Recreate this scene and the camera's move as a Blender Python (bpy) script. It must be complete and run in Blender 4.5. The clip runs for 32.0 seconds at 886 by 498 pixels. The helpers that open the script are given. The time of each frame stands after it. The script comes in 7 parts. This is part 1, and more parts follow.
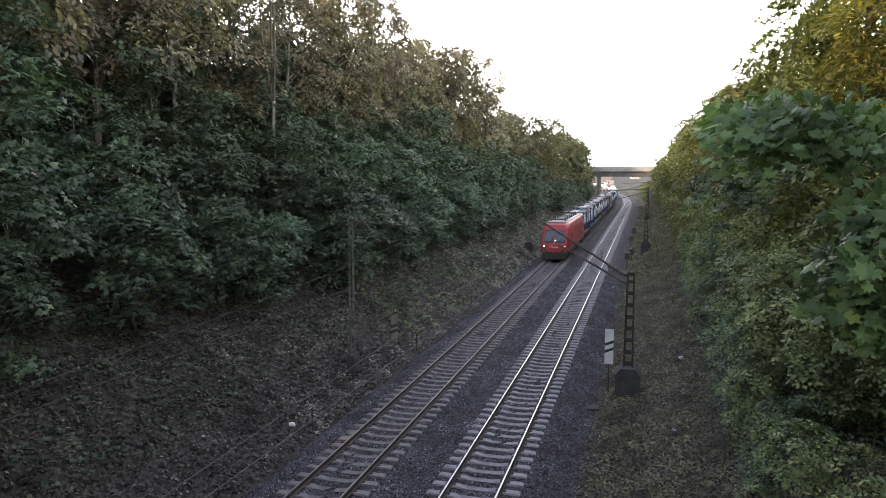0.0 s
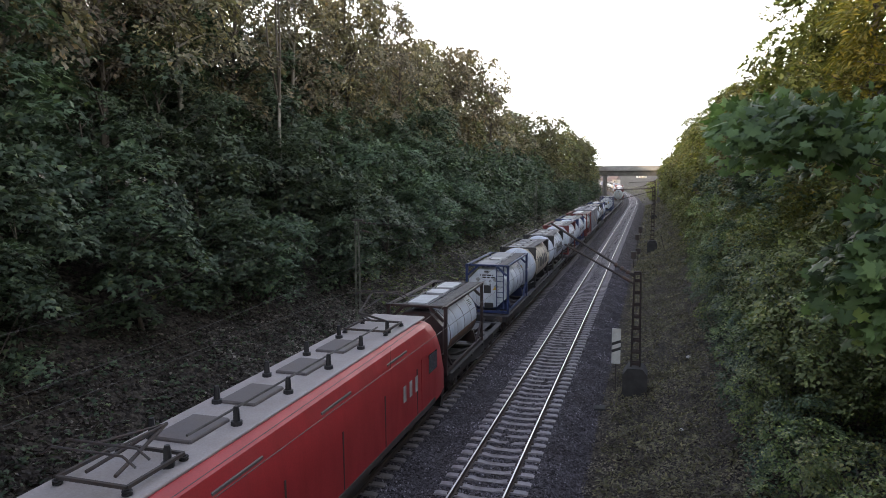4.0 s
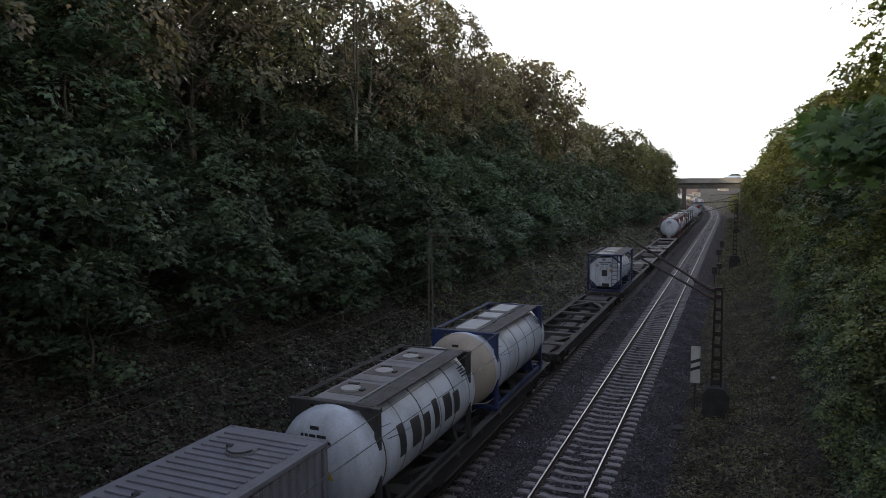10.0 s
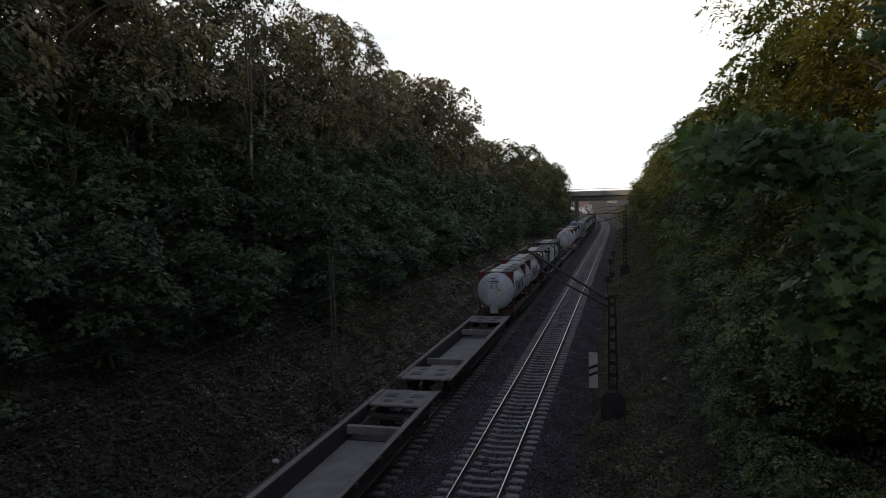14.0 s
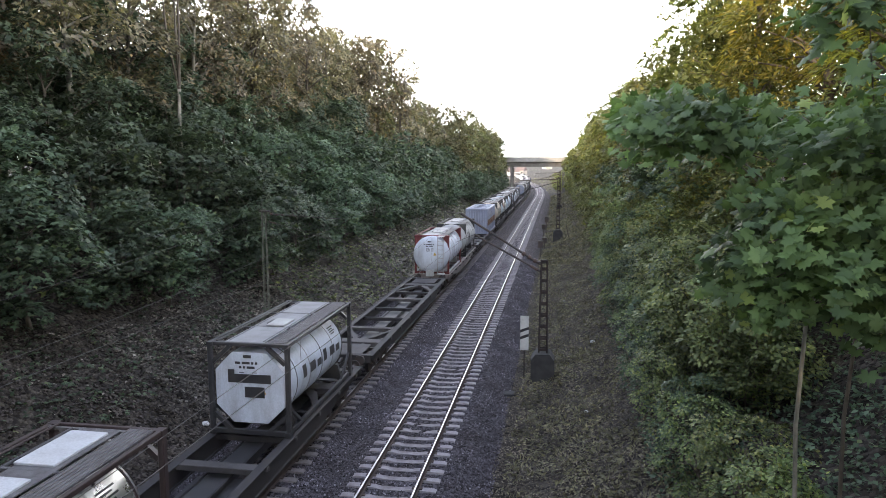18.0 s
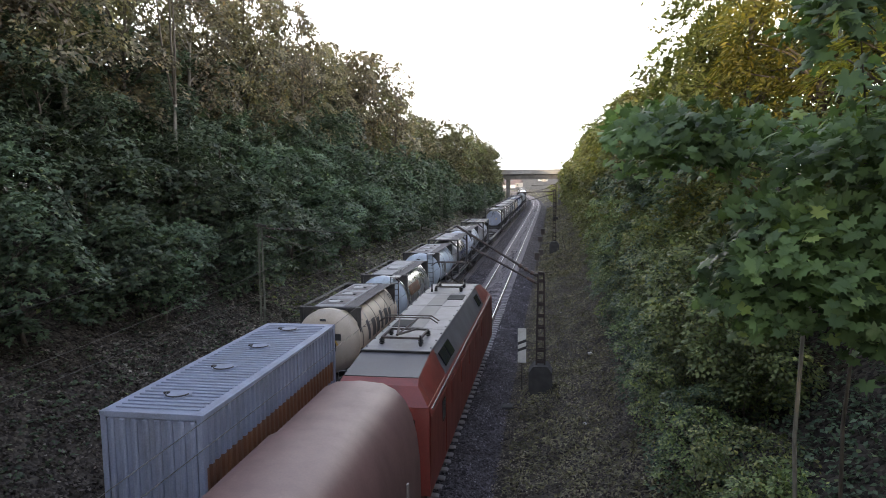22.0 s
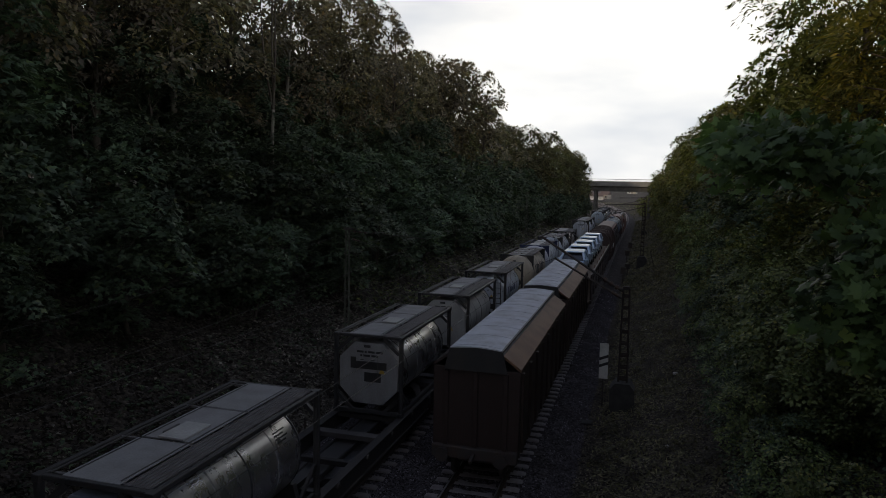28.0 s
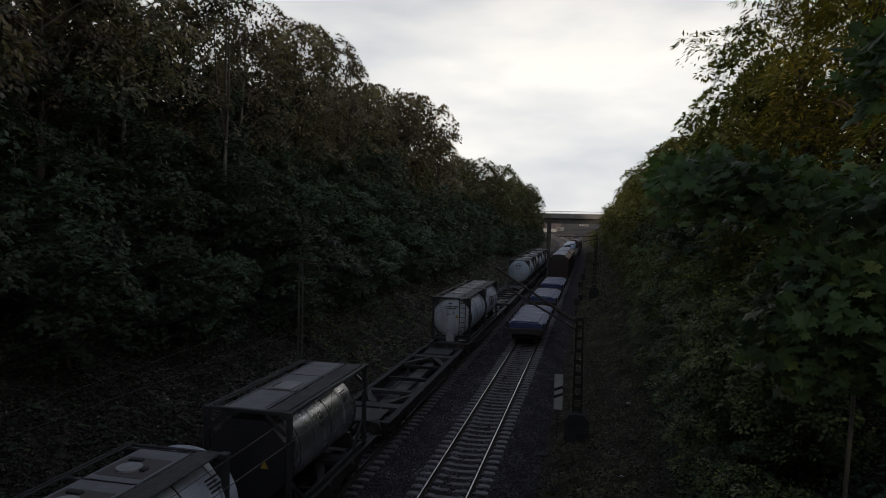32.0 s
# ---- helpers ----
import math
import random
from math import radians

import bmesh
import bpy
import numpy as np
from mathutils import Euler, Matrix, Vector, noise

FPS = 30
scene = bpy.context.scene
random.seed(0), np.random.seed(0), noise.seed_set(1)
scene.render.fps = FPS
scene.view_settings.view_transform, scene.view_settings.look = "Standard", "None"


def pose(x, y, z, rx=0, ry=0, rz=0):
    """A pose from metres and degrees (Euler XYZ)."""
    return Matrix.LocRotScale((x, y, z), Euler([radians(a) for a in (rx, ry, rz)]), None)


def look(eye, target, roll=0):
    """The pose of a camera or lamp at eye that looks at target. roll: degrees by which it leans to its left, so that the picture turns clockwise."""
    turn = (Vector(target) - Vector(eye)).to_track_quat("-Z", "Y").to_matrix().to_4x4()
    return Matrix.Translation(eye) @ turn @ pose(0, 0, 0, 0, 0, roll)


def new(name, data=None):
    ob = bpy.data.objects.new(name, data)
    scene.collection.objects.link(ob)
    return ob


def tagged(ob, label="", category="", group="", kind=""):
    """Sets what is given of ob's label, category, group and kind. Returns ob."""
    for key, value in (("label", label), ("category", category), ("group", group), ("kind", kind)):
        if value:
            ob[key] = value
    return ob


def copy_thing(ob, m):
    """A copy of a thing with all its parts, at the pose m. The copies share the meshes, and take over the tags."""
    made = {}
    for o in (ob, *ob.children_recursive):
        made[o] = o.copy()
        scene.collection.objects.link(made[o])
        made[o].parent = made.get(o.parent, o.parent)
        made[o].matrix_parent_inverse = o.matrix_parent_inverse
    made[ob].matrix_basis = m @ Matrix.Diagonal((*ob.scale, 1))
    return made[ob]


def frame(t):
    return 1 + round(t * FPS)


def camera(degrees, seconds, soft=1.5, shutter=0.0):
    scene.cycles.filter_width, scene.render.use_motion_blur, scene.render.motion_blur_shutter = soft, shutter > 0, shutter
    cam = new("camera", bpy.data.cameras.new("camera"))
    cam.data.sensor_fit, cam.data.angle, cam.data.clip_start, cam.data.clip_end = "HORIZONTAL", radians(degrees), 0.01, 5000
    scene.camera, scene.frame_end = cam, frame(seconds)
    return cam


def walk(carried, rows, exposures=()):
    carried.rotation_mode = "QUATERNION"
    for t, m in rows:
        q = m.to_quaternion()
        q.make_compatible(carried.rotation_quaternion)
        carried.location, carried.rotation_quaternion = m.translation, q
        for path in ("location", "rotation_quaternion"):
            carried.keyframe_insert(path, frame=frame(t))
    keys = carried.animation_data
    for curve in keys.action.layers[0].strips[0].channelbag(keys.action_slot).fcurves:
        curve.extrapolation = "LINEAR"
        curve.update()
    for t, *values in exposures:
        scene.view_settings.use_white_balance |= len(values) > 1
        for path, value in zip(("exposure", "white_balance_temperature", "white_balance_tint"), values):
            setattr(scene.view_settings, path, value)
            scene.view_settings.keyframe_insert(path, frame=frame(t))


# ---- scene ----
cam = camera(65.7, 32.0, soft=0.9)
PATH = [  # seconds, tilt, lean, heading
    (0.0, -6.42, -0.03, 16.37), (0.5, -6.11, 0.02, 16.48), (1.0, -6.04, 0.10, 16.51),
    (1.5, -6.12, 0.82, 16.43), (2.0, -6.40, 1.06, 16.44), (2.5, -6.13, 0.21, 16.73),
    (4.5, -6.57, 0.52, 16.99), (5.0, -6.86, 0.63, 17.71), (5.5, -7.19, 0.87, 18.09),
    (6.0, -7.22, 0.65, 17.80), (6.5, -7.07, 1.14, 18.04), (7.0, -7.16, 1.18, 18.02),
    (7.5, -7.31, 0.68, 17.37), (8.0, -7.23, 0.64, 16.83), (8.5, -6.16, -0.57, 17.15),
    (9.0, -4.15, -0.16, 19.85), (9.5, -4.40, 0.67, 22.65), (10.0, -5.29, 0.43, 22.93),
    (10.5, -5.05, 0.45, 22.30), (11.0, -5.22, 0.37, 21.86), (11.5, -5.48, -0.34, 21.02),
    (12.0, -5.34, 0.96, 17.57), (12.5, -4.49, 0.11, 15.05), (13.0, -3.89, 0.74, 15.56),
    (13.5, -4.14, 0.34, 17.59), (14.0, -4.07, 1.54, 14.62), (14.5, -7.25, 0.72, 10.68),
    (16.5, -8.24, -0.61, 7.67), (17.0, -8.11, -0.30, 8.52), (17.5, -7.62, -0.21, 9.19),
    (18.0, -7.20, 0.07, 9.37), (18.5, -7.17, 0.40, 9.54), (19.0, -6.93, 0.47, 9.75),
    (19.5, -6.95, -0.03, 9.65), (20.0, -7.33, 0.48, 9.63), (20.5, -7.37, 0.45, 9.28),
    (21.0, -7.19, 0.63, 9.24), (21.5, -6.61, 0.75, 9.21), (22.0, -6.13, 0.52, 9.03),
    (22.5, -5.89, 0.27, 9.34), (23.0, -5.31, 0.19, 10.48), (23.5, -4.65, 0.81, 12.52),
    (24.0, -4.54, 1.00, 14.13), (24.5, -4.06, 1.26, 14.51), (26.5, -2.90, 1.06, 15.43),
    (27.0, -3.79, 0.88, 20.87), (27.5, -4.34, -0.01, 20.65), (28.0, -5.48, -1.13, 16.18),
    (28.5, -4.93, -2.81, 14.09), (29.0, -3.39, -3.73, 13.37), (29.5, -2.81, -3.03, 13.01),
    (30.0, -2.77, -2.36, 13.57), (30.5, -2.89, -2.31, 13.61), (31.0, -3.12, -2.18, 13.01),
    (31.5, -2.78, -1.54, 12.61), (32.0, -2.75, -1.29, 12.43),
]
EYE = (0.0, 0.0, 8.98)
EXPOSURES = [
    (0, 0.40), (1, 0.12), (2, -0.20), (2.5, -0.20), (4.5, 0.02), (8, -0.06), (9, -0.42), (10, -1.02), (11, -1.14), (12, -1.40), (13, -1.72), (14.5, -1.95),
    (16.5, 0.80), (18, 0.74), (19, 0.33), (20.5, 0.32), (22, 0.22), (23, -0.30), (24, -1.10), (24.5, -1.35), (26.5, -2.15), (28, -2.25), (30, -2.35), (32, -2.45),
]
walk(cam, [(t, pose(*EYE, 90 + tilt, lean, head)) for t, tilt, lean, head in PATH], EXPOSURES)

# ---- world, sun ----
SUN_AZ, SUN_EL = 203.0, 12.0   # degrees: compass turn from +y towards +x, height
world = bpy.data.worlds.new("world")
scene.world = world
world.use_nodes = True
wn, wl = world.node_tree.nodes, world.node_tree.links
wn.clear()
w_out = wn.new("ShaderNodeOutputWorld")
w_bg = wn.new("ShaderNodeBackground")
w_sky = wn.new("ShaderNodeTexSky")
w_sky.sky_type = "NISHITA"
w_sky.sun_disc = False
w_sky.sun_elevation = radians(SUN_EL)
w_sky.sun_rotation = radians(SUN_AZ)
w_co = wn.new("ShaderNodeTexCoord")
w_map = wn.new("ShaderNodeMapping")
w_map.inputs["Scale"].default_value = (1.0, 1.0, 3.2)
w_noise = wn.new("ShaderNodeTexNoise")
w_noise.inputs["Scale"].default_value = 2.3
w_noise.inputs["Detail"].default_value = 5.0
w_noise.inputs["Roughness"].default_value = 0.5
w_ramp = wn.new("ShaderNodeValToRGB")
w_ramp.color_ramp.elements[0].position, w_ramp.color_ramp.elements[0].color = 0.36, (42.0, 44.5, 48.0, 1)
w_ramp.color_ramp.elements[1].position, w_ramp.color_ramp.elements[1].color = 0.62, (72.0, 70.5, 67.0, 1)
w_mix = wn.new("ShaderNodeMix")
w_mix.data_type = "RGBA"
w_mix.inputs["Factor"].default_value = 0.86
w_sep = wn.new("ShaderNodeSeparateXYZ")      # brightest low over the horizon, darker overhead
w_high = wn.new("ShaderNodeMapRange")
w_high.interpolation_type = "SMOOTHSTEP"
w_high.inputs["From Min"].default_value, w_high.inputs["From Max"].default_value = 0.1, 0.75
w_high.inputs["To Min"].default_value, w_high.inputs["To Max"].default_value = 0.0, 1.0
w_tint = wn.new("ShaderNodeMix")
w_tint.data_type = "RGBA"
w_tint.inputs["A"].default_value = (1.38, 1.36, 1.34, 1)
w_tint.inputs["B"].default_value = (0.235, 0.272, 0.385, 1)
w_dim = wn.new("ShaderNodeMix")
w_dim.data_type, w_dim.blend_type = "RGBA", "MULTIPLY"
w_dim.inputs["Factor"].default_value = 1.0
wl.new(w_co.outputs["Generated"], w_map.inputs["Vector"])
wl.new(w_map.outputs["Vector"], w_noise.inputs["Vector"])
wl.new(w_noise.outputs["Fac"], w_ramp.inputs["Fac"])
wl.new(w_sky.outputs["Color"], w_mix.inputs["A"])
wl.new(w_co.outputs["Generated"], w_sep.inputs["Vector"])
wl.new(w_sep.outputs["Z"], w_high.inputs["Value"])
wl.new(w_ramp.outputs["Color"], w_dim.inputs["A"])
wl.new(w_high.outputs["Result"], w_tint.inputs["Factor"])
wl.new(w_tint.outputs["Result"], w_dim.inputs["B"])
wl.new(w_dim.outputs["Result"], w_mix.inputs["B"])
wl.new(w_mix.outputs["Result"], w_bg.inputs["Color"])
w_bg.inputs["Strength"].default_value = 0.07
wl.new(w_bg.outputs["Background"], w_out.inputs["Surface"])

sun = new("sun", bpy.data.lights.new("sun", "SUN"))
sun.data.energy, sun.data.angle, sun.data.color = 5.0, radians(0.6), (1.0, 0.80, 0.55)
sun_from = Vector((math.sin(radians(SUN_AZ)) * math.cos(radians(SUN_EL)), math.cos(radians(SUN_AZ)) * math.cos(radians(SUN_EL)), math.sin(radians(SUN_EL))))
sun.matrix_world = look(sun_from * 100, (0, 0, 0))

# ---- mesh helpers ----
class Shape:
    """Gathers faces of one mesh."""

    def __init__(self):
        self.v, self.f = [], []

    def add(self, verts, faces, m=None):
        n = len(self.v)
        self.v += [tuple(m @ Vector(p)) for p in verts] if m else [tuple(p) for p in verts]
        self.f += [tuple(i + n for i in f) for f in faces]
        return self

    def box(self, c, s, bev=0.0, m=None):
        """A box round c with sizes s, its upright and level edges cut by bev."""
        x, y, z = (a / 2 for a in s)
        b = min(bev, 0.45 * min(s))
        if b <= 0:
            vs = [(i * x, j * y, k * z) for k in (-1, 1) for i, j in ((-1, -1), (1, -1), (1, 1), (-1, 1))]
            fs = [(3, 2, 1, 0), (4, 5, 6, 7)] + [(i, (i + 1) % 4, 4 + (i + 1) % 4, 4 + i) for i in range(4)]
        else:
            def ring(d, k):
                a, e = x - d, y - d
                return [(-a + b, -e, k), (a - b, -e, k), (a, -e + b, k), (a, e - b, k), (a - b, e, k), (-a + b, e, k), (-a, e - b, k), (-a, -e + b, k)]
            vs = ring(b * 0.7, -z) + ring(0, -z + b) + ring(0, z - b) + ring(b * 0.7, z)
            fs = [tuple(range(7, -1, -1)), tuple(range(24, 32))]
            fs += [(r * 8 + i, r * 8 + (i + 1) % 8, r * 8 + 8 + (i + 1) % 8, r * 8 + 8 + i) for r in range(3) for i in range(8)]
        return self.add([(p[0] + c[0], p[1] + c[1], p[2] + c[2]) for p in vs], fs, m)

    def beam(self, a, b, w, h=None, n=4):
        """A bar from a to b: square for n 4, else round, of width w."""
        a, b = Vector(a), Vector(b)
        d = b - a
        q = d.to_track_quat("Z", "Y").to_matrix()
        h = w if h is None else h
        ring = [((w / 2) * sx, (h / 2) * sy) for sx, sy in ((-1, -1), (1, -1), (1, 1), (-1, 1))] if n == 4 else \
            [(w / 2 * math.cos(2 * math.pi * i / n), h / 2 * math.sin(2 * math.pi * i / n)) for i in range(n)]
        vs = [a + q @ Vector((p[0], p[1], 0)) for p in ring] + [b + q @ Vector((p[0], p[1], 0)) for p in ring]
        fs = [tuple(range(n - 1, -1, -1)), tuple(range(n, 2 * n))] + [(i, (i + 1) % n, n + (i + 1) % n, n + i) for i in range(n)]
        return self.add(vs, fs)

    def tube(self, pts, r, n=6):
        """A round tube along pts; r one radius or one a point."""
        rs = [r] * len(pts) if isinstance(r, (int, float)) else list(r)
        pts = [Vector(p) for p in pts]
        vs, fs = [], []
        for i, p in enumerate(pts):
            d = pts[min(i + 1, len(pts) - 1)] - pts[max(i - 1, 0)]
            q = d.to_track_quat("Z", "Y").to_matrix()
            vs += [p + q @ Vector((rs[i] * math.cos(2 * math.pi * k / n), rs[i] * math.sin(2 * math.pi * k / n), 0)) for k in range(n)]
        for i in range(len(pts) - 1):
            fs += [(i * n + k, i * n + (k + 1) % n, (i + 1) * n + (k + 1) % n, (i + 1) * n + k) for k in range(n)]
        fs += [tuple(range(n - 1, -1, -1)), tuple((len(pts) - 1) * n + k for k in range(n))]
        return self.add(vs, fs)

    def lathe(self, prof, n=24, m=None, half=False):
        """Turns prof, pairs (radius, along y), about the y axis."""
        vs, fs = [], []
        span = math.pi if half else 2 * math.pi
        cols = n + 1 if half else n
        for r, y in prof:
            vs += [(r * math.cos(span * k / n), y, r * math.sin(span * k / n)) for k in range(cols)]
        for i in range(len(prof) - 1):
            for k in range(n):
                k2 = k + 1 if half else (k + 1) % n
                fs.append((i * cols + k, (i + 1) * cols + k, (i + 1) * cols + k2, i * cols + k2))
        if not half:
            fs += [tuple(range(cols)), tuple((len(prof) - 1) * cols + k for k in range(cols - 1, -1, -1))]
        return self.add(vs, fs, m)

    def prism(self, prof, a, b, axis="y"):
        """Sweeps a closed outline (pairs) from a to b along y (outline in x, z) or x (outline in y, z)."""
        n = len(prof)
        put = (lambda p, t: (p[0], t, p[1])) if axis == "y" else (lambda p, t: (t, p[0], p[1]))
        vs = [put(p, a) for p in prof] + [put(p, b) for p in prof]
        fs = [(i, (i + 1) % n, n + (i + 1) % n, n + i) for i in range(n)] + [tuple(range(n - 1, -1, -1)), tuple(range(n, 2 * n))]
        return self.add(vs, fs)

    def mesh(self, name, material, smooth=None):
        me = bpy.data.meshes.new(name)
        me.from_pydata(self.v, [], self.f)
        me.validate()
        bm = bmesh.new()
        bm.from_mesh(me)
        bmesh.ops.recalc_face_normals(bm, faces=bm.faces)
        bm.to_mesh(me)
        bm.free()
        if smooth:
            me.shade_smooth()
            me.set_sharp_from_angle(angle=radians(smooth))
        me.materials.append(material)
        return me


def part(name, shape, material, parent, label="", smooth=None, at=None):
    """One mesh object under a thing or a part."""
    ob = new(name, shape if isinstance(shape, bpy.types.Mesh) else shape.mesh(name, material, smooth))
    ob.parent = parent
    if at is not None:
        ob.matrix_basis = at
    return tagged(ob, label)


def thing(name, m, label, category, group="", kind=""):
    ob = new(name)
    ob.empty_display_size = 0.3
    ob.matrix_basis = m
    return tagged(ob, label, category, group, kind)


def mesh_of(name, verts, tris, material):
    """A mesh from arrays of points and triangles."""
    me = bpy.data.meshes.new(name)
    verts, tris = np.asarray(verts, np.float32), np.asarray(tris, np.int32)
    me.vertices.add(len(verts))
    me.vertices.foreach_set("co", verts.ravel())
    me.loops.add(tris.size)
    me.loops.foreach_set("vertex_index", tris.ravel())
    me.polygons.add(len(tris))
    me.polygons.foreach_set("loop_start", np.arange(0, tris.size, 3, dtype=np.int32))
    me.update(calc_edges=True)
    me.materials.append(material)
    return me


# ---- materials ----
def surf(name, base, rough=0.6, metal=0.0, other=None, amount=0.5, scale=3.0, stretch=(1, 1, 1), bump=0.0, fine=40.0, spec=0.5, edge=(0.4, 0.65)):
    """Paint or stone: base colour, blotches of other at scale, fine grain, relief."""
    m = bpy.data.materials.new(name)
    m.use_nodes = True
    n, l = m.node_tree.nodes, m.node_tree.links
    p = n["Principled BSDF"]
    co = n.new("ShaderNodeTexCoord")
    mp = n.new("ShaderNodeMapping")
    mp.inputs["Scale"].default_value = stretch
    l.new(co.outputs["Object"], mp.inputs["Vector"])
    big = n.new("ShaderNodeTexNoise")
    big.inputs["Scale"].default_value, big.inputs["Detail"].default_value, big.inputs["Roughness"].default_value = scale, 6, 0.65
    l.new(mp.outputs["Vector"], big.inputs["Vector"])
    small = n.new("ShaderNodeTexNoise")
    small.inputs["Scale"].default_value, small.inputs["Detail"].default_value = fine, 3
    l.new(co.outputs["Object"], small.inputs["Vector"])
    ramp = n.new("ShaderNodeMapRange")
    ramp.inputs["From Min"].default_value, ramp.inputs["From Max"].default_value = edge
    ramp.inputs["To Max"].default_value = amount
    l.new(big.outputs["Fac"], ramp.inputs["Value"])
    mix = n.new("ShaderNodeMix")
    mix.data_type = "RGBA"
    mix.inputs["A"].default_value = (*base, 1)
    mix.inputs["B"].default_value = (*(other or tuple(c * 0.5 for c in base)), 1)
    l.new(ramp.outputs["Result"], mix.inputs["Factor"])
    grain = n.new("ShaderNodeMix")
    grain.data_type, grain.blend_type = "RGBA", "MULTIPLY"
    g = n.new("ShaderNodeMapRange")
    g.inputs["To Min"].default_value, g.inputs["To Max"].default_value = 0.72, 1.2
    l.new(small.outputs["Fac"], g.inputs["Value"])
    grain.inputs["Factor"].default_value = 1.0
    l.new(mix.outputs["Result"], grain.inputs["A"])
    l.new(g.outputs["Result"], grain.inputs["B"])
    l.new(grain.outputs["Result"], p.inputs["Base Color"])
    rr = n.new("ShaderNodeMapRange")
    rr.inputs["To Min"].default_value, rr.inputs["To Max"].default_value = max(0.05, rough - 0.12), min(1.0, rough + 0.15)
    l.new(big.outputs["Fac"], rr.inputs["Value"])
    l.new(rr.outputs["Result"], p.inputs["Roughness"])
    p.inputs["Metallic"].default_value = metal
    p.inputs["Specular IOR Level"].default_value = spec
    if bump:
        b = n.new("ShaderNodeBump")
        b.inputs["Strength"].default_value, b.inputs["Distance"].default_value = bump, 0.02
        l.new(small.outputs["Fac"], b.inputs["Height"])
        l.new(b.outputs["Normal"], p.inputs["Normal"])
    return m


def grainy(name, dark, light, tint, scale=14.0, relief=0.03):
    """Loose stones or crumbs: each cell its own tone, patches of tint, real relief."""
    m = bpy.data.materials.new(name)
    m.use_nodes = True
    n, l = m.node_tree.nodes, m.node_tree.links
    p = n["Principled BSDF"]
    co = n.new("ShaderNodeTexCoord")
    vo = n.new("ShaderNodeTexVoronoi")
    vo.inputs["Scale"].default_value = scale
    l.new(co.outputs["Object"], vo.inputs["Vector"])
    sp = n.new("ShaderNodeSeparateColor")
    l.new(vo.outputs["Color"], sp.inputs["Color"])
    ramp = n.new("ShaderNodeValToRGB")
    e = ramp.color_ramp.elements
    e[0].position, e[0].color = 0.15, (*dark, 1)
    e[1].position, e[1].color = 1.0, (*light, 1)
    l.new(sp.outputs["Red"], ramp.inputs["Fac"])
    big = n.new("ShaderNodeTexNoise")
    big.inputs["Scale"].default_value, big.inputs["Detail"].default_value, big.inputs["Roughness"].default_value = 0.7, 7, 0.7
    l.new(co.outputs["Object"], big.inputs["Vector"])
    mr = n.new("ShaderNodeMapRange")
    mr.inputs["From Min"].default_value, mr.inputs["From Max"].default_value = 0.38, 0.66
    l.new(big.outputs["Fac"], mr.inputs["Value"])
    mix = n.new("ShaderNodeMix")
    mix.data_type, mix.blend_type = "RGBA", "MULTIPLY"
    mix.inputs["B"].default_value = (*tint, 1)
    l.new(mr.outputs["Result"], mix.inputs["Factor"])
    l.new(ramp.outputs["Color"], mix.inputs["A"])
    l.new(mix.outputs["Result"], p.inputs["Base Color"])
    p.inputs["Roughness"].default_value = 0.9
    p.inputs["Specular IOR Level"].default_value = 0.15
    b = n.new("ShaderNodeBump")
    b.inputs["Strength"].default_value, b.inputs["Distance"].default_value = 1.0, relief
    b.invert = True
    l.new(vo.outputs["Distance"], b.inputs["Height"])
    l.new(b.outputs["Normal"], p.inputs["Normal"])
    return m


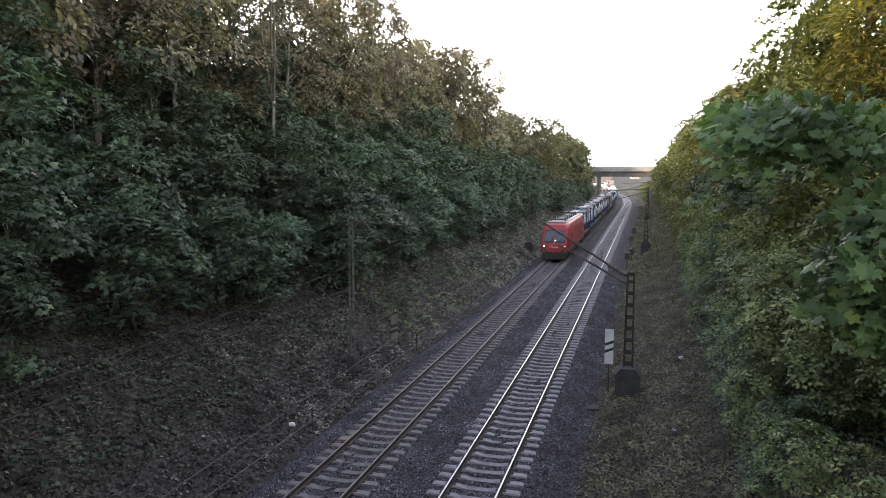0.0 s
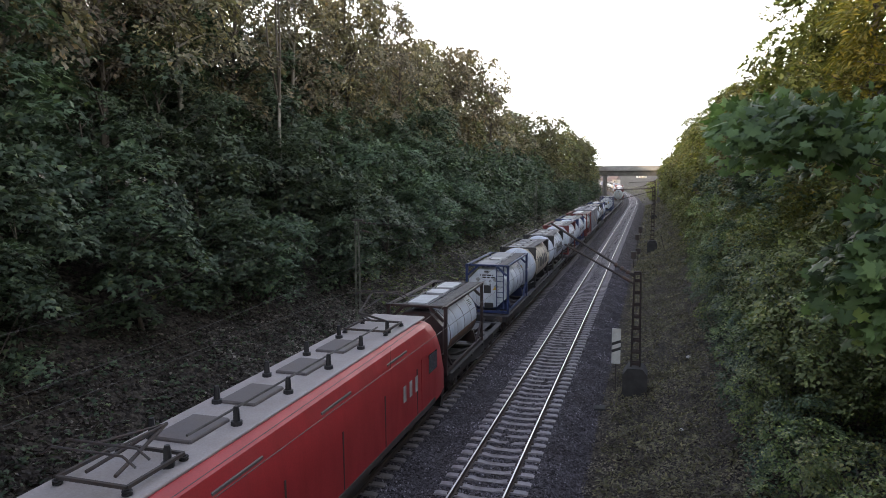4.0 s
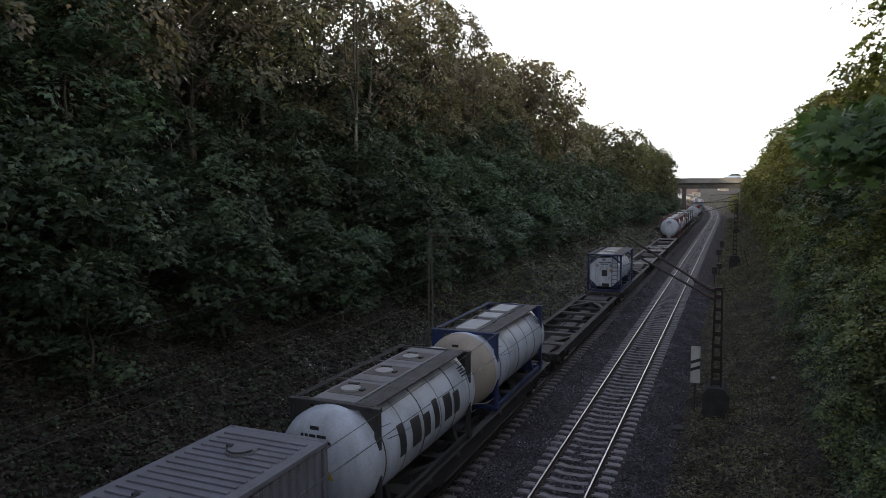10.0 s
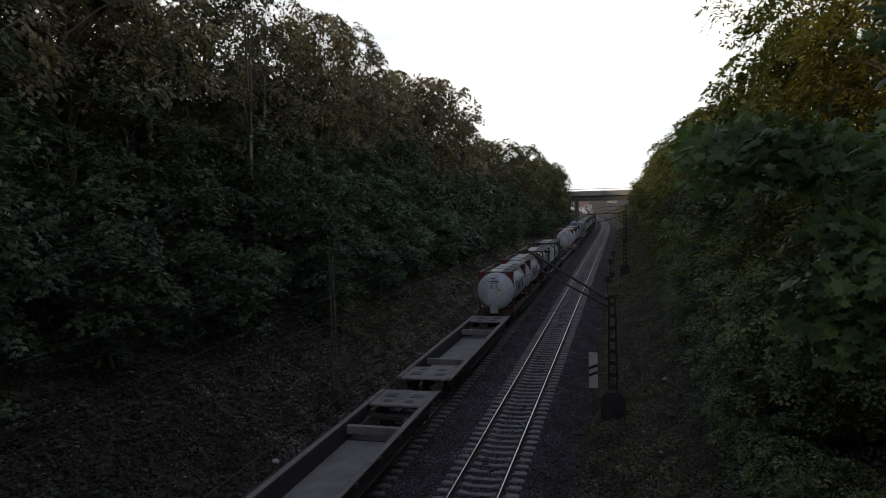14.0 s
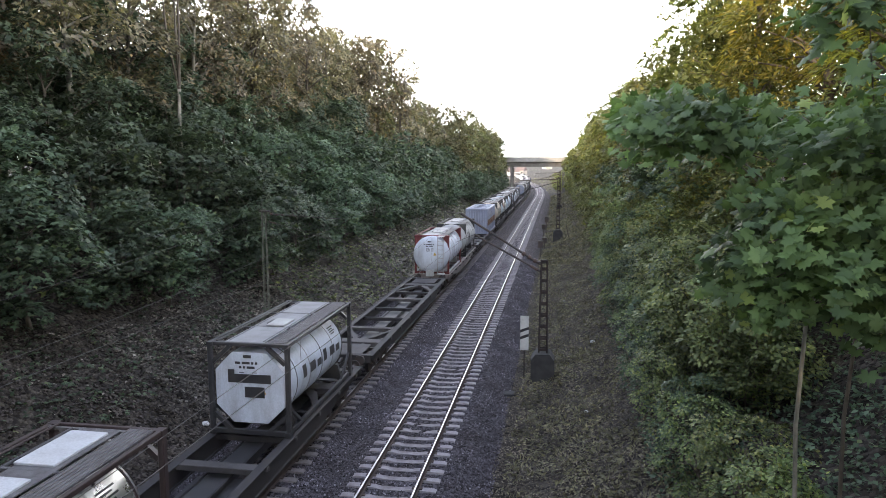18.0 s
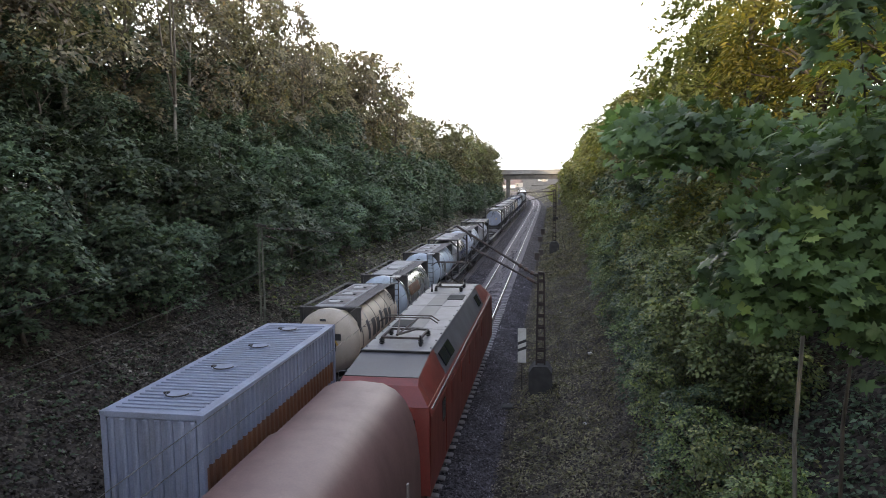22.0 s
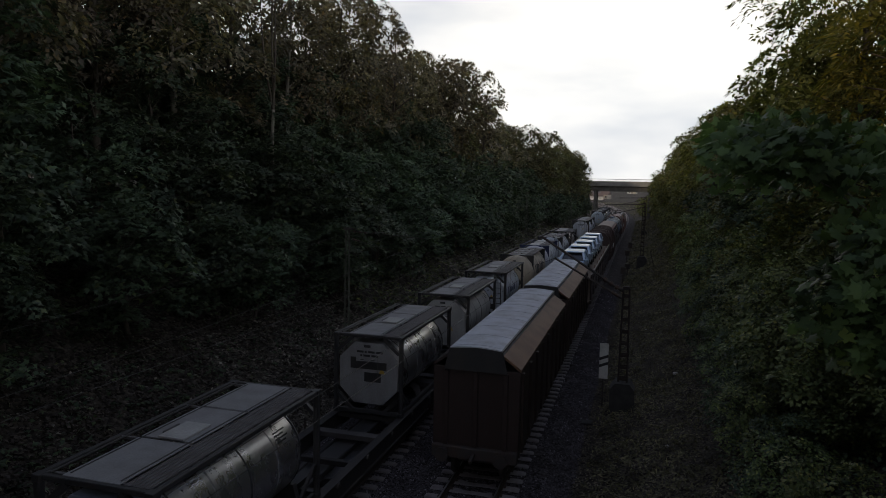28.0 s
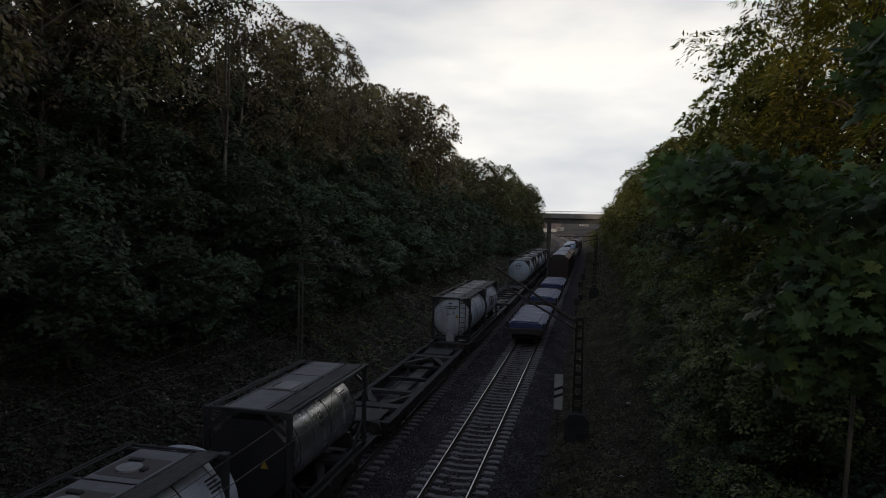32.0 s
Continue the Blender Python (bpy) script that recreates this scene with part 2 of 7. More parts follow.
def leafy(name, dark, light, old, share=0.08, translucent=0.2, rough=0.5):
    """Leaves: each its own green, some turned; light shines through."""
    m = bpy.data.materials.new(name)
    m.use_nodes = True
    n, l = m.node_tree.nodes, m.node_tree.links
    p, out = n["Principled BSDF"], n["Material Output"]
    geo = n.new("ShaderNodeNewGeometry")
    obj = n.new("ShaderNodeObjectInfo")
    ramp = n.new("ShaderNodeValToRGB")
    e = ramp.color_ramp.elements
    e[0].position, e[0].color = 0.0, (*dark, 1)
    e[1].position, e[1].color = 1.0 - share, (*light, 1)
    e.new(1.0).color = (*old, 1)
    l.new(geo.outputs["Random Per Island"], ramp.inputs["Fac"])
    hue = n.new("ShaderNodeHueSaturation")
    sh = n.new("ShaderNodeMapRange")
    sh.inputs["To Min"].default_value, sh.inputs["To Max"].default_value = 0.475, 0.515
    l.new(obj.outputs["Random"], sh.inputs["Value"])
    l.new(sh.outputs["Result"], hue.inputs["Hue"])
    va = n.new("ShaderNodeMapRange")
    va.inputs["To Min"].default_value, va.inputs["To Max"].default_value = 0.75, 1.25
    l.new(obj.outputs["Random"], va.inputs["Value"])
    cl = n.new("ShaderNodeTexNoise")      # clumps, some lighter than others
    cl.inputs["Scale"].default_value, cl.inputs["Detail"].default_value = 0.75, 2.0
    l.new(geo.outputs["Position"], cl.inputs["Vector"])
    cr = n.new("ShaderNodeMapRange")
    cr.inputs["From Min"].default_value, cr.inputs["From Max"].default_value = 0.3, 0.7
    cr.inputs["To Min"].default_value, cr.inputs["To Max"].default_value = 0.5, 1.45
    l.new(cl.outputs["Fac"], cr.inputs["Value"])
    vm = n.new("ShaderNodeMath")
    vm.operation = "MULTIPLY"
    l.new(va.outputs["Result"], vm.inputs[0])
    l.new(cr.outputs["Result"], vm.inputs[1])
    l.new(vm.outputs[0], hue.inputs["Value"])
    l.new(ramp.outputs["Color"], hue.inputs["Color"])
    l.new(hue.outputs["Color"], p.inputs["Base Color"])
    p.inputs["Roughness"].default_value = rough
    p.inputs["Specular IOR Level"].default_value = 0.22
    tr = n.new("ShaderNodeBsdfTranslucent")
    warm = n.new("ShaderNodeMix")
    warm.data_type, warm.blend_type = "RGBA", "MULTIPLY"
    warm.inputs["Factor"].default_value = 1.0
    warm.inputs["B"].default_value = (1.5, 1.6, 0.8, 1)
    l.new(hue.outputs["Color"], warm.inputs["A"])
    l.new(warm.outputs["Result"], tr.inputs["Color"])
    mx = n.new("ShaderNodeMixShader")
    mx.inputs["Fac"].default_value = translucent
    l.new(p.outputs["BSDF"], mx.inputs[1])
    l.new(tr.outputs["BSDF"], mx.inputs[2])
    l.new(mx.outputs["Shader"], out.inputs["Surface"])
    return m


M = {}
M["soil"] = grainy("soil", (0.022, 0.018, 0.016), (0.100, 0.087, 0.072), (0.55, 0.52, 0.46), 9.0, 0.05)
M["ballast"] = grainy("ballast", (0.014, 0.0125, 0.013), (0.115, 0.105, 0.117), (0.60, 0.52, 0.48), 15.0, 0.035)
M["stone"] = leafy("stone", (0.022, 0.019, 0.022), (0.118, 0.107, 0.120), (0.30, 0.285, 0.30), 0.09, 0.0, 0.85)
M["sleeper"] = surf("sleeper", (0.30, 0.28, 0.29), 0.9, other=(0.15, 0.13, 0.13), amount=0.8, scale=2.0, bump=0.4, fine=30.0, spec=0.2)
M["sleeper_worn"] = surf("sleeper_worn", (0.205, 0.185, 0.182), 0.9, other=(0.10, 0.086, 0.082), amount=0.85, scale=2.0, bump=0.4, fine=30.0, spec=0.2)
M["rail_head"] = surf("rail_head", (0.40, 0.40, 0.43), 0.32, 1.0, other=(0.32, 0.30, 0.30), amount=0.4, scale=2.0)
M["rail_head_dull"] = surf("rail_head_dull", (0.25, 0.23, 0.23), 0.4, 1.0, other=(0.13, 0.11, 0.10), amount=0.6, scale=2.0)
M["rail_rust"] = surf("rail_rust", (0.065, 0.046, 0.04), 0.9, other=(0.05, 0.035, 0.03), amount=0.7, scale=5.0)
M["steel_dark"] = surf("steel_dark", (0.055, 0.05, 0.05), 0.7, 0.2, other=(0.09, 0.055, 0.04), amount=0.6, scale=4.0)
M["mast_rust"] = surf("mast_rust", (0.036, 0.028, 0.026), 0.85, other=(0.06, 0.036, 0.028), amount=0.6, scale=5.0)
M["mast_pale"] = surf("mast_pale", (0.115, 0.125, 0.092), 0.8, other=(0.06, 0.052, 0.042), amount=0.7, scale=4.0)
M["footing"] = surf("footing", (0.052, 0.05, 0.05), 0.95, other=(0.028, 0.028, 0.027), amount=0.8, scale=2.2, bump=0.5)
M["wire"] = surf("wire", (0.10, 0.095, 0.09), 0.55, 0.6)
M["wire_pale"] = surf("wire_pale", (0.085, 0.08, 0.075), 0.6, 0.3)
M["insulator"] = surf("insulator", (0.08, 0.045, 0.035), 0.3)
M["board"] = surf("board", (0.62, 0.62, 0.60), 0.55, other=(0.40, 0.39, 0.36), amount=0.6, scale=3.0)
M["board_old"] = surf("board_old", (0.17, 0.148, 0.128), 0.8, other=(0.10, 0.088, 0.075), amount=0.7, scale=4.0)
M["black_paint"] = surf("black_paint", (0.02, 0.02, 0.022), 0.5)
M["concrete"] = surf("concrete", (0.20, 0.19, 0.18), 0.9, other=(0.11, 0.10, 0.095), amount=0.8, scale=0.5, bump=0.3, fine=12.0)
M["concrete_pale"] = surf("concrete_pale", (0.30, 0.285, 0.265), 0.9, other=(0.18, 0.165, 0.15), amount=0.7, scale=0.6, bump=0.3, fine=12.0)
M["bark"] = surf("bark", (0.11, 0.09, 0.07), 0.95, other=(0.05, 0.042, 0.035), amount=0.8, scale=3.0, stretch=(2, 2, 0.5), bump=0.8, fine=18.0)
M["bark_pale"] = surf("bark_pale", (0.26, 0.24, 0.20), 0.9, other=(0.13, 0.12, 0.10), amount=0.8, scale=3.0, stretch=(2, 2, 0.6), bump=0.5, fine=18.0)
M["leaf_shrub"] = leafy("leaf_shrub", (0.034, 0.054, 0.034), (0.086, 0.120, 0.072), (0.12, 0.14, 0.06), 0.06)
M["leaf_tree"] = leafy("leaf_tree", (0.080, 0.070, 0.054), (0.208, 0.184, 0.134), (0.26, 0.19, 0.10), 0.14, 0.32)
M["leaf_maple"] = leafy("leaf_maple", (0.044, 0.070, 0.027), (0.095, 0.140, 0.050), (0.17, 0.20, 0.05), 0.05, 0.28, 0.5)
M["leaf_gold"] = leafy("leaf_gold", (0.100, 0.102, 0.026), (0.235, 0.222, 0.046), (0.32, 0.27, 0.05), 0.2, 0.4)
M["leaf_bright"] = leafy("leaf_bright", (0.068, 0.094, 0.040), (0.172, 0.212, 0.082), (0.27, 0.28, 0.09), 0.12)
M["leaf_lime"] = leafy("leaf_lime", (0.060, 0.068, 0.024), (0.140, 0.148, 0.048), (0.22, 0.19, 0.05), 0.12, 0.3)
M["leaf_olive"] = leafy("leaf_olive", (0.062, 0.062, 0.036), (0.140, 0.142, 0.078), (0.19, 0.14, 0.06), 0.14, 0.3)
M["litter_verge"] = leafy("litter_verge", (0.080, 0.068, 0.052), (0.190, 0.168, 0.128), (0.32, 0.29, 0.24), 0.06, 0.1, 0.8)
M["litter_pale"] = leafy("litter_pale", (0.062, 0.056, 0.046), (0.215, 0.198, 0.165), (0.40, 0.38, 0.33), 0.10, 0.1, 0.7)
M["leaf_dry"] = leafy("leaf_dry", (0.075, 0.072, 0.046), (0.180, 0.166, 0.105), (0.26, 0.23, 0.14), 0.12)
M["litter"] = leafy("litter", (0.030, 0.024, 0.021), (0.098, 0.084, 0.074), (0.26, 0.24, 0.21), 0.06, 0.1, 0.7)

# ---- the line: two tracks, straight, then bending to the left past Y_BEND ----
XR, XL = -4.47, -8.60          # track centres
Y_BEND, R_BEND = 178.0, 1180.0


def shift(y):
    """How far the line has bent to the left at y."""
    d = max(0.0, y - Y_BEND)
    return -d * d / (2 * R_BEND) if d < 260 else -260 * 260 / (2 * R_BEND) - (d - 260) * 260 / R_BEND


def on_line(xc, y, z=0.0):
    d = min(max(0.0, y - Y_BEND), 260)
    return pose(xc + shift(y), y, z, 0, 0, math.degrees(d / R_BEND))


PROFILE = [(-400, 8.5), (-60, 8.3), (-27, 8.2), (-24, 7.4), (-20, 5.0), (-15.5, 2.0), (-13.2, 0.45), (-12.2, -0.35), (-11.4, -0.62), (-10.9, -0.66),
           (-1.8, -0.66), (-0.9, -0.5), (0.4, -0.15), (2, 0.5), (4, 1.7), (8, 4.8), (11.5, 7.4), (14, 8.0), (60, 8.2), (400, 8.4)]


def cut_z(x):
    for (x0, z0), (x1, z1) in zip(PROFILE, PROFILE[1:]):
        if x <= x1:
            return z0 + (z1 - z0) * max(0.0, (x - x0) / (x1 - x0))
    return PROFILE[-1][1]


def ground_z(x, y):
    """The cutting; past the road bridge it runs out into flat land."""
    z = cut_z(x - shift(y))
    if y > 198:
        k = min(1.0, (y - 198) / 34)
        z = z + (min(z, -0.66) - z) * k
    lump = 0.0 if -11.0 < x - shift(y) < -1.7 else 1.0
    return z + lump * (0.16 * noise.noise((x * 0.35, y * 0.35, 1.0)) + 0.06 * noise.noise((x * 1.3, y * 1.3, 4.0)))


def ground():
    xs = [-2600, -900, -400, -200, -100, -60, -40] + list(np.arange(-30, -10.4, 0.55)) + [-9, -6, -3, -2.2, -1.8] + list(np.arange(-1.3, 15, 0.55)) + [18, 25, 40, 60, 100, 200, 400, 900, 2600]
    ys = [-2600, -900, -300, -120, -60, -30, -10] + list(np.arange(0, 60, 0.8)) + list(np.arange(60, 200, 3.0)) + list(np.arange(200, 460, 10.0)) + [520, 600, 800, 1200, 2000, 3200]
    vs, tris = [], []
    for y in ys:
        for x in xs:
            vs.append((x + (shift(y) if abs(x) < 60 else 0), y, ground_z(x + shift(y), y)))
    w = len(xs)
    for j in range(len(ys) - 1):
        for i in range(w - 1):
            a = j * w + i
            tris += [(a, a + 1, a + w + 1), (a, a + w + 1, a + w)]
    me = mesh_of("ground", vs, tris, M["soil"])
    me.shade_smooth()
    tagged(new("ground", me), "dark earth of the cutting, strewn with dead leaves and ivy", "ground", kind="structure")


ground()


def ballast_bed():
    """Stone bed under both tracks, shoulders sloping down."""
    prof = [(-11.4, -0.74), (XL - 1.75, -0.235), (XL - 1.2, -0.215), (XL + 1.2, -0.215), (XL + 1.75, -0.25), ((XL + XR) / 2, -0.36), (XR - 1.75, -0.25), (XR - 1.2, -0.215),
            (XR + 1.2, -0.215), (XR + 1.75, -0.235), (-1.45, -0.74)]
    xs = []
    for (x0, z0), (x1, z1) in zip(prof, prof[1:]):
        k = max(1, int((x1 - x0) / 0.16))
        xs += [(x0 + (x1 - x0) * i / k, z0 + (z1 - z0) * i / k) for i in range(k)]
    xs.append(prof[-1])
    ys = list(np.arange(5, 60, 0.22)) + list(np.arange(60, 140, 1.5)) + list(np.arange(140, 660, 6.0))
    ys = [-470, -200, -60, -20, -4, 2] + ys
    vs, tris, w = [], [], len(xs)
    for y in ys:
        amp = 0.022 if y < 60 else 0.03
        for x, z in xs:
            vs.append((x + shift(y), y, z + amp * noise.noise((x * 5.1, y * 5.1, 0)) + 0.02 * noise.noise((x * 0.9, y * 0.6, 2))))
    for j in range(len(ys) - 1):
        for i in range(w - 1):
            a = j * w + i
            tris += [(a, a + 1, a + w + 1), (a, a + w + 1, a + w)]
    tagged(new("track_bed", mesh_of("track_bed", vs, tris, M["ballast"])), "grey crushed-stone ballast bed under two tracks", "ballast", kind="structure")
    rng = np.random.default_rng(3)
    n = 95000
    y = 7 + 60 * rng.random(n) ** 1.5
    x = rng.uniform(-11.0, -1.6, n)
    px, pz = [p[0] for p in xs], [p[1] for p in xs]
    keep = (np.abs(np.abs(x - XL) - 0.75) > 0.12) & (np.abs(np.abs(x - XR) - 0.75) > 0.12)
    phase = (y / 0.6) % 1.0
    onsl = ((np.abs(x - XL) < 1.32) | (np.abs(x - XR) < 1.32)) & ((phase < 0.27) | (phase > 0.73))
    x, y = x[keep & ~onsl], y[keep & ~onsl]
    z = np.interp(x, px, pz) + 0.006
    n = len(x)
    base = np.array([(1, 0, -0.4), (-0.6, 0.8, -0.4), (-0.6, -0.8, -0.4), (0.2, 0.1, 0.8)])
    tri = np.array([(0, 1, 3), (1, 2, 3), (2, 0, 3)])
    s = rng.uniform(0.026, 0.05, n)[:, None, None]
    a = rng.uniform(0, 2 * np.pi, n)
    c, d = np.cos(a)[:, None], np.sin(a)[:, None]
    b = base[None] * s * rng.uniform(0.7, 1.3, (n, 1, 3))
    v = np.stack([b[..., 0] * c - b[..., 1] * d, b[..., 0] * d + b[..., 1] * c, b[..., 2]], -1) + np.stack([x, y, z], 1)[:, None]
    f = (tri[None] + (np.arange(n) * 4)[:, None, None]).reshape(-1, 3)
    tagged(new("ballast_stones", mesh_of("ballast_stones", v.reshape(-1, 3), f, M["stone"])), "loose angular grey ballast stones", "stones", kind="stuff")


ballast_bed()


def track(name, xc, label, worn):
    top = tagged(new(name), label, "track", "railway tracks", "structure")
    ys = [-470, -200] + list(np.arange(-60, 165, 15.0)) + list(np.arange(165, 660, 8.0))
    body = [(-0.075, -0.172), (0.075, -0.172), (0.075, -0.16), (0.012, -0.14), (0.012, -0.045), (0.034, -0.035), (0.034, -0.006), (-0.034, -0.006), (-0.034, -0.035), (-0.012, -0.045), (-0.012, -0.14), (-0.075, -0.16)]
    head = [(-0.024, -0.007), (0.024, -0.007), (0.023, -0.001), (0.017, 0.0015), (-0.017, 0.0015), (-0.023, -0.001)]
    for side in (-1, 1):
        made = []
        for prof in (body, head):
            vs, fs, n = [], [], len(prof)
            for y in ys:
                m = on_line(xc, y)
                vs += [m @ Vector((side * 0.7525 + p[0], 0, p[1])) for p in prof]
            for i in range(len(ys) - 1):
                fs += [(i * n + k, i * n + (k + 1) % n, (i + 1) * n + (k + 1) % n, (i + 1) * n + k) for k in range(n)]
            made.append(Shape().add(vs, fs))
        rail = part("rail", made[0], M["rail_rust"], top, "rust-brown steel rail")
        part("rail_head", made[1], M["rail_head_dull" if worn else "rail_head"], rail, "dull running surface" if worn else "bright worn running surface")
    # concrete sleeper: thick ends, low middle, with clips
    s = Shape()
    zs = [(-1.3, -0.19), (-1.22, -0.165), (-0.5, -0.165), (-0.32, -0.205), (0.32, -0.205), (0.5, -0.165), (1.22, -0.165), (1.3, -0.19)]
    vs, fs = [], []
    for x, z in zs:
        vs += [(x, -0.15, -0.36), (x, -0.11, z), (x, 0.11, z), (x, 0.15, -0.36)]
    for i in range(len(zs) - 1):
        fs += [(i * 4 + k, i * 4 + k + 1, i * 4 + k + 5, i * 4 + k + 4) for k in range(3)]
    fs += [(0, 1, 2, 3), tuple(len(zs) * 4 - 4 + k for k in (3, 2, 1, 0))]
    s.add(vs, fs)
    tone = M["sleeper_worn" if worn else "sleeper"]
    me = s.mesh("sleeper", tone)
    far_v, far_f = [], []
    src_v = [Vector(v.co) for v in me.vertices]
    src_f = [tuple(p.vertices) for p in me.polygons]
    k = 0
    y = 7.2
    while y < 420:
        m = on_line(xc, y) @ pose(random.uniform(-0.012, 0.012), random.uniform(-0.015, 0.015), random.uniform(-0.006, 0.004), 0, 0, random.uniform(-0.4, 0.4))
        if k < 170:
            part("sleeper", me, None, top, at=m)
        else:
            n = len(far_v)
            far_v += [m @ p for p in src_v]
            far_f += [tuple(i + n for i in f) for f in src_f]
        y += 0.6
        k += 1
    tagged(part("far_sleepers", Shape().add(far_v, far_f), tone, top), kind="stuff")
    clip = Shape()
    y = 7.2
    for k in range(70):
        for side in (-0.7525, 0.7525):
            for d in (-0.105, 0.105):
                clip.box((xc + side + d, y, -0.155), (0.09, 0.11, 0.04))
        y += 0.6
    tagged(part("rail_clips", clip, M["rail_rust"], top), kind="stuff")


# ---- catenary: masts, arms, wires ----
def lattice_mast(x, y, z, height, wide=0.36, deep=0.3, step=0.5, foot=(1.0, 1.0, 1.3), side=-1, arm_end=None, arm_low=None, mat="mast_rust", label="", pale=False):
    top = thing("catenary_mast", pose(x, y, z), label, "mast", "catenary masts")
    f = Shape()
    fw, fd, fh = foot
    f.prism([(-fw / 2, 0), (fw / 2, 0), (fw / 2, fh * 0.78), (fw * 0.3, fh), (-fw * 0.3, fh), (-fw / 2, fh * 0.78)], -fd / 2, fd / 2)
    part("footing", f, M["footing"], top, "weathered concrete footing")
    h0 = fh
    for sx in (-1, 1):
        for sy in (-1, 1):
            s = Shape().beam((sx * wide / 2, sy * deep / 2, h0 - 0.3), (sx * wide * 0.34, sy * deep * 0.34, height), 0.055 if wide > 0.27 else 0.032, 0.05 if wide > 0.27 else 0.03)
            part("post", s, M[mat], top)
    n = int((height - h0) / step)
    for i in range(n + 1):
        zz = h0 + 0.12 + i * step
        k = 0.5 - 0.16 * (zz - h0) / (height - h0)
        s = Shape()
        for sy in (-1, 1):
            s.box((0, sy * deep * k, zz), (2 * wide * k, 0.025, 0.11 if wide > 0.27 else 0.04))
        for sx in (-1, 1):
            s.box((sx * wide * k, 0, zz), (0.025, 2 * deep * k, 0.07 if wide > 0.27 else 0.03))
        part("batten", s, M[mat], top)
    s = Shape().box((0, 0, height + 0.03), (wide * 0.8, deep * 0.8, 0.06), 0.01)
    part("cap", s, M[mat], top)
    if arm_end:
        ex, ez = arm_end
        a = Vector((side * wide * 0.4, 0, height - 0.15))
        b = Vector((ex, 0, ez))
        arm = part("arm", Shape().tube([a, a.lerp(b, 0.5), b], 0.05 if wide > 0.27 else 0.013, 8), M["steel_dark"], top, "sloping tubular steel arm")
        for k in (0.06, 0.13, 0.20):
            p = a.lerp(b, k)
            q = a.lerp(b, k + 0.03)
            part("insulator", Shape().tube([p, q], 0.10 if wide > 0.27 else 0.04, 10), M["insulator"], arm)
        lx, lz = arm_low
        c = Vector((side * wide * 0.4, 0, height - 0.45))
        d = Vector((lx, 0, lz))
        low = part("brace", Shape().tube([c, d], 0.045 if wide > 0.27 else 0.010, 8), M["steel_dark"], top)
        part("insulator", Shape().tube([c.lerp(d, 0.05), c.lerp(d, 0.16)], 0.07 if wide > 0.27 else 0.03, 10), M["insulator"], low)
        part("registration_arm", Shape().tube([d, Vector((ex + side * 0.2, 0, 5.55 - z))], 0.010, 6), M["steel_dark"], top)
        part("bracket", Shape().box((side * wide * 0.2, 0, height - 0.05), (0.5, 0.12, 0.08), 0.01), M["steel_dark"], top)
    return top


def wires(xc, zig, name, label):
    """Contact wire, sagging carrier and droppers of one track."""
    top = thing(name, pose(0, 0, 0), label, "overhead wire", "overhead wires")
    sup = [-25, 29.2, 82, 135, 186, 240, 300]
    contact, carrier = [], []
    for i, (a, b) in enumerate(zip(sup, sup[1:])):
        za, zb = ((1, -1) if i % 2 else (-1, 1))
        for k in range(9):
            t = k / 9
            y = a + (b - a) * t
            x = xc + shift(y) + zig * (za + (zb - za) * t)
            zc = 6.85 - 1.05 * 4 * t * (1 - t)
            contact.append((x, y, 5.5))
            carrier.append((x, y, zc))
            if k:
                part("dropper", Shape().tube([(x, y, 5.5), (x, y, zc)], 0.0025, 4), M["wire"], top)
    part("contact_wire", Shape().tube(contact, 0.006, 5), M["wire"], top)
    part("carrier_wire", Shape().tube(carrier, 0.005, 5), M["wire"], top)


def board_sign(x, y, z, board_z, w, h, mats, label):
    top = thing("distant_signal_board", pose(x, y, z), label, "trackside sign", "distant signal boards")
    part("post", Shape().tube([(0, 0, -0.3), (0, 0, board_z)], 0.028, 8), M["steel_dark"], top)
    b = part("board", Shape().box((0, -0.04, board_z + h / 2 - 0.1), (w, 0.03, h), 0.008), M[mats[0]], top)
    for k in (0.40, 0.60):
        zz = board_z - 0.1 + h * k
        s = Shape()
        s.add([(-w / 2, -0.0565, zz - 0.14), (-w / 2, -0.0565, zz - 0.01), (w / 2, -0.0565, zz + 0.14), (w / 2, -0.0565, zz + 0.01)], [(0, 3, 2, 1)])
        s.add([(-w / 2, -0.053, zz - 0.14), (-w / 2, -0.053, zz - 0.01), (w / 2, -0.053, zz + 0.14), (w / 2, -0.053, zz + 0.01)], [(0, 1, 2, 3)])
        part("stripe", s, M["black_paint"], b, "black slanting stripe")


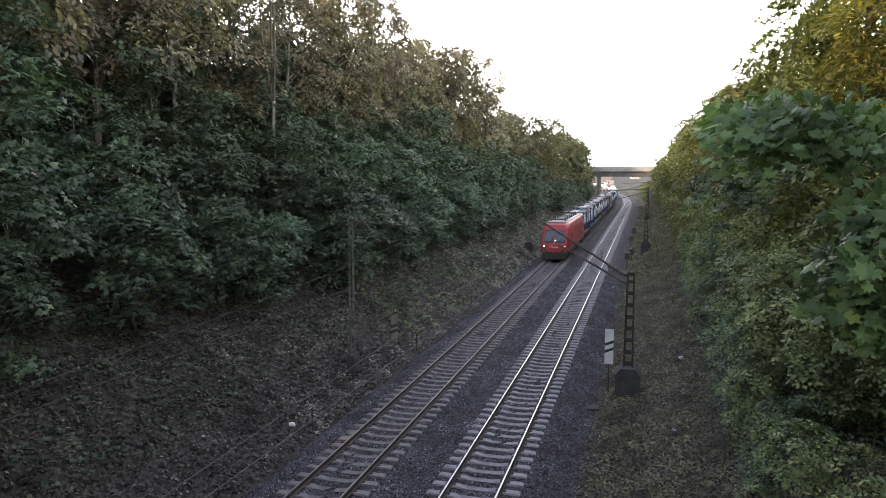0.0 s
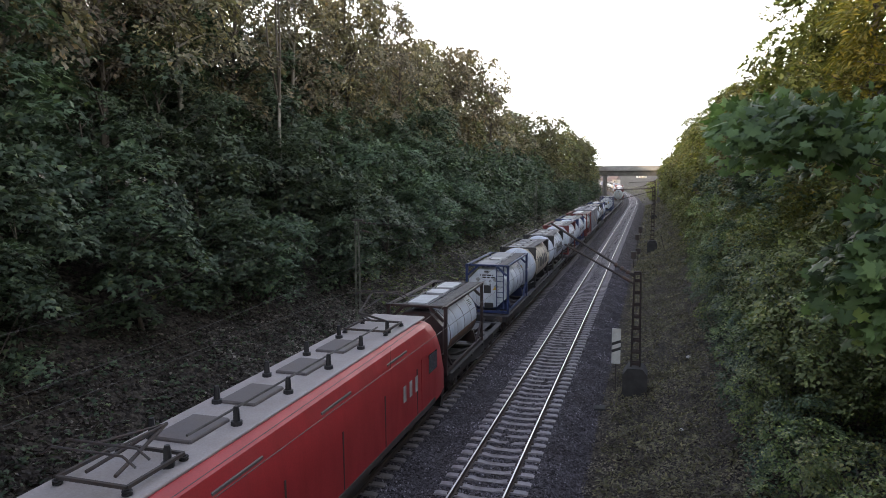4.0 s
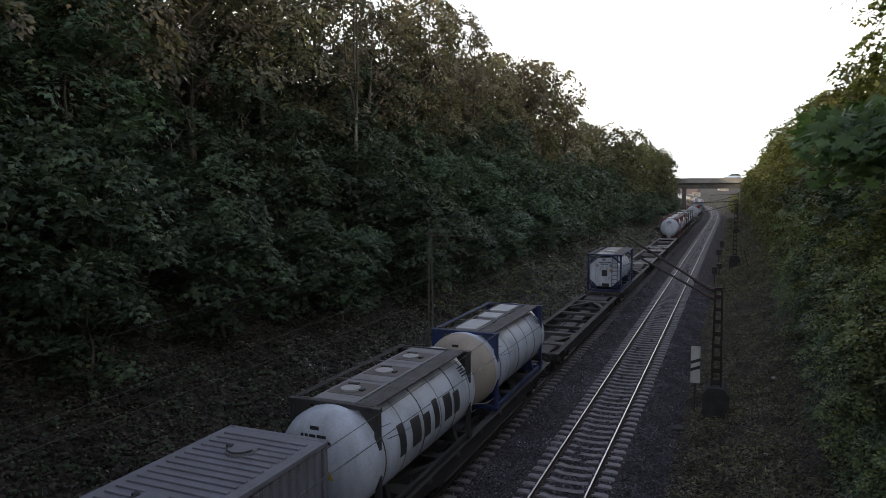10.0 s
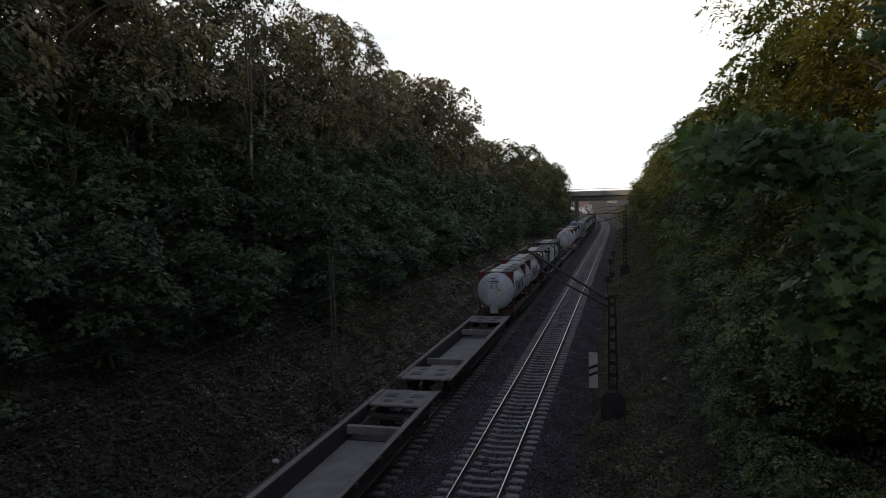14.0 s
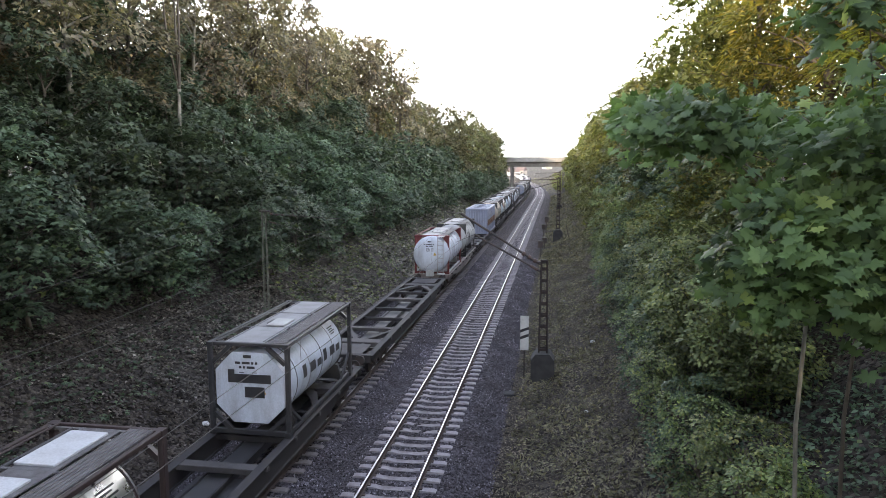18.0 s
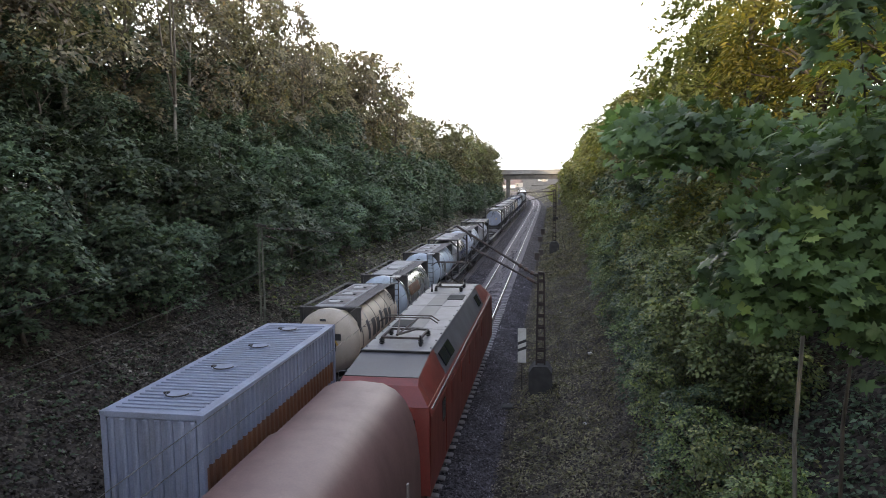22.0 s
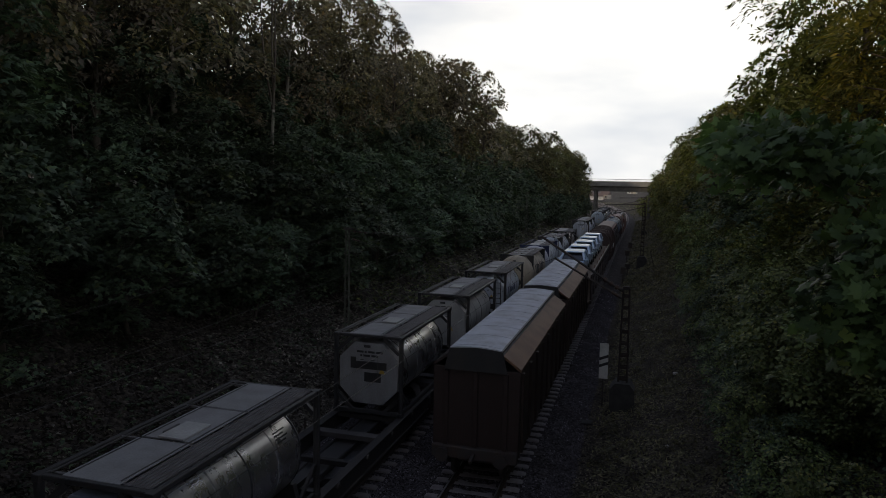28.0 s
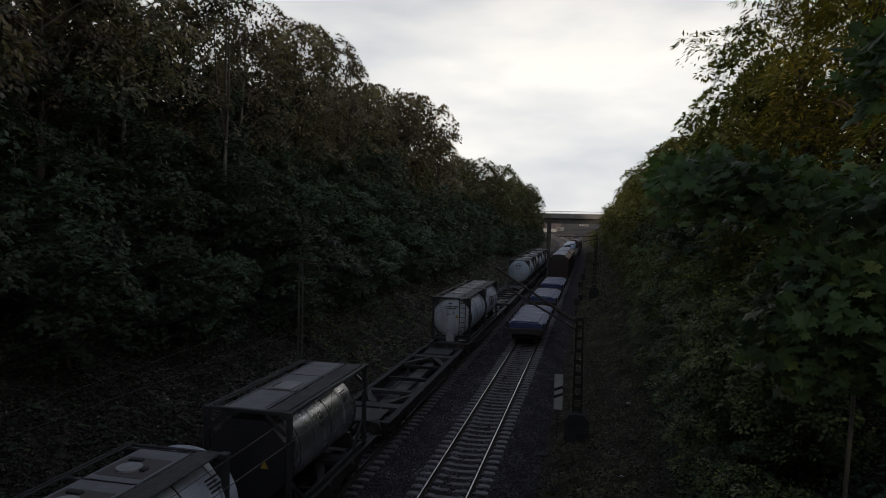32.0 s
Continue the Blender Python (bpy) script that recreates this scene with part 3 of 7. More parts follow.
def lineside():
    lattice_mast(-0.45, 29.2, -0.45, 5.25, arm_end=(-3.6, 7.25), arm_low=(-3.0, 6.35), label="short rusty lattice mast with a sloping arm, on a concrete footing")
    lattice_mast(0.25, 82, -0.45, 7.6, foot=(1.1, 1.1, 1.5), arm_end=(-4.4, 7.3), arm_low=(-3.6, 6.2), label="rusty lattice mast with a trackside arm")
    lattice_mast(0.6, 135, -0.45, 7.6, foot=(1.1, 1.1, 1.2), arm_end=(-4.7, 7.3), arm_low=(-3.8, 6.2), label="rusty lattice mast with a trackside arm")
    lattice_mast(-12.4, 27.8, 0.1, 6.85, wide=0.22, deep=0.14, step=0.8, foot=(0.4, 0.4, 0.7), side=1, arm_end=(3.6, 6.5), arm_low=(3.2, 5.6), mat="mast_pale", label="slim pale lattice mast at the foot of the wooded slope")
    lattice_mast(-12.6, 78, 0.1, 8.0, wide=0.24, foot=(0.9, 0.9, 0.9), side=1, arm_end=(3.8, 6.7), arm_low=(3.4, 5.8), mat="mast_pale", label="slim lattice mast against the trees")
    lattice_mast(-12.9, 132, 0.1, 8.0, wide=0.24, foot=(0.9, 0.9, 0.9), side=1, arm_end=(4.0, 6.7), arm_low=(3.6, 5.8), mat="mast_pale", label="slim lattice mast against the trees")
    wires(XR, 0.3, "overhead_line", "thin copper contact wire hung from a sagging carrier")
    wires(XL, 0.3, "overhead_line", "thin copper contact wire hung from a sagging carrier")
    board_sign(-1.28, 29.9, -0.55, 1.35, 0.37, 1.55, ("board",), "tall white board with two black stripes on a thin post")
    board_sign(-11.35, 30.4, -0.3, 1.25, 0.36, 1.3, ("board_old",), "faded brown board with two dark stripes on a thin post")
    # signal wires along the left foot of the slope, on short posts
    top = thing("signal_wire_run", pose(0, 0, 0), "thin signal wire on short steel posts beside the track", "signal wires")
    for dx, dz in ((-11.45, 0.32),):
        part("signal_wire", Shape().tube([(dx + shift(y), y, dz + (0.02 if k % 2 else -0.03)) for k, y in enumerate(range(-14, 190, 6))], 0.0035, 4), M["wire"], top)
    for y in range(-14, 190, 12):
        part("post", Shape().box((-11.45 + shift(y), y, -0.05), (0.06, 0.06, 0.85), 0.01).box((-11.4 + shift(y), y, 0.3), (0.16, 0.04, 0.05), 0.01), M["steel_dark"], top)
    # feeder and telegraph lines near the left masts
    top = thing("feeder_line_run", pose(0, 0, 0), "thin sagging feeder line along the trees", "power lines")
    for dx, z0, sag in ((-12.2, 6.8, 1.1),):
        pts = []
        for a, b in ((-25, 27.8), (27.8, 78), (78, 132), (132, 186)):
            pts += [(dx + shift(a + (b - a) * k / 10), a + (b - a) * k / 10, z0 - sag * 4 * k / 10 * (1 - k / 10)) for k in range(10)]
        part("feeder_line", Shape().tube(pts, 0.0035, 4), M["wire"], top)
    # small things on the right verge
    for x, y, s in ((-1.95, 27.6, 0.5), (-1.9, 41.0, 0.4)):
        t = thing("cable_pit_cover", pose(x, y, -0.6, 0, 0, 8), "low dark concrete cable pit cover in the verge", "pit cover", "cable pit covers")
        part("cover", Shape().box((0, 0, 0.03), (s * 1.7, s, 0.1), 0.02), M["footing"], t)
    for x, y, z, h in ((-1.5, 70, -0.6, 1.6), (-1.2, 76, -0.6, 1.3), (-1.55, 90, -0.6, 1.5), (-1.3, 98, -0.6, 1.9)):
        t = thing("track_cabinet", pose(x, y, z), "small dark steel trackside cabinet on a post", "cabinet", "trackside cabinets")
        part("post", Shape().box((0, 0, h * 0.3), (0.09, 0.09, h * 0.65), 0.01), M["steel_dark"], t)
        b = part("body", Shape().box((0, 0, h * 0.8), (0.5, 0.3, h * 0.42), 0.02), M["steel_dark"], t)
        part("lid", Shape().box((0, 0, h * 1.02), (0.56, 0.36, 0.04), 0.01), M["mast_pale"], b)
    t = thing("leaning_post", pose(1.6, 77, 0.1, 0, -14, 0), "thin leaning steel post on the grassy slope", "post")
    part("shaft", Shape().beam((0, 0, -0.3), (0, 0, 2.1), 0.07), M["steel_dark"], t)
    for x, y, r in ((1.85, 33.0, 0.12), (-12.2, 21.8, 0.14), (1.2, 24.0, 0.07), (-11.0, 17.2, 0.1), (0.6, 45, 0.07), (-10.6, 36, 0.06)):
        bm = bmesh.new()
        bmesh.ops.create_icosphere(bm, subdivisions=2, radius=r)
        for v in bm.verts:
            v.co *= 1 + 0.35 * noise.noise(v.co * 9 + Vector((x, y, 0)))
            v.co.z *= 0.65
        me = bpy.data.meshes.new("pale_stone")
        bm.to_mesh(me)
        bm.free()
        me.materials.append(M["board"])
        ob = tagged(new("pale_stone", me), "pale stone lying on the dark slope", "stone", "pale stones")
        ob.location = (x, y, ground_z(x, y) + r * 0.3)


lineside()


# ---- road bridge ahead and what lies beyond ----
def road_bridge():
    top = thing("road_bridge", pose(shift(192), 192, 0), "grey concrete road bridge with railings across the cutting", "bridge", kind="structure")
    part("deck", Shape().prism([(-4.2, 9.0), (-4.2, 9.85), (4.2, 9.85), (4.2, 9.0), (3.5, 8.9), (3.3, 7.65), (-3.3, 7.65), (-3.5, 8.9)], -44, 34, "x"), M["concrete"], top, "weathered concrete deck girder")
    part("parapet", Shape().box((-5, -4.27, 9.72), (78, 0.14, 1.26), 0.03), M["concrete_pale"], top, "paler concrete parapet")
    for x0, x1 in ((-330, -44), (34, 330)):
        part("approach_road", Shape().box(((x0 + x1) / 2, 0, 8.8), (x1 - x0, 8.4, 2.1)), M["concrete"], top)
    for sy in (-4.1, 4.1):
        r = part("railing", Shape().beam((-44, sy, 10.95), (34, sy, 10.95), 0.07).beam((-44, sy, 10.4), (34, sy, 10.4), 0.05), M["mast_pale"], top, "steel tube railing")
        for i in range(40):
            part("post", Shape().box((-43 + 2 * i, sy, 10.4), (0.06, 0.06, 1.1)), M["mast_pale"], r)
    for x0, x1 in ((-17.5, -14.0), (4.1, 8.5)):
        part("abutment", Shape().box(((x0 + x1) / 2, 0, 3.4), (x1 - x0, 8.0, 8.7), 0.05), M["concrete"], top, "stained concrete abutment")
    for x in (-12.1, 1.9):
        for sy in (-2.6, 2.6):
            part("pier", Shape().box((x, sy, 3.6), (0.8, 0.9, 8.3), 0.08), M["concrete"], top, "slim concrete pier")


road_bridge()


def footbridge():
    """The bridge that the viewer stands on."""
    top = thing("footbridge", pose(0, 0, 0), "concrete footbridge over the cutting with a steel railing", "bridge", kind="structure")
    part("deck", Shape().box((-7, -2.4, 7.1), (62, 5.2, 0.6), 0.03), M["concrete"], top)
    for y in (-4.9, 0.1):
        r = part("railing", Shape().beam((-32, y, 8.4), (18, y, 8.4), 0.06).beam((-32, y, 7.9), (18, y, 7.9), 0.04), M["mast_pale"], top, "steel tube railing")
        for i in range(26):
            part("post", Shape().box((-32 + 2 * i, y, 7.9), (0.05, 0.05, 1.0)), M["mast_pale"], r)
    for x in (-13.6, 0.6):
        part("pier", Shape().box((x, -2.4, 3.2), (0.9, 3.6, 7.3), 0.06), M["concrete"], top)


footbridge()


def house(x, y, z, w, d, h, wall, roof, rz, label):
    top = thing("house", pose(x, y, z, 0, 0, rz), label, "house", "distant houses")
    part("wall", Shape().box((0, 0, h / 2), (w, d, h)), wall, top)
    part("roof", Shape().prism([(-d / 2 - 0.4, h), (d / 2 + 0.4, h), (0, h + d * 0.42)], -w / 2 - 0.3, w / 2 + 0.3, "x"), roof, top)
    for i in range(int(w / 2.4)):
        for k in range(int(h / 2.8)):
            win = part("window", Shape().box((-w / 2 + 1.4 + 2.4 * i, -d / 2 - 0.02, 1.6 + 2.8 * k), (1.1, 0.1, 1.3)), M["black_paint"], top)
            part("frame", Shape().box((-w / 2 + 1.4 + 2.4 * i, -d / 2 - 0.06, 0.9 + 2.8 * k), (1.3, 0.12, 0.1)), M["board"], win)


def beyond():
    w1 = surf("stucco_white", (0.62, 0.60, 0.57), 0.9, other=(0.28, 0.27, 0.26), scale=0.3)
    w2 = surf("stucco_sand", (0.45, 0.40, 0.34), 0.9, other=(0.2, 0.18, 0.16), scale=0.3)
    r1 = surf("roof_tile", (0.15, 0.11, 0.10), 0.9, other=(0.10, 0.08, 0.075), scale=0.6)
    r2 = surf("roof_slate", (0.13, 0.125, 0.125), 0.9, other=(0.09, 0.085, 0.085), scale=0.6)
    rng = random.Random(3)
    for i in range(22):
        y = 500 + 26 * i + rng.uniform(-8, 8)
        x = shift(y) * 0.5 + rng.uniform(-0.13, 0.07) * y
        pale = rng.random() < 0.6
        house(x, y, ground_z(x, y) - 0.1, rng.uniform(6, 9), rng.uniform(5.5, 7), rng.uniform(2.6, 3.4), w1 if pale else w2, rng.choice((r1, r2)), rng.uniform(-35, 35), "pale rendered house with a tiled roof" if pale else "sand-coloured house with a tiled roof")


beyond()

# ---- trees, shrubs, undergrowth ----
SIMPLE = (np.array([(0, 0, 0), (0.36, 0.42, 0.07), (0, 1, -0.05), (-0.36, 0.42, 0.07)]), np.array([(0, 1, 2), (0, 2, 3)]))
LONG = (np.array([(0, 0, 0), (0.17, 0.45, 0.05), (0, 1, -0.08), (-0.17, 0.45, 0.05)]), np.array([(0, 1, 2), (0, 2, 3)]))
LOBED = (np.array([(0, 0, 0.02), (0.52, 0.40, -0.07), (0.15, 0.52, 0.03), (0, 1, -0.10), (-0.15, 0.52, 0.03), (-0.52, 0.40, -0.07)]), np.array([(0, 1, 2), (0, 2, 4), (2, 3, 4), (0, 4, 5)]))
_lobes = [(0.06, 0.02), (0.34, -0.06), (0.30, 0.20), (0.62, 0.36), (0.30, 0.46), (0.24, 0.72), (0.08, 0.66), (0, 1.0)]
_rim = _lobes + [(-x, y) for x, y in _lobes[-2::-1]]
MAPLE = (np.array([(0, 0.32, 0.03)] + [(x, y, -0.10 * abs(x) - 0.05 * y) for x, y in _rim]), np.array([(0, i, i + 1) for i in range(1, len(_rim))]))


def unit(v):
    return v / np.maximum(np.linalg.norm(v, axis=-1, keepdims=True), 1e-6)


def sprays(rng, centres, out, radius, per, size, form, droop=0.35, flat=0.07, up=1.0, jitter=0.35, lean=0.75, tilt=0.17):
    """Leaves in tilted, drooping sprays round the centres; out: each spray's way outwards."""
    k = len(centres)
    nor0 = unit(out * lean + np.array([0, 0, up]) + rng.normal(0, 0.26, (k, 3)))
    t1 = unit(np.cross(nor0, rng.normal(0, 1, (k, 3))))
    t2 = np.cross(nor0, t1)
    rep = lambda q: np.repeat(q, per, 0)
    n = k * per
    rad = rep(rng.uniform(0.6, 1.3, k)) * radius
    r = np.sqrt(rng.random(n)) * rad
    a = rng.uniform(0, 2 * np.pi, n)
    d = rep(t1) * np.cos(a)[:, None] + rep(t2) * np.sin(a)[:, None]
    p = rep(centres) + d * r[:, None]
    p += rep(nor0) * (rng.normal(0, flat * radius, n) - droop * r * r / rad)[:, None]
    tip = unit(d + 0.7 * rep(out) + rng.normal(0, jitter, (n, 3)) - np.array([0, 0, 0.3]))
    nor = rep(nor0) + 0.55 * d * (r / rad)[:, None] + rng.normal(0, tilt, (n, 3))
    nor = unit(nor - tip * (nor * tip).sum(1, keepdims=True))
    b = np.cross(nor, tip)
    s = size * rng.uniform(0.65, 1.3, n)
    base, tri = form
    v = p[:, None] + s[:, None, None] * (base[None, :, 0:1] * b[:, None] + base[None, :, 1:2] * tip[:, None] + base[None, :, 2:3] * nor[:, None])
    f = tri[None] + (np.arange(n) * len(base))[:, None, None]
    return v.reshape(-1, 3), f.reshape(-1, 3)


def crown_points(rng, centre, radii, n, low=-0.75, inner=0.45, lump=0.3):
    """Spray places in a lumpy ellipsoid, most of them near its skin."""
    d = unit(rng.normal(0, 1, (n * 3, 3)))
    d = d[d[:, 2] > low][:n]
    seed = rng.uniform(0, 50)
    k = np.array([1 + lump * noise.noise(Vector(q) * 1.7 + Vector((seed, 0, 0))) * 1.6 for q in d])
    r = (inner + (1 - inner) * rng.random(len(d)) ** 0.6) * k
    return np.array(centre) + d * r[:, None] * np.array(radii), unit(d * np.array([1, 1, 0.35]))


def boughs(seed, n, centre, radii, size, each):
    """Lobes that make up an uneven crown: (centre, radii, sprays)."""
    rng = np.random.default_rng(seed)
    out = []
    for i in range(n):
        a = 2.4 * i + rng.uniform(-0.5, 0.5)
        h = -0.85 + 1.75 * (i + 0.5) / n
        w = math.sqrt(max(0.05, 1 - h * h * 0.85)) * rng.uniform(0.55, 1.0)
        s = size * rng.uniform(0.75, 1.3)
        out.append(((centre[0] + radii[0] * w * math.cos(a), centre[1] + radii[1] * w * math.sin(a), centre[2] + radii[2] * h), (s, s, s * rng.uniform(0.42, 0.66)), int(each * (s / size) ** 2)))
    return out


def limb_shape(rng, height, r0, centres, bend=0.35, limbs=14, n=6):
    """A tapered, slightly crooked trunk with limbs reaching into the crown."""
    s = Shape()
    k = 7
    off = np.cumsum(rng.normal(0, bend * 0.3, (k, 2)), 0)
    pts = [Vector((off[i][0], off[i][1], height * i / (k - 1))) for i in range(k)]
    pts[0] = Vector((0, 0, -0.4))
    s.tube(pts, [r0 * (1.25 if i == 0 else 1 - 0.75 * i / (k - 1)) for i in range(k)], n + 2)
    pick = rng.choice(len(centres), min(limbs, len(centres)), replace=False)
    for j in pick:
        c = Vector(centres[j])
        zz = max(0.25 * height, min(height * 0.95, c.z - rng.uniform(0.6, 2.2)))
        i = min(k - 2, int(zz / height * (k - 1)))
        a = pts[i].lerp(pts[i + 1], zz / height * (k - 1) - i)
        mid = a.lerp(c, 0.5) + Vector((rng.normal(0, 0.15), rng.normal(0, 0.15), 0.25))
        r = r0 * 0.42 * (1 - 0.6 * zz / height)
        s.tube([a, mid, c], [r, r * 0.6, r * 0.22], n - 1)
    return s


def plant_kinds(seed, parts_of, radius, per, size, form, leaf, height=0, r0=0.0, bark="bark", limbs=14, **kw):
    """Meshes of one kind of plant: (trunk, crown). parts_of: ellipsoids (centre, radii, sprays)."""
    rng = np.random.default_rng(seed)
    pc, oc = [], []
    for centre, radii, n in parts_of:
        a, b = crown_points(rng, centre, radii, n, **kw)
        pc.append(a)
        oc.append(b)
    pc, oc = np.concatenate(pc), np.concatenate(oc)
    v, f = sprays(rng, pc, oc, radius, per, size, form)
    crown = mesh_of("crown", v, f, M[leaf])
    trunk = limb_shape(rng, height, r0, pc, limbs=limbs).mesh("trunk", M[bark], 60) if height else None
    return trunk, crown


def plant(name, kind, x, y, scale, turn, label, category, group, z=None, lean=0.0):
    trunk, crown = kind
    z = ground_z(x, y) - 0.05 if z is None else z
    top = thing(name, pose(x, y, z, 0, lean, turn), label, category, group)
    top.scale = scale if isinstance(scale, tuple) else (scale, scale, scale)
    if trunk:
        part("trunk", trunk, None, top)
    part("crown", crown, None, top)
    return top


def between(table, y):
    for (y0, v0), (y1, v1) in zip(table, table[1:]):
        if y <= y1:
            return v0 + (v1 - v0) * max(0.0, (y - y0) / (y1 - y0))
    return table[-1][1]


# the nearest left tops, out of view, are raised to shade the slope
LEFT_TOPS = [(0, 27.5), (24, 26.5), (38, 23.2), (46, 24.2), (60, 26.2), (66, 22.2), (77, 25.0), (94, 24.8), (102, 21.8), (112, 19.2), (130, 19.9), (150, 18.8), (170, 18.2), (190, 16.4)]
RIGHT_TOPS = [(0, 18.0), (30, 18.5), (45, 17.0), (60, 17.4), (80, 17.2), (120, 17.6), (160, 18.0), (190, 16.0)]


def woods():
    rng = random.Random(11)
    lob = dict(low=-0.35, inner=0.8, lump=0.35)
    shrub = [plant_kinds(20 + i, boughs(20 + i, 10, (0, 0, 2.9), (1.7, 1.7, 2.6), 1.15, 15), 0.50, 24, 0.235, LOBED, "leaf_shrub", 4.2, 0.09, limbs=10, **lob) for i in range(5)]
    tree = [plant_kinds(40 + i, boughs(40 + i, 13, (0, 0, 8.8), (2.6, 2.6, 5.2), 1.65, 15), 0.60, 33, 0.25, SIMPLE, "leaf_tree", 12.5, 0.22, "bark_pale" if i == 1 else "bark", limbs=26, **lob) for i in range(5)]
    mid_tree = [plant_kinds(50 + i, boughs(50 + i, 12, (0, 0, 4.6), (2.1, 2.1, 3.8), 1.35, 13), 0.58, 24, 0.25, LOBED, "leaf_shrub", 6.5, 0.15, limbs=16, **lob) for i in range(4)]
    far_tree = [plant_kinds(60 + i, boughs(60 + i, 13, (0, 0, 8.0), (2.6, 2.6, 5.6), 1.8, 10), 0.85, 22, 0.42, SIMPLE, "leaf_tree", 11.0, 0.24, limbs=8, **lob) for i in range(4)]
    far_shrub = [plant_kinds(70 + i, boughs(70 + i, 9, (0, 0, 2.8), (1.8, 1.8, 2.4), 1.3, 8), 0.72, 20, 0.34, SIMPLE, "leaf_shrub", 3.5, 0.09, limbs=6, **lob) for i in range(4)]
    olive_tree = [plant_kinds(100 + i, boughs(100 + i, 13, (0, 0, 8.0), (2.6, 2.6, 5.6), 1.8, 10), 0.85, 22, 0.42, SIMPLE, "leaf_olive", 11.0, 0.24, limbs=8, **lob) for i in range(3)]
    lime_tree = [plant_kinds(110 + i, boughs(110 + i, 14, (0, 0, 7.6), (2.6, 2.6, 5.8), 1.7, 13), 0.7, 28, 0.32, SIMPLE, "leaf_lime", 11.0, 0.24, limbs=8, **lob) for i in range(3)]
    lime_shrub = [plant_kinds(120 + i, boughs(120 + i, 9, (0, 0, 2.8), (1.8, 1.8, 2.4), 1.3, 10), 0.6, 26, 0.26, SIMPLE, "leaf_lime", 3.5, 0.09, limbs=6, **lob) for i in range(3)]
    back_tree = [plant_kinds(140 + i, boughs(140 + i, 11, (0, 0, 8.0), (2.8, 2.8, 5.6), 2.0, 7), 1.15, 13, 0.72, SIMPLE, "leaf_tree", 11.0, 0.24, limbs=5, **lob) for i in range(3)]
    back_shrub = [plant_kinds(150 + i, boughs(150 + i, 8, (0, 0, 2.8), (1.9, 1.9, 2.4), 1.5, 6), 1.0, 13, 0.60, SIMPLE, "leaf_shrub", 3.5, 0.09, limbs=4, **lob) for i in range(2)]
    lime_far = [plant_kinds(160 + i, boughs(160 + i, 13, (0, 0, 7.6), (2.6, 2.6, 5.8), 1.8, 9), 0.9, 20, 0.48, SIMPLE, "leaf_lime", 11.0, 0.24, limbs=6, **lob) for i in range(3)]
    bush = [plant_kinds(80 + i, boughs(80 + i, 10, (0, 0, 1.4), (1.0, 1.1, 1.35), 0.62, 9), 0.27, 40, 0.085, SIMPLE, ("leaf_bright", "leaf_shrub", "leaf_bright", "leaf_shrub")[i], 1.6, 0.04, limbs=8, **lob) for i in range(4)]
    tall_bush = [plant_kinds(130 + i, boughs(130 + i, 14, (0, 0, 2.9), (1.4, 1.5, 2.6), 0.95, 15), 0.36, 32, 0.135, SIMPLE, ("leaf_bright", "leaf_lime", "leaf_bright")[i], 3.8, 0.06, limbs=8, **lob) for i in range(3)]
    gold = [plant_kinds(90 + i, boughs(90 + i, 14, (0, 0, 9.5), (2.6, 2.6, 5.8), 1.7, 27), 0.55, 34, 0.25, LONG, ("leaf_gold", "leaf_lime")[i], 13.5, 0.25, limbs=26, **lob) for i in range(2)]

    def row(name, kinds, x0, dx, y0, y1, step, s0, s1, label, category, group, tops=None, tall=14.6):
        y = y0
        while y < y1:
            x = x0 + rng.uniform(-dx, dx) + shift(y)
            s = rng.uniform(s0, s1)
            up = (between(tops, y) + rng.uniform(-0.7, 0.5) - ground_z(x, y)) / tall if tops else s
            plant(name, rng.choice(kinds), x, y + rng.uniform(-0.8, 0.8), (s, s, up), rng.uniform(0, 360), label, category, group, lean=rng.uniform(-3, 3))
            y += step * rng.uniform(0.8, 1.2)

    # left slope
    sh = "dense dark green broadleaf shrub on the slope"
    row("shrub", shrub, -17.2, 0.7, 5, 27, 3.6, 0.75, 1.1, sh, "shrub", "slope shrubs")
    row("shrub", shrub, -16.3, 0.7, 27, 66, 3.8, 0.7, 1.05, sh, "shrub", "slope shrubs")
    row("shrub", far_shrub, -16.2, 0.5, 66, 122, 3.6, 0.75, 1.0, sh, "shrub", "slope shrubs")
    row("shrub", shrub, -19.6, 0.6, 6, 66, 3.8, 0.95, 1.25, sh, "shrub", "slope shrubs")
    mt = "half-grown dark green broadleaf tree on the slope"
    row("tree", mid_tree, -21.6, 0.7, 8, 72, 4.4, 0.85, 1.15, mt, "tree", "slope trees")
    row("shrub", far_shrub, -19.6, 0.6, 66, 122, 4.0, 1.2, 1.5, sh, "shrub", "slope shrubs")
    tt = "tall broadleaf tree with thinning brownish-green leaves"
    row("tree", tree, -23.0, 0.8, 6, 80, 4.8, 0.85, 1.05, tt, "tree", "cutting trees", LEFT_TOPS)
    row("tree", far_tree + olive_tree, -22.6, 0.8, 80, 120, 5.0, 0.8, 1.0, tt, "tree", "cutting trees", LEFT_TOPS)
    row("tree", far_tree, -28.5, 1.2, 10, 120, 6.4, 0.9, 1.15, tt, "tree", "cutting trees", LEFT_TOPS)
    wt = "tall broadleaf tree with warm evening tint"
    row("shrub", far_shrub, -15.2, 0.5, 122, 190, 4.4, 0.8, 1.1, sh, "shrub", "slope shrubs")
    row("tree", olive_tree, -18.6, 0.7, 120, 188, 5.0, 0.8, 1.0, wt, "tree", "cutting trees", LEFT_TOPS)
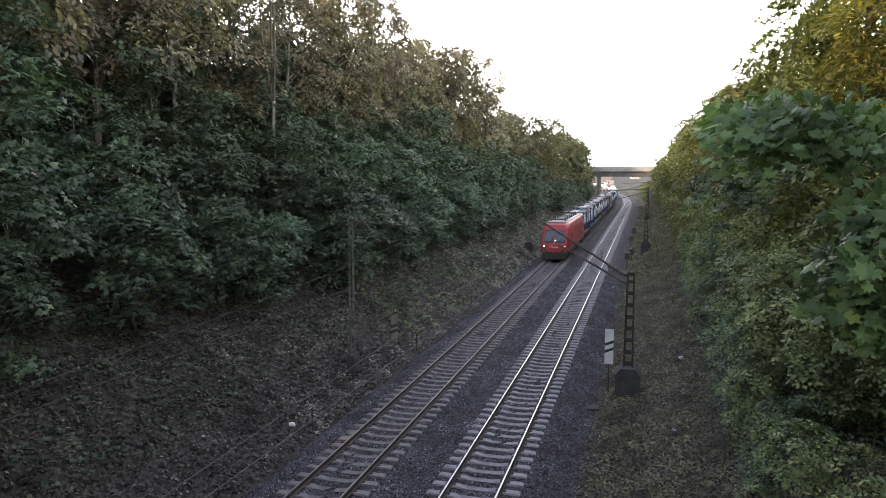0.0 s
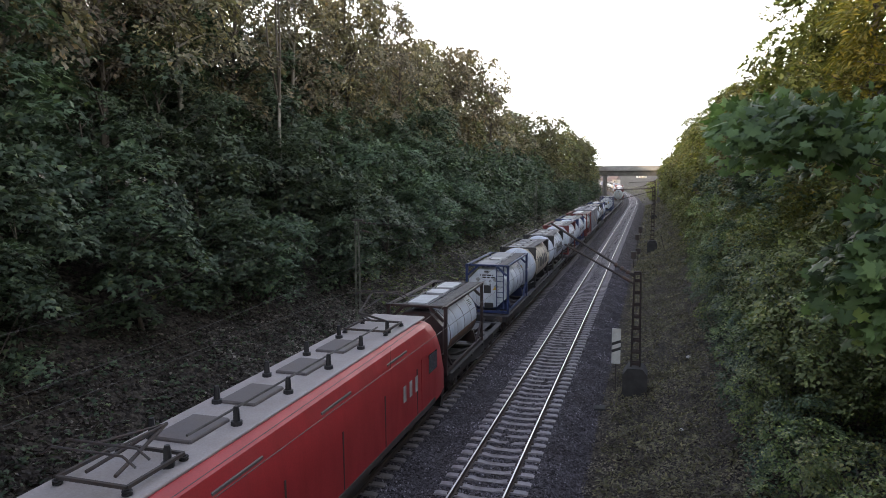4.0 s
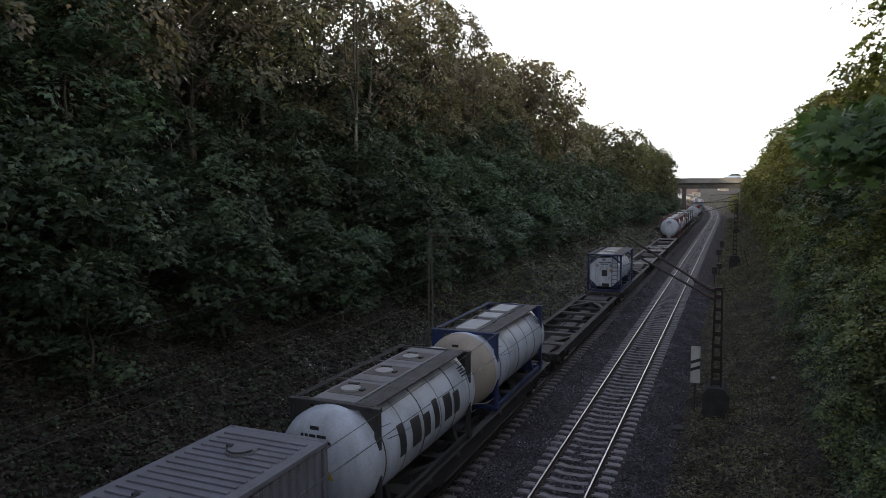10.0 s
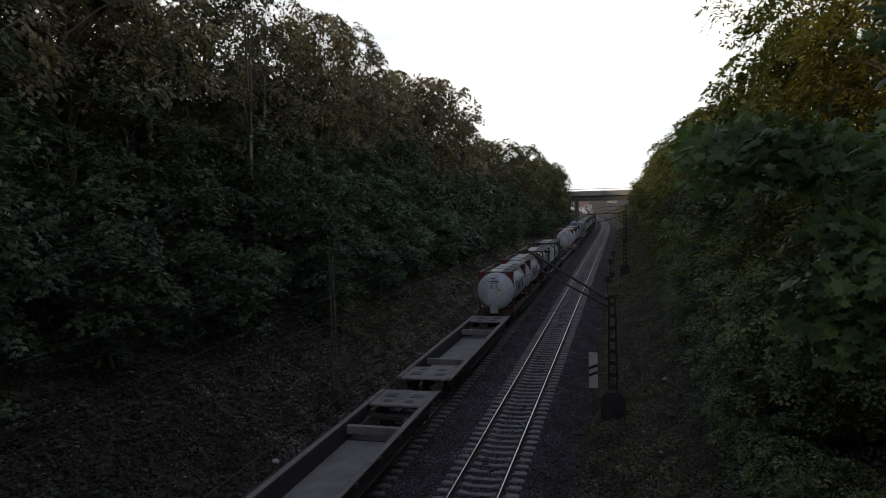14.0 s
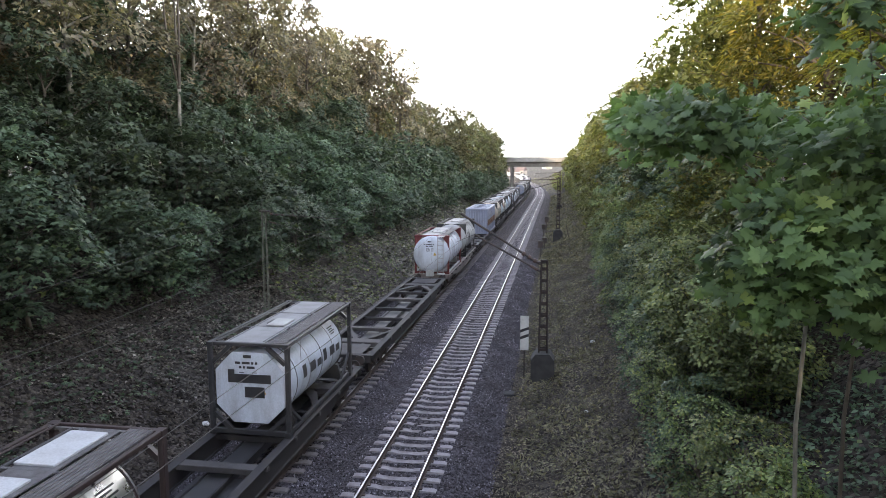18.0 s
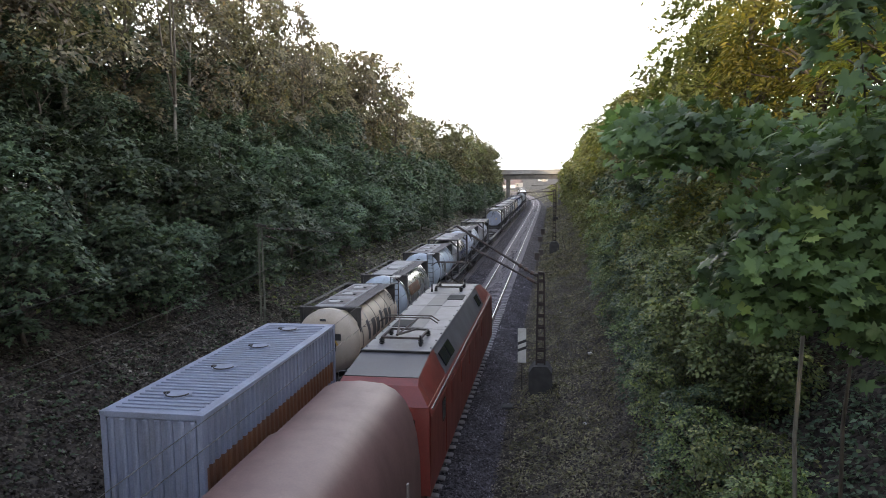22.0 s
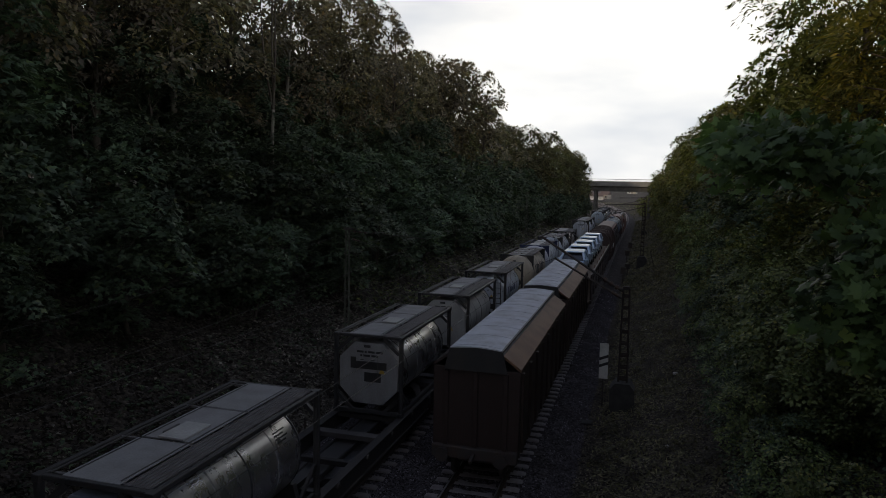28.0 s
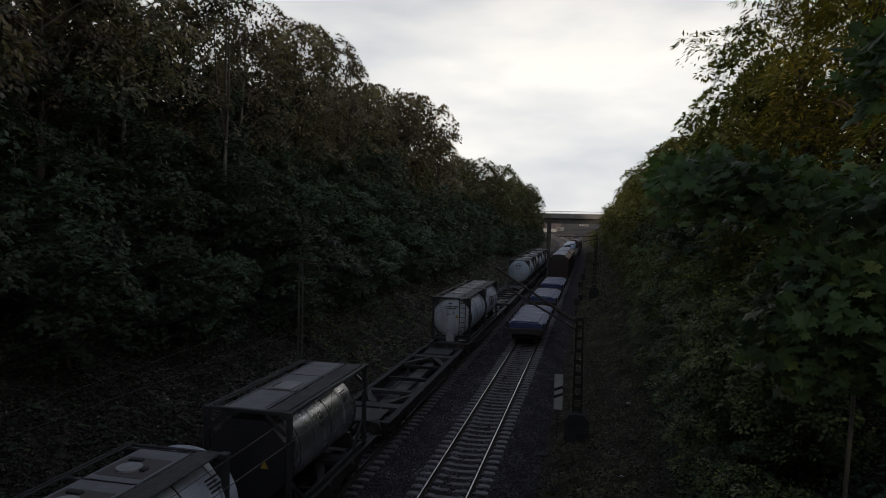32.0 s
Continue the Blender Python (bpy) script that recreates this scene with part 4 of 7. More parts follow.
    row("tree", olive_tree, -15.6, 0.5, 158, 189, 5.0, 0.65, 0.8, wt, "tree", "cutting trees", LEFT_TOPS)
    row("tree", olive_tree, -26.0, 1.0, 120, 188, 7.5, 0.9, 1.1, wt, "tree", "cutting trees", LEFT_TOPS)
    by = "tall broadleaf tree, added to close gaps and cut sky light"
    # unseen trees and shrubs behind the viewer, added to keep sun and sky out
    row("tree", back_tree, -22.0, 1.5, -60, 6, 5.0, 1.1, 1.3, by, "tree", "cutting trees", LEFT_TOPS)
    row("shrub", back_shrub, -19.0, 1.0, -50, 6, 6.4, 1.2, 1.6, sh, "shrub", "slope shrubs")
    row("tree", back_tree, -37.0, 2.0, 0, 100, 10.0, 1.1, 1.3, by, "tree", "cutting trees", LEFT_TOPS)
    row("tree", mid_tree, -24.8, 0.7, 2, 46, 4.0, 1.0, 1.3, mt, "tree", "slope trees")
    row("tree", back_tree, -33.0, 1.0, -4, 40, 6.0, 1.2, 1.4, by, "tree", "cutting trees", LEFT_TOPS)
    # two more unseen rows behind the viewer, added to block the low sky
    row("tree", back_tree, -14.8, 0.8, -62, -9, 4.6, 1.0, 1.2, by, "tree", "cutting trees")
    row("tree", back_tree, 4.6, 0.8, -62, -7, 4.6, 1.0, 1.2, by, "tree", "cutting trees")
    row("tree", mid_tree, -25.4, 0.6, 44, 84, 3.4, 1.05, 1.3, mt, "tree", "slope trees")
    # unseen row behind, added to stop sun leaking through
    row("tree", back_tree, -30.0, 1.0, -62, 0, 6.0, 1.2, 1.4, by, "tree", "cutting trees", LEFT_TOPS)
    row("shrub", back_shrub, -31.0, 1.0, -12, 60, 4.0, 1.2, 1.6, "dense shrub under the trees", "shrub", "wood shrubs")
    row("shrub", back_shrub, -36.0, 1.0, -12, 60, 4.0, 1.4, 1.8, "dense shrub under the trees", "shrub", "wood shrubs")
    # out of view: added only to shade the near left slope
    for x, y, s in ((-16.2, 1.8, 1.45), (-19.6, 2.4, 1.3), (-15.0, -9.5, 1.5), (-18.0, -12.5, 1.4), (-14.4, -17.0, 1.45)):
        plant("tree", back_tree[int(-x) % 3], x, y, s, x * 50, "tall unseen broadleaf tree, added to shade the near slope", "tree", "cutting trees")
    # right slope
    row("bush", bush, 3.6, 0.3, 12, 56, 1.8, 0.8, 1.1, "small-leaved green bush at the edge of the grass", "bush", "verge bushes")
    row("bush", bush, 5.0, 0.5, 18, 56, 2.3, 1.2, 1.6, "small-leaved green bush on the slope", "bush", "verge bushes")
    row("shrub", lime_shrub, 4.4, 0.4, 55, 186, 3.8, 0.6, 0.8, "green shrub at the edge of the grass", "shrub", "verge shrubs")
    row("shrub", tall_bush + shrub, 6.8, 0.5, 22, 74, 3.6, 1.0, 1.3, "green shrub below the trees", "shrub", "verge shrubs")
    row("shrub", tall_bush, 4.9, 0.4, 18, 56, 2.9, 0.75, 1.0, "tall yellow-green bush at the edge of the grass", "shrub", "verge shrubs")
    rt = "broadleaf tree with sunlit yellow-green top"
    row("tree", lime_tree, 7.7, 0.5, 34, 74, 4.6, 0.75, 0.9, rt, "tree", "verge trees", RIGHT_TOPS)
    row("tree", lime_tree, 7.4, 0.6, 74, 108, 4.8, 0.75, 0.95, rt, "tree", "verge trees", RIGHT_TOPS)
    row("tree", lime_far, 7.4, 0.6, 108, 188, 4.8, 0.75, 0.95, rt, "tree", "verge trees", RIGHT_TOPS)
    row("tree", far_tree, 14.5, 1.0, 14, 188, 7.5, 0.95, 1.1, "broadleaf tree on top of the cutting", "tree", "verge trees", RIGHT_TOPS, 13.0)
    # unseen row behind the viewer, added to close off the sky there
    row("tree", back_tree, 13.0, 1.0, -40, 0, 8.0, 1.0, 1.2, "unseen broadleaf tree added behind the viewer", "tree", "verge trees")
    for x, y, s in ((7.8, 31.0, 1.05), (8.2, 24.5, 1.0), (9.6, 18.5, 1.0), (13.0, 26.0, 1.15), (12.0, 21.5, 1.1), (10.2, 36.0, 0.85), (11.0, 15.0, 1.05)):
        plant("tree", gold[int(y) % 2], x, y, s, y * 40, "tall tree with hanging golden-yellow leaves" if int(y) % 2 == 0 else "tall tree with hanging yellow-green leaves", "tree", "golden trees")
    row("shrub", tall_bush, 10.0, 0.6, 9, 26, 3.0, 1.1, 1.4, "tall bush behind the maple", "shrub", "verge shrubs")
    row("tree", back_tree, 17.5, 1.0, 4, 40, 4.5, 1.1, 1.3, "broadleaf tree on top of the cutting", "tree", "verge trees", RIGHT_TOPS)
    row("tree", lime_far, 4.2, 0.5, 140, 188, 4.5, 0.55, 0.7, rt, "tree", "verge trees", [(140, 13.0), (190, 13.5)])
    # bushes and woods past the bridge
    row("shrub", lime_shrub, 6.0, 1.5, 215, 300, 7.0, 0.7, 1.1, "yellow-green bush beyond the bridge", "bush", "far bushes")
    row("shrub", lime_shrub, 2.6, 0.8, 203, 262, 4.0, 0.5, 0.8, "yellow-green bush beyond the bridge", "bush", "far bushes")
    row("shrub", lime_shrub, 11.0, 2.0, 203, 300, 5.0, 0.9, 1.3, "yellow-green bush beyond the bridge", "bush", "far bushes")
    row("shrub", lime_shrub, -20.0, 2.0, 215, 330, 8.0, 0.6, 1.0, "yellow-green bush beyond the bridge", "bush", "far bushes")
    row("tree", back_tree, -45.0, 6.0, 225, 420, 16.0, 0.6, 0.8, "distant green broadleaf tree", "tree", "far trees")
    row("tree", back_tree, 40.0, 6.0, 225, 420, 16.0, 0.6, 0.8, "distant green broadleaf tree", "tree", "far trees")


woods()


def near_maple():
    """The maple whose big lobed leaves reach up beside the viewer."""
    rng = np.random.default_rng(7)
    base = Vector((3.55, 10.4, ground_z(3.55, 10.4) - 0.05))
    top = thing("maple_tree", pose(*base), "maple with large dark green lobed leaves on slender stems", "tree")
    # boughs: place, radii, sprays, each hanging over the verge
    masses = (((2.55, 7.1, 8.15), (0.95, 1.0, 0.85), 150), ((3.9, 7.2, 8.1), (1.3, 1.2, 1.05), 190), ((3.3, 7.3, 9.15), (1.3, 1.1, 0.72), 150), ((5.0, 7.6, 9.3), (1.3, 1.3, 0.9), 120),
              ((1.75, 8.4, 9.45), (0.85, 0.9, 0.42), 70), ((1.15, 8.7, 9.5), (0.5, 0.7, 0.26), 30), ((2.3, 6.0, 10.3), (0.5, 0.5, 0.26), 26), ((5.2, 8.8, 7.6), (1.6, 1.2, 1.0), 100))
    pc, oc = [], []
    for centre, radii, n in masses:
        a, b = crown_points(rng, centre, radii, n, low=-0.8, inner=0.3, lump=0.25)
        pc.append(a)
        oc.append(b)
    pc, oc = np.concatenate(pc) - np.array(base), np.concatenate(oc)
    oc = unit(0.55 * oc + np.array([-0.35, -0.75, 0.0]))
    v, f = sprays(rng, pc, oc, 0.30, 10, 0.165, MAPLE, droop=0.6, flat=0.10, up=0.68, jitter=0.3, lean=0.95, tilt=0.34)
    part("crown", mesh_of("crown", v, f, M["leaf_maple"]), None, top, "large five-lobed dark green leaves")
    for k, (bx, by) in enumerate(((0.0, 0.0), (0.75, 0.55), (1.5, 0.2))):
        s = Shape()
        b0 = Vector((bx, by, -0.3))
        crook = Vector((bx * 1.2 - 0.08, by - 0.35, 5.5))
        head = Vector((bx * 1.4 - 0.4, by - 2.7, 7.3))
        s.tube([b0, b0.lerp(crook, 0.35) + Vector((0.07, 0, 0)), b0.lerp(crook, 0.7) + Vector((-0.03, 0.04, 0)), crook, crook.lerp(head, 0.6), head], [0.036, 0.034, 0.031, 0.028, 0.022, 0.012], 8)
        for j in rng.choice(len(pc), 16, replace=False):
            c = Vector(pc[j])
            a = crook.lerp(head, rng.uniform(0.1, 0.95))
            s.tube([a, a.lerp(c, 0.5) + Vector((0, 0, 0.25)), c], [0.014, 0.010, 0.005], 5)
        part("trunk", s, M["bark_pale" if k == 0 else "bark"], top, "slender pale stem" if k == 0 else "slender dark stem", 60)


near_maple()


def forked_tree():
    """A slender pale-barked tree that forks above the shrubs."""
    rng = np.random.default_rng(17)
    x, y = -19.9, 34.3
    z = ground_z(x, y)
    top = thing("tree", pose(x, y, z - 0.05), "slender pale-barked tree forking above the shrubs", "tree")
    fork = Vector((0.05, 0.1, 12.9 - z))
    tips = [Vector((-0.9, 0.3, 19.5 - z)), Vector((0.35, -0.2, 20.5 - z)), Vector((-0.2, 0.5, 21.0 - z))]
    part("trunk", Shape().tube([(0, 0, -0.4), (0.05, 0, 3.0), (-0.02, 0.06, 6.0), fork], [0.14, 0.115, 0.10, 0.09], 10), M["bark_pale"], top, "smooth pale trunk", 60)
    for t in tips:
        part("limb", Shape().tube([fork - Vector((0, 0, 0.1)), fork.lerp(t, 0.4) + Vector((t.x * 0.25, 0, 0)), t], [0.075, 0.055, 0.02], 8), M["bark"], top, "", 60)
    pc, oc = [], []
    for t in tips:
        a, b = crown_points(rng, tuple(t), (1.5, 1.5, 1.6), 34, low=-0.6, inner=0.4)
        pc.append(a)
        oc.append(b)
    v, f = sprays(rng, np.concatenate(pc), np.concatenate(oc), 0.45, 20, 0.2, SIMPLE)
    part("crown", mesh_of("crown", v, f, M["leaf_tree"]), None, top, "sparse brownish leaves")


forked_tree()


def undergrowth():
    """Dead leaves, ivy and grass on the slopes."""
    rng = np.random.default_rng(9)

    def strew(name, n, x0, x1, y0, y1, size, form, leaf, label, lift=0.03, up=1.6, pw=1.5, patchy=0.0):
        x = rng.uniform(x0, x1, n)
        y = y0 + (y1 - y0) * rng.random(n) ** pw
        if patchy:
            keep = np.array([noise.noise((a * 0.55, b * 0.4, 7.0)) + 0.4 * noise.noise((a * 1.7, b * 1.3, 2.0)) for a, b in zip(x, y)]) > -0.35 + patchy * rng.uniform(-0.6, 0.9, n)
            x, y = x[keep], y[keep]
            n = len(x)
        z = np.array([ground_z(a + shift(b), b) for a, b in zip(x, y)]) + lift * rng.random(n)
        c = np.stack([x + np.array([shift(b) for b in y]), y, z], 1)
        o = unit(rng.normal(0, 1, (n, 3)) * np.array([1, 1, 0.2]))
        v, f = sprays(rng, c, o, 0.14, 3, size, form, droop=0.0, flat=0.12, up=up, lean=0.2)
        tagged(new(name, mesh_of(name, v, f, M[leaf])), label, "undergrowth", kind="stuff")

    strew("leaf_litter", 17000, -17.5, -11.4, 6, 32, 0.12, SIMPLE, "litter", "dry brown and grey leaves lying on the slope", 0.1, 1.6, 1.3, 0.5)
    strew("leaf_litter", 17000, -16.5, -11.3, 22, 85, 0.15, LOBED, "litter_pale", "pale dry leaves and ivy lying below the trees", 0.12, 1.4, 1.3, 0.35)
    strew("ivy", 5000, -18.5, -13.6, 7, 90, 0.17, LOBED, "leaf_shrub", "dark ivy creeping over the slope", 0.18, 1.2, 1.5, 0.4)
    strew("leaf_litter", 24000, -1.75, 3.6, 8, 75, 0.07, SIMPLE, "litter_verge", "dry leaves in the grass of the verge", 0.06, 1.2)
    strew("grass", 30000, -1.3, 4.4, 9, 110, 0.17, LONG, "leaf_dry", "short rough brownish grass on the verge", 0.05, 0.5, 1.5, 0.4)
    strew("grass", 12000, -1.3, 5.0, 60, 196, 0.30, LONG, "leaf_dry", "rough grass further along the verge", 0.06, 0.5, 1.1, 0.3)
    strew("ivy", 9000, -16.5, -11.3, 55, 188, 0.30, LOBED, "litter_pale", "pale ivy and dead leaves along the foot of the slope", 0.12, 1.3, 1.1, 0.3)
    strew("ivy", 5000, -17.0, -12.0, 36, 120, 0.22, LOBED, "leaf_bright", "fresh green ivy on the slope", 0.15, 1.2, 1.2, 0.5)
    strew("meadow", 9000, -70, 34, 214, 430, 0.55, LONG, "leaf_dry", "pale dry grass of the flat land beyond the bridge", 0.05, 0.8, 1.0)
    strew("low_plants", 6000, 2.6, 7.5, 8, 40, 0.13, SIMPLE, "leaf_shrub", "low leafy plants under the bushes", 0.5)


undergrowth()

# ---- rolling stock ----
def paint(name, base, dirt=(0.10, 0.09, 0.08), amount=0.45, rough=0.5, metal=0.0, scale=1.4):
    return surf(name, base, rough, metal, other=dirt, amount=amount, scale=scale, stretch=(1.0, 1.0, 0.35), fine=25.0, edge=(0.42, 0.72))


PAINT = {
    "white": paint("paint_white", (0.60, 0.645, 0.71)), "cream": paint("paint_cream", (0.58, 0.50, 0.38)), "ice": paint("paint_ice", (0.48, 0.56, 0.64)),
    "silver": surf("paint_silver", (0.62, 0.62, 0.62), 0.28, 0.9, other=(0.38, 0.37, 0.36), amount=0.5, scale=1.2, stretch=(1, 1, 0.4)),
    "grey": paint("paint_grey", (0.30, 0.30, 0.31)), "box_grey": paint("paint_box_grey", (0.20, 0.20, 0.23), (0.12, 0.11, 0.10), 0.5), "box_blue": paint("paint_box_blue", (0.24, 0.27, 0.36), (0.14, 0.14, 0.15), 0.5),
    "black": paint("paint_black", (0.035, 0.035, 0.038), (0.07, 0.06, 0.05), 0.5), "blue": paint("paint_blue", (0.020, 0.036, 0.115), (0.03, 0.035, 0.07)),
    "red": paint("paint_red", (0.16, 0.028, 0.028), (0.08, 0.03, 0.028)), "brown": paint("paint_brown", (0.034, 0.021, 0.020), (0.045, 0.03, 0.027), 0.6),
    "tan": paint("paint_tan", (0.48, 0.42, 0.34), (0.3, 0.22, 0.16)), "orange": paint("paint_orange", (0.17, 0.078, 0.042), (0.09, 0.05, 0.035), 0.7),
    "yellow": paint("paint_yellow", (0.55, 0.36, 0.06)), "wagon": paint("paint_wagon", (0.027, 0.025, 0.026), (0.055, 0.045, 0.04), 0.5, 0.75, 0.0, 2.5),
    "wagon_pale": paint("paint_wagon_pale", (0.085, 0.078, 0.077), (0.05, 0.042, 0.038), 0.6, 0.8), "tray": paint("paint_tray", (0.24, 0.225, 0.215), (0.11, 0.09, 0.08), 0.6, 0.75), "loco_red": paint("paint_loco_red", (0.36, 0.022, 0.026), (0.17, 0.022, 0.022), 0.35, 0.5),
    "loco_orange": paint("paint_loco_orange", (0.19, 0.034, 0.024), (0.085, 0.028, 0.024), 0.5, 0.42), "roof_grey": paint("paint_roof_grey", (0.24, 0.215, 0.20), (0.16, 0.13, 0.11), 0.6, 0.6),
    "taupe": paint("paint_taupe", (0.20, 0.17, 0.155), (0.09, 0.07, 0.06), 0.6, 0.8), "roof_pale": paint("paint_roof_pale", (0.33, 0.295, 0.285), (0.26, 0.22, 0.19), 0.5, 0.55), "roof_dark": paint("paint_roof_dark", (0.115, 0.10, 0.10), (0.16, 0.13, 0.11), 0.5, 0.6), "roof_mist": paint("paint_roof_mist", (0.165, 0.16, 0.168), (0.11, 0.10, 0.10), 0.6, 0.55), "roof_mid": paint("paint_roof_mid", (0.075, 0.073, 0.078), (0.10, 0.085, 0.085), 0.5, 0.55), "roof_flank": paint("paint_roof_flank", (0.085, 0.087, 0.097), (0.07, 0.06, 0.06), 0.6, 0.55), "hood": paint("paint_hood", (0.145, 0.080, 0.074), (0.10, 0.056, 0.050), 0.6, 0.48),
    "hood_dark": paint("paint_hood_dark", (0.055, 0.033, 0.031), (0.06, 0.04, 0.04), 0.7, 0.6), "roof_pink": paint("paint_roof_pink", (0.15, 0.096, 0.094), (0.2, 0.12, 0.1), 0.5, 0.6),
    "tank_blue": paint("paint_tank_blue", (0.06, 0.10, 0.20), (0.06, 0.09, 0.15), 0.5, 0.38), "tarp_grey": paint("paint_tarp_grey", (0.50, 0.53, 0.59), (0.22, 0.21, 0.21), 0.6, 0.7),
    "tarp_blue": paint("paint_tarp_blue", (0.040, 0.070, 0.190), (0.09, 0.11, 0.2), 0.5, 0.55), "car_white": paint("paint_car_white", (0.55, 0.70, 0.90), (0.6, 0.6, 0.6), 0.3, 0.2),
    "deck_wood": surf("deck_wood", (0.16, 0.12, 0.09), 0.9, other=(0.08, 0.06, 0.05), amount=0.7, scale=3.0, stretch=(4, 0.4, 1)),
    "grating": surf("grating", (0.15, 0.142, 0.145), 0.75, 0.3, other=(0.06, 0.055, 0.05), amount=0.6, scale=4.0, bump=0.6, fine=70.0),
    "flap": paint("paint_flap", (0.20, 0.105, 0.06), (0.11, 0.06, 0.04), 0.6, 0.6),
    "sheet": paint("paint_sheet", (0.25, 0.25, 0.255), (0.14, 0.13, 0.125), 0.6, 0.6), "lid": paint("paint_lid", (0.50, 0.51, 0.52), (0.3, 0.28, 0.26), 0.5, 0.55), "panel": paint("paint_panel", (0.42, 0.42, 0.41), (0.2, 0.19, 0.17), 0.6, 0.6), "rubber": surf("rubber", (0.02, 0.02, 0.02), 0.85),
}
M["glass_dark"] = surf("glass_dark", (0.015, 0.018, 0.022), 0.08, spec=0.8)
lamp_mat = bpy.data.materials.new("headlight_glow")
lamp_mat.use_nodes = True
lamp_mat.node_tree.nodes["Principled BSDF"].inputs["Emission Color"].default_value = (1.0, 0.93, 0.8, 1)
lamp_mat.node_tree.nodes["Principled BSDF"].inputs["Emission Strength"].default_value = 4.0


def bogie(parent, y, base=1.8, z=0.46):
    b = part("bogie", Shape().box((-0.98, y, z + 0.12), (0.13, base + 0.9, 0.2), 0.03).box((0.98, y, z + 0.12), (0.13, base + 0.9, 0.2), 0.03).box((0, y, z + 0.18), (2.0, 0.4, 0.2), 0.03)
             .box((0.98, y - base / 2, z), (0.2, 0.3, 0.3), 0.04).box((0.98, y + base / 2, z), (0.2, 0.3, 0.3), 0.04).box((-0.98, y - base / 2, z), (0.2, 0.3, 0.3), 0.04).box((-0.98, y + base / 2, z), (0.2, 0.3, 0.3), 0.04),
             M["steel_dark"], parent, "grimy steel bogie")
    for dy in (-base / 2, base / 2):
        s = Shape()
        turn = pose(0, 0, 0, 0, 0, 90)
        for sx in (-0.75, 0.75):
            s.lathe([(0.1, sx - 0.08), (0.44, sx - 0.065), (0.46, sx - 0.05 if sx > 0 else sx + 0.05), (0.44, sx + 0.065), (0.1, sx + 0.08)], 20, pose(0, y + dy, 0.46) @ turn)
        s.beam((-0.85, y + dy, 0.46), (0.85, y + dy, 0.46), 0.16, n=10)
        part("wheelset", s, M["steel_dark"], b)


def buffers(parent, half):
    for sy in (-1, 1):
        for sx in (-0.875, 0.875):
            part("buffer", Shape().beam((sx, sy * (half - 0.05), 1.03), (sx, sy * (half + 0.38), 1.03), 0.16, n=10).beam((sx, sy * (half + 0.38), 1.03), (sx, sy * (half + 0.44), 1.03), 0.42, n=14), M["steel_dark"], parent)
        part("coupling", Shape().beam((0, sy * half, 0.98), (0, sy * (half + 0.45), 0.9), 0.09), M["steel_dark"], parent)


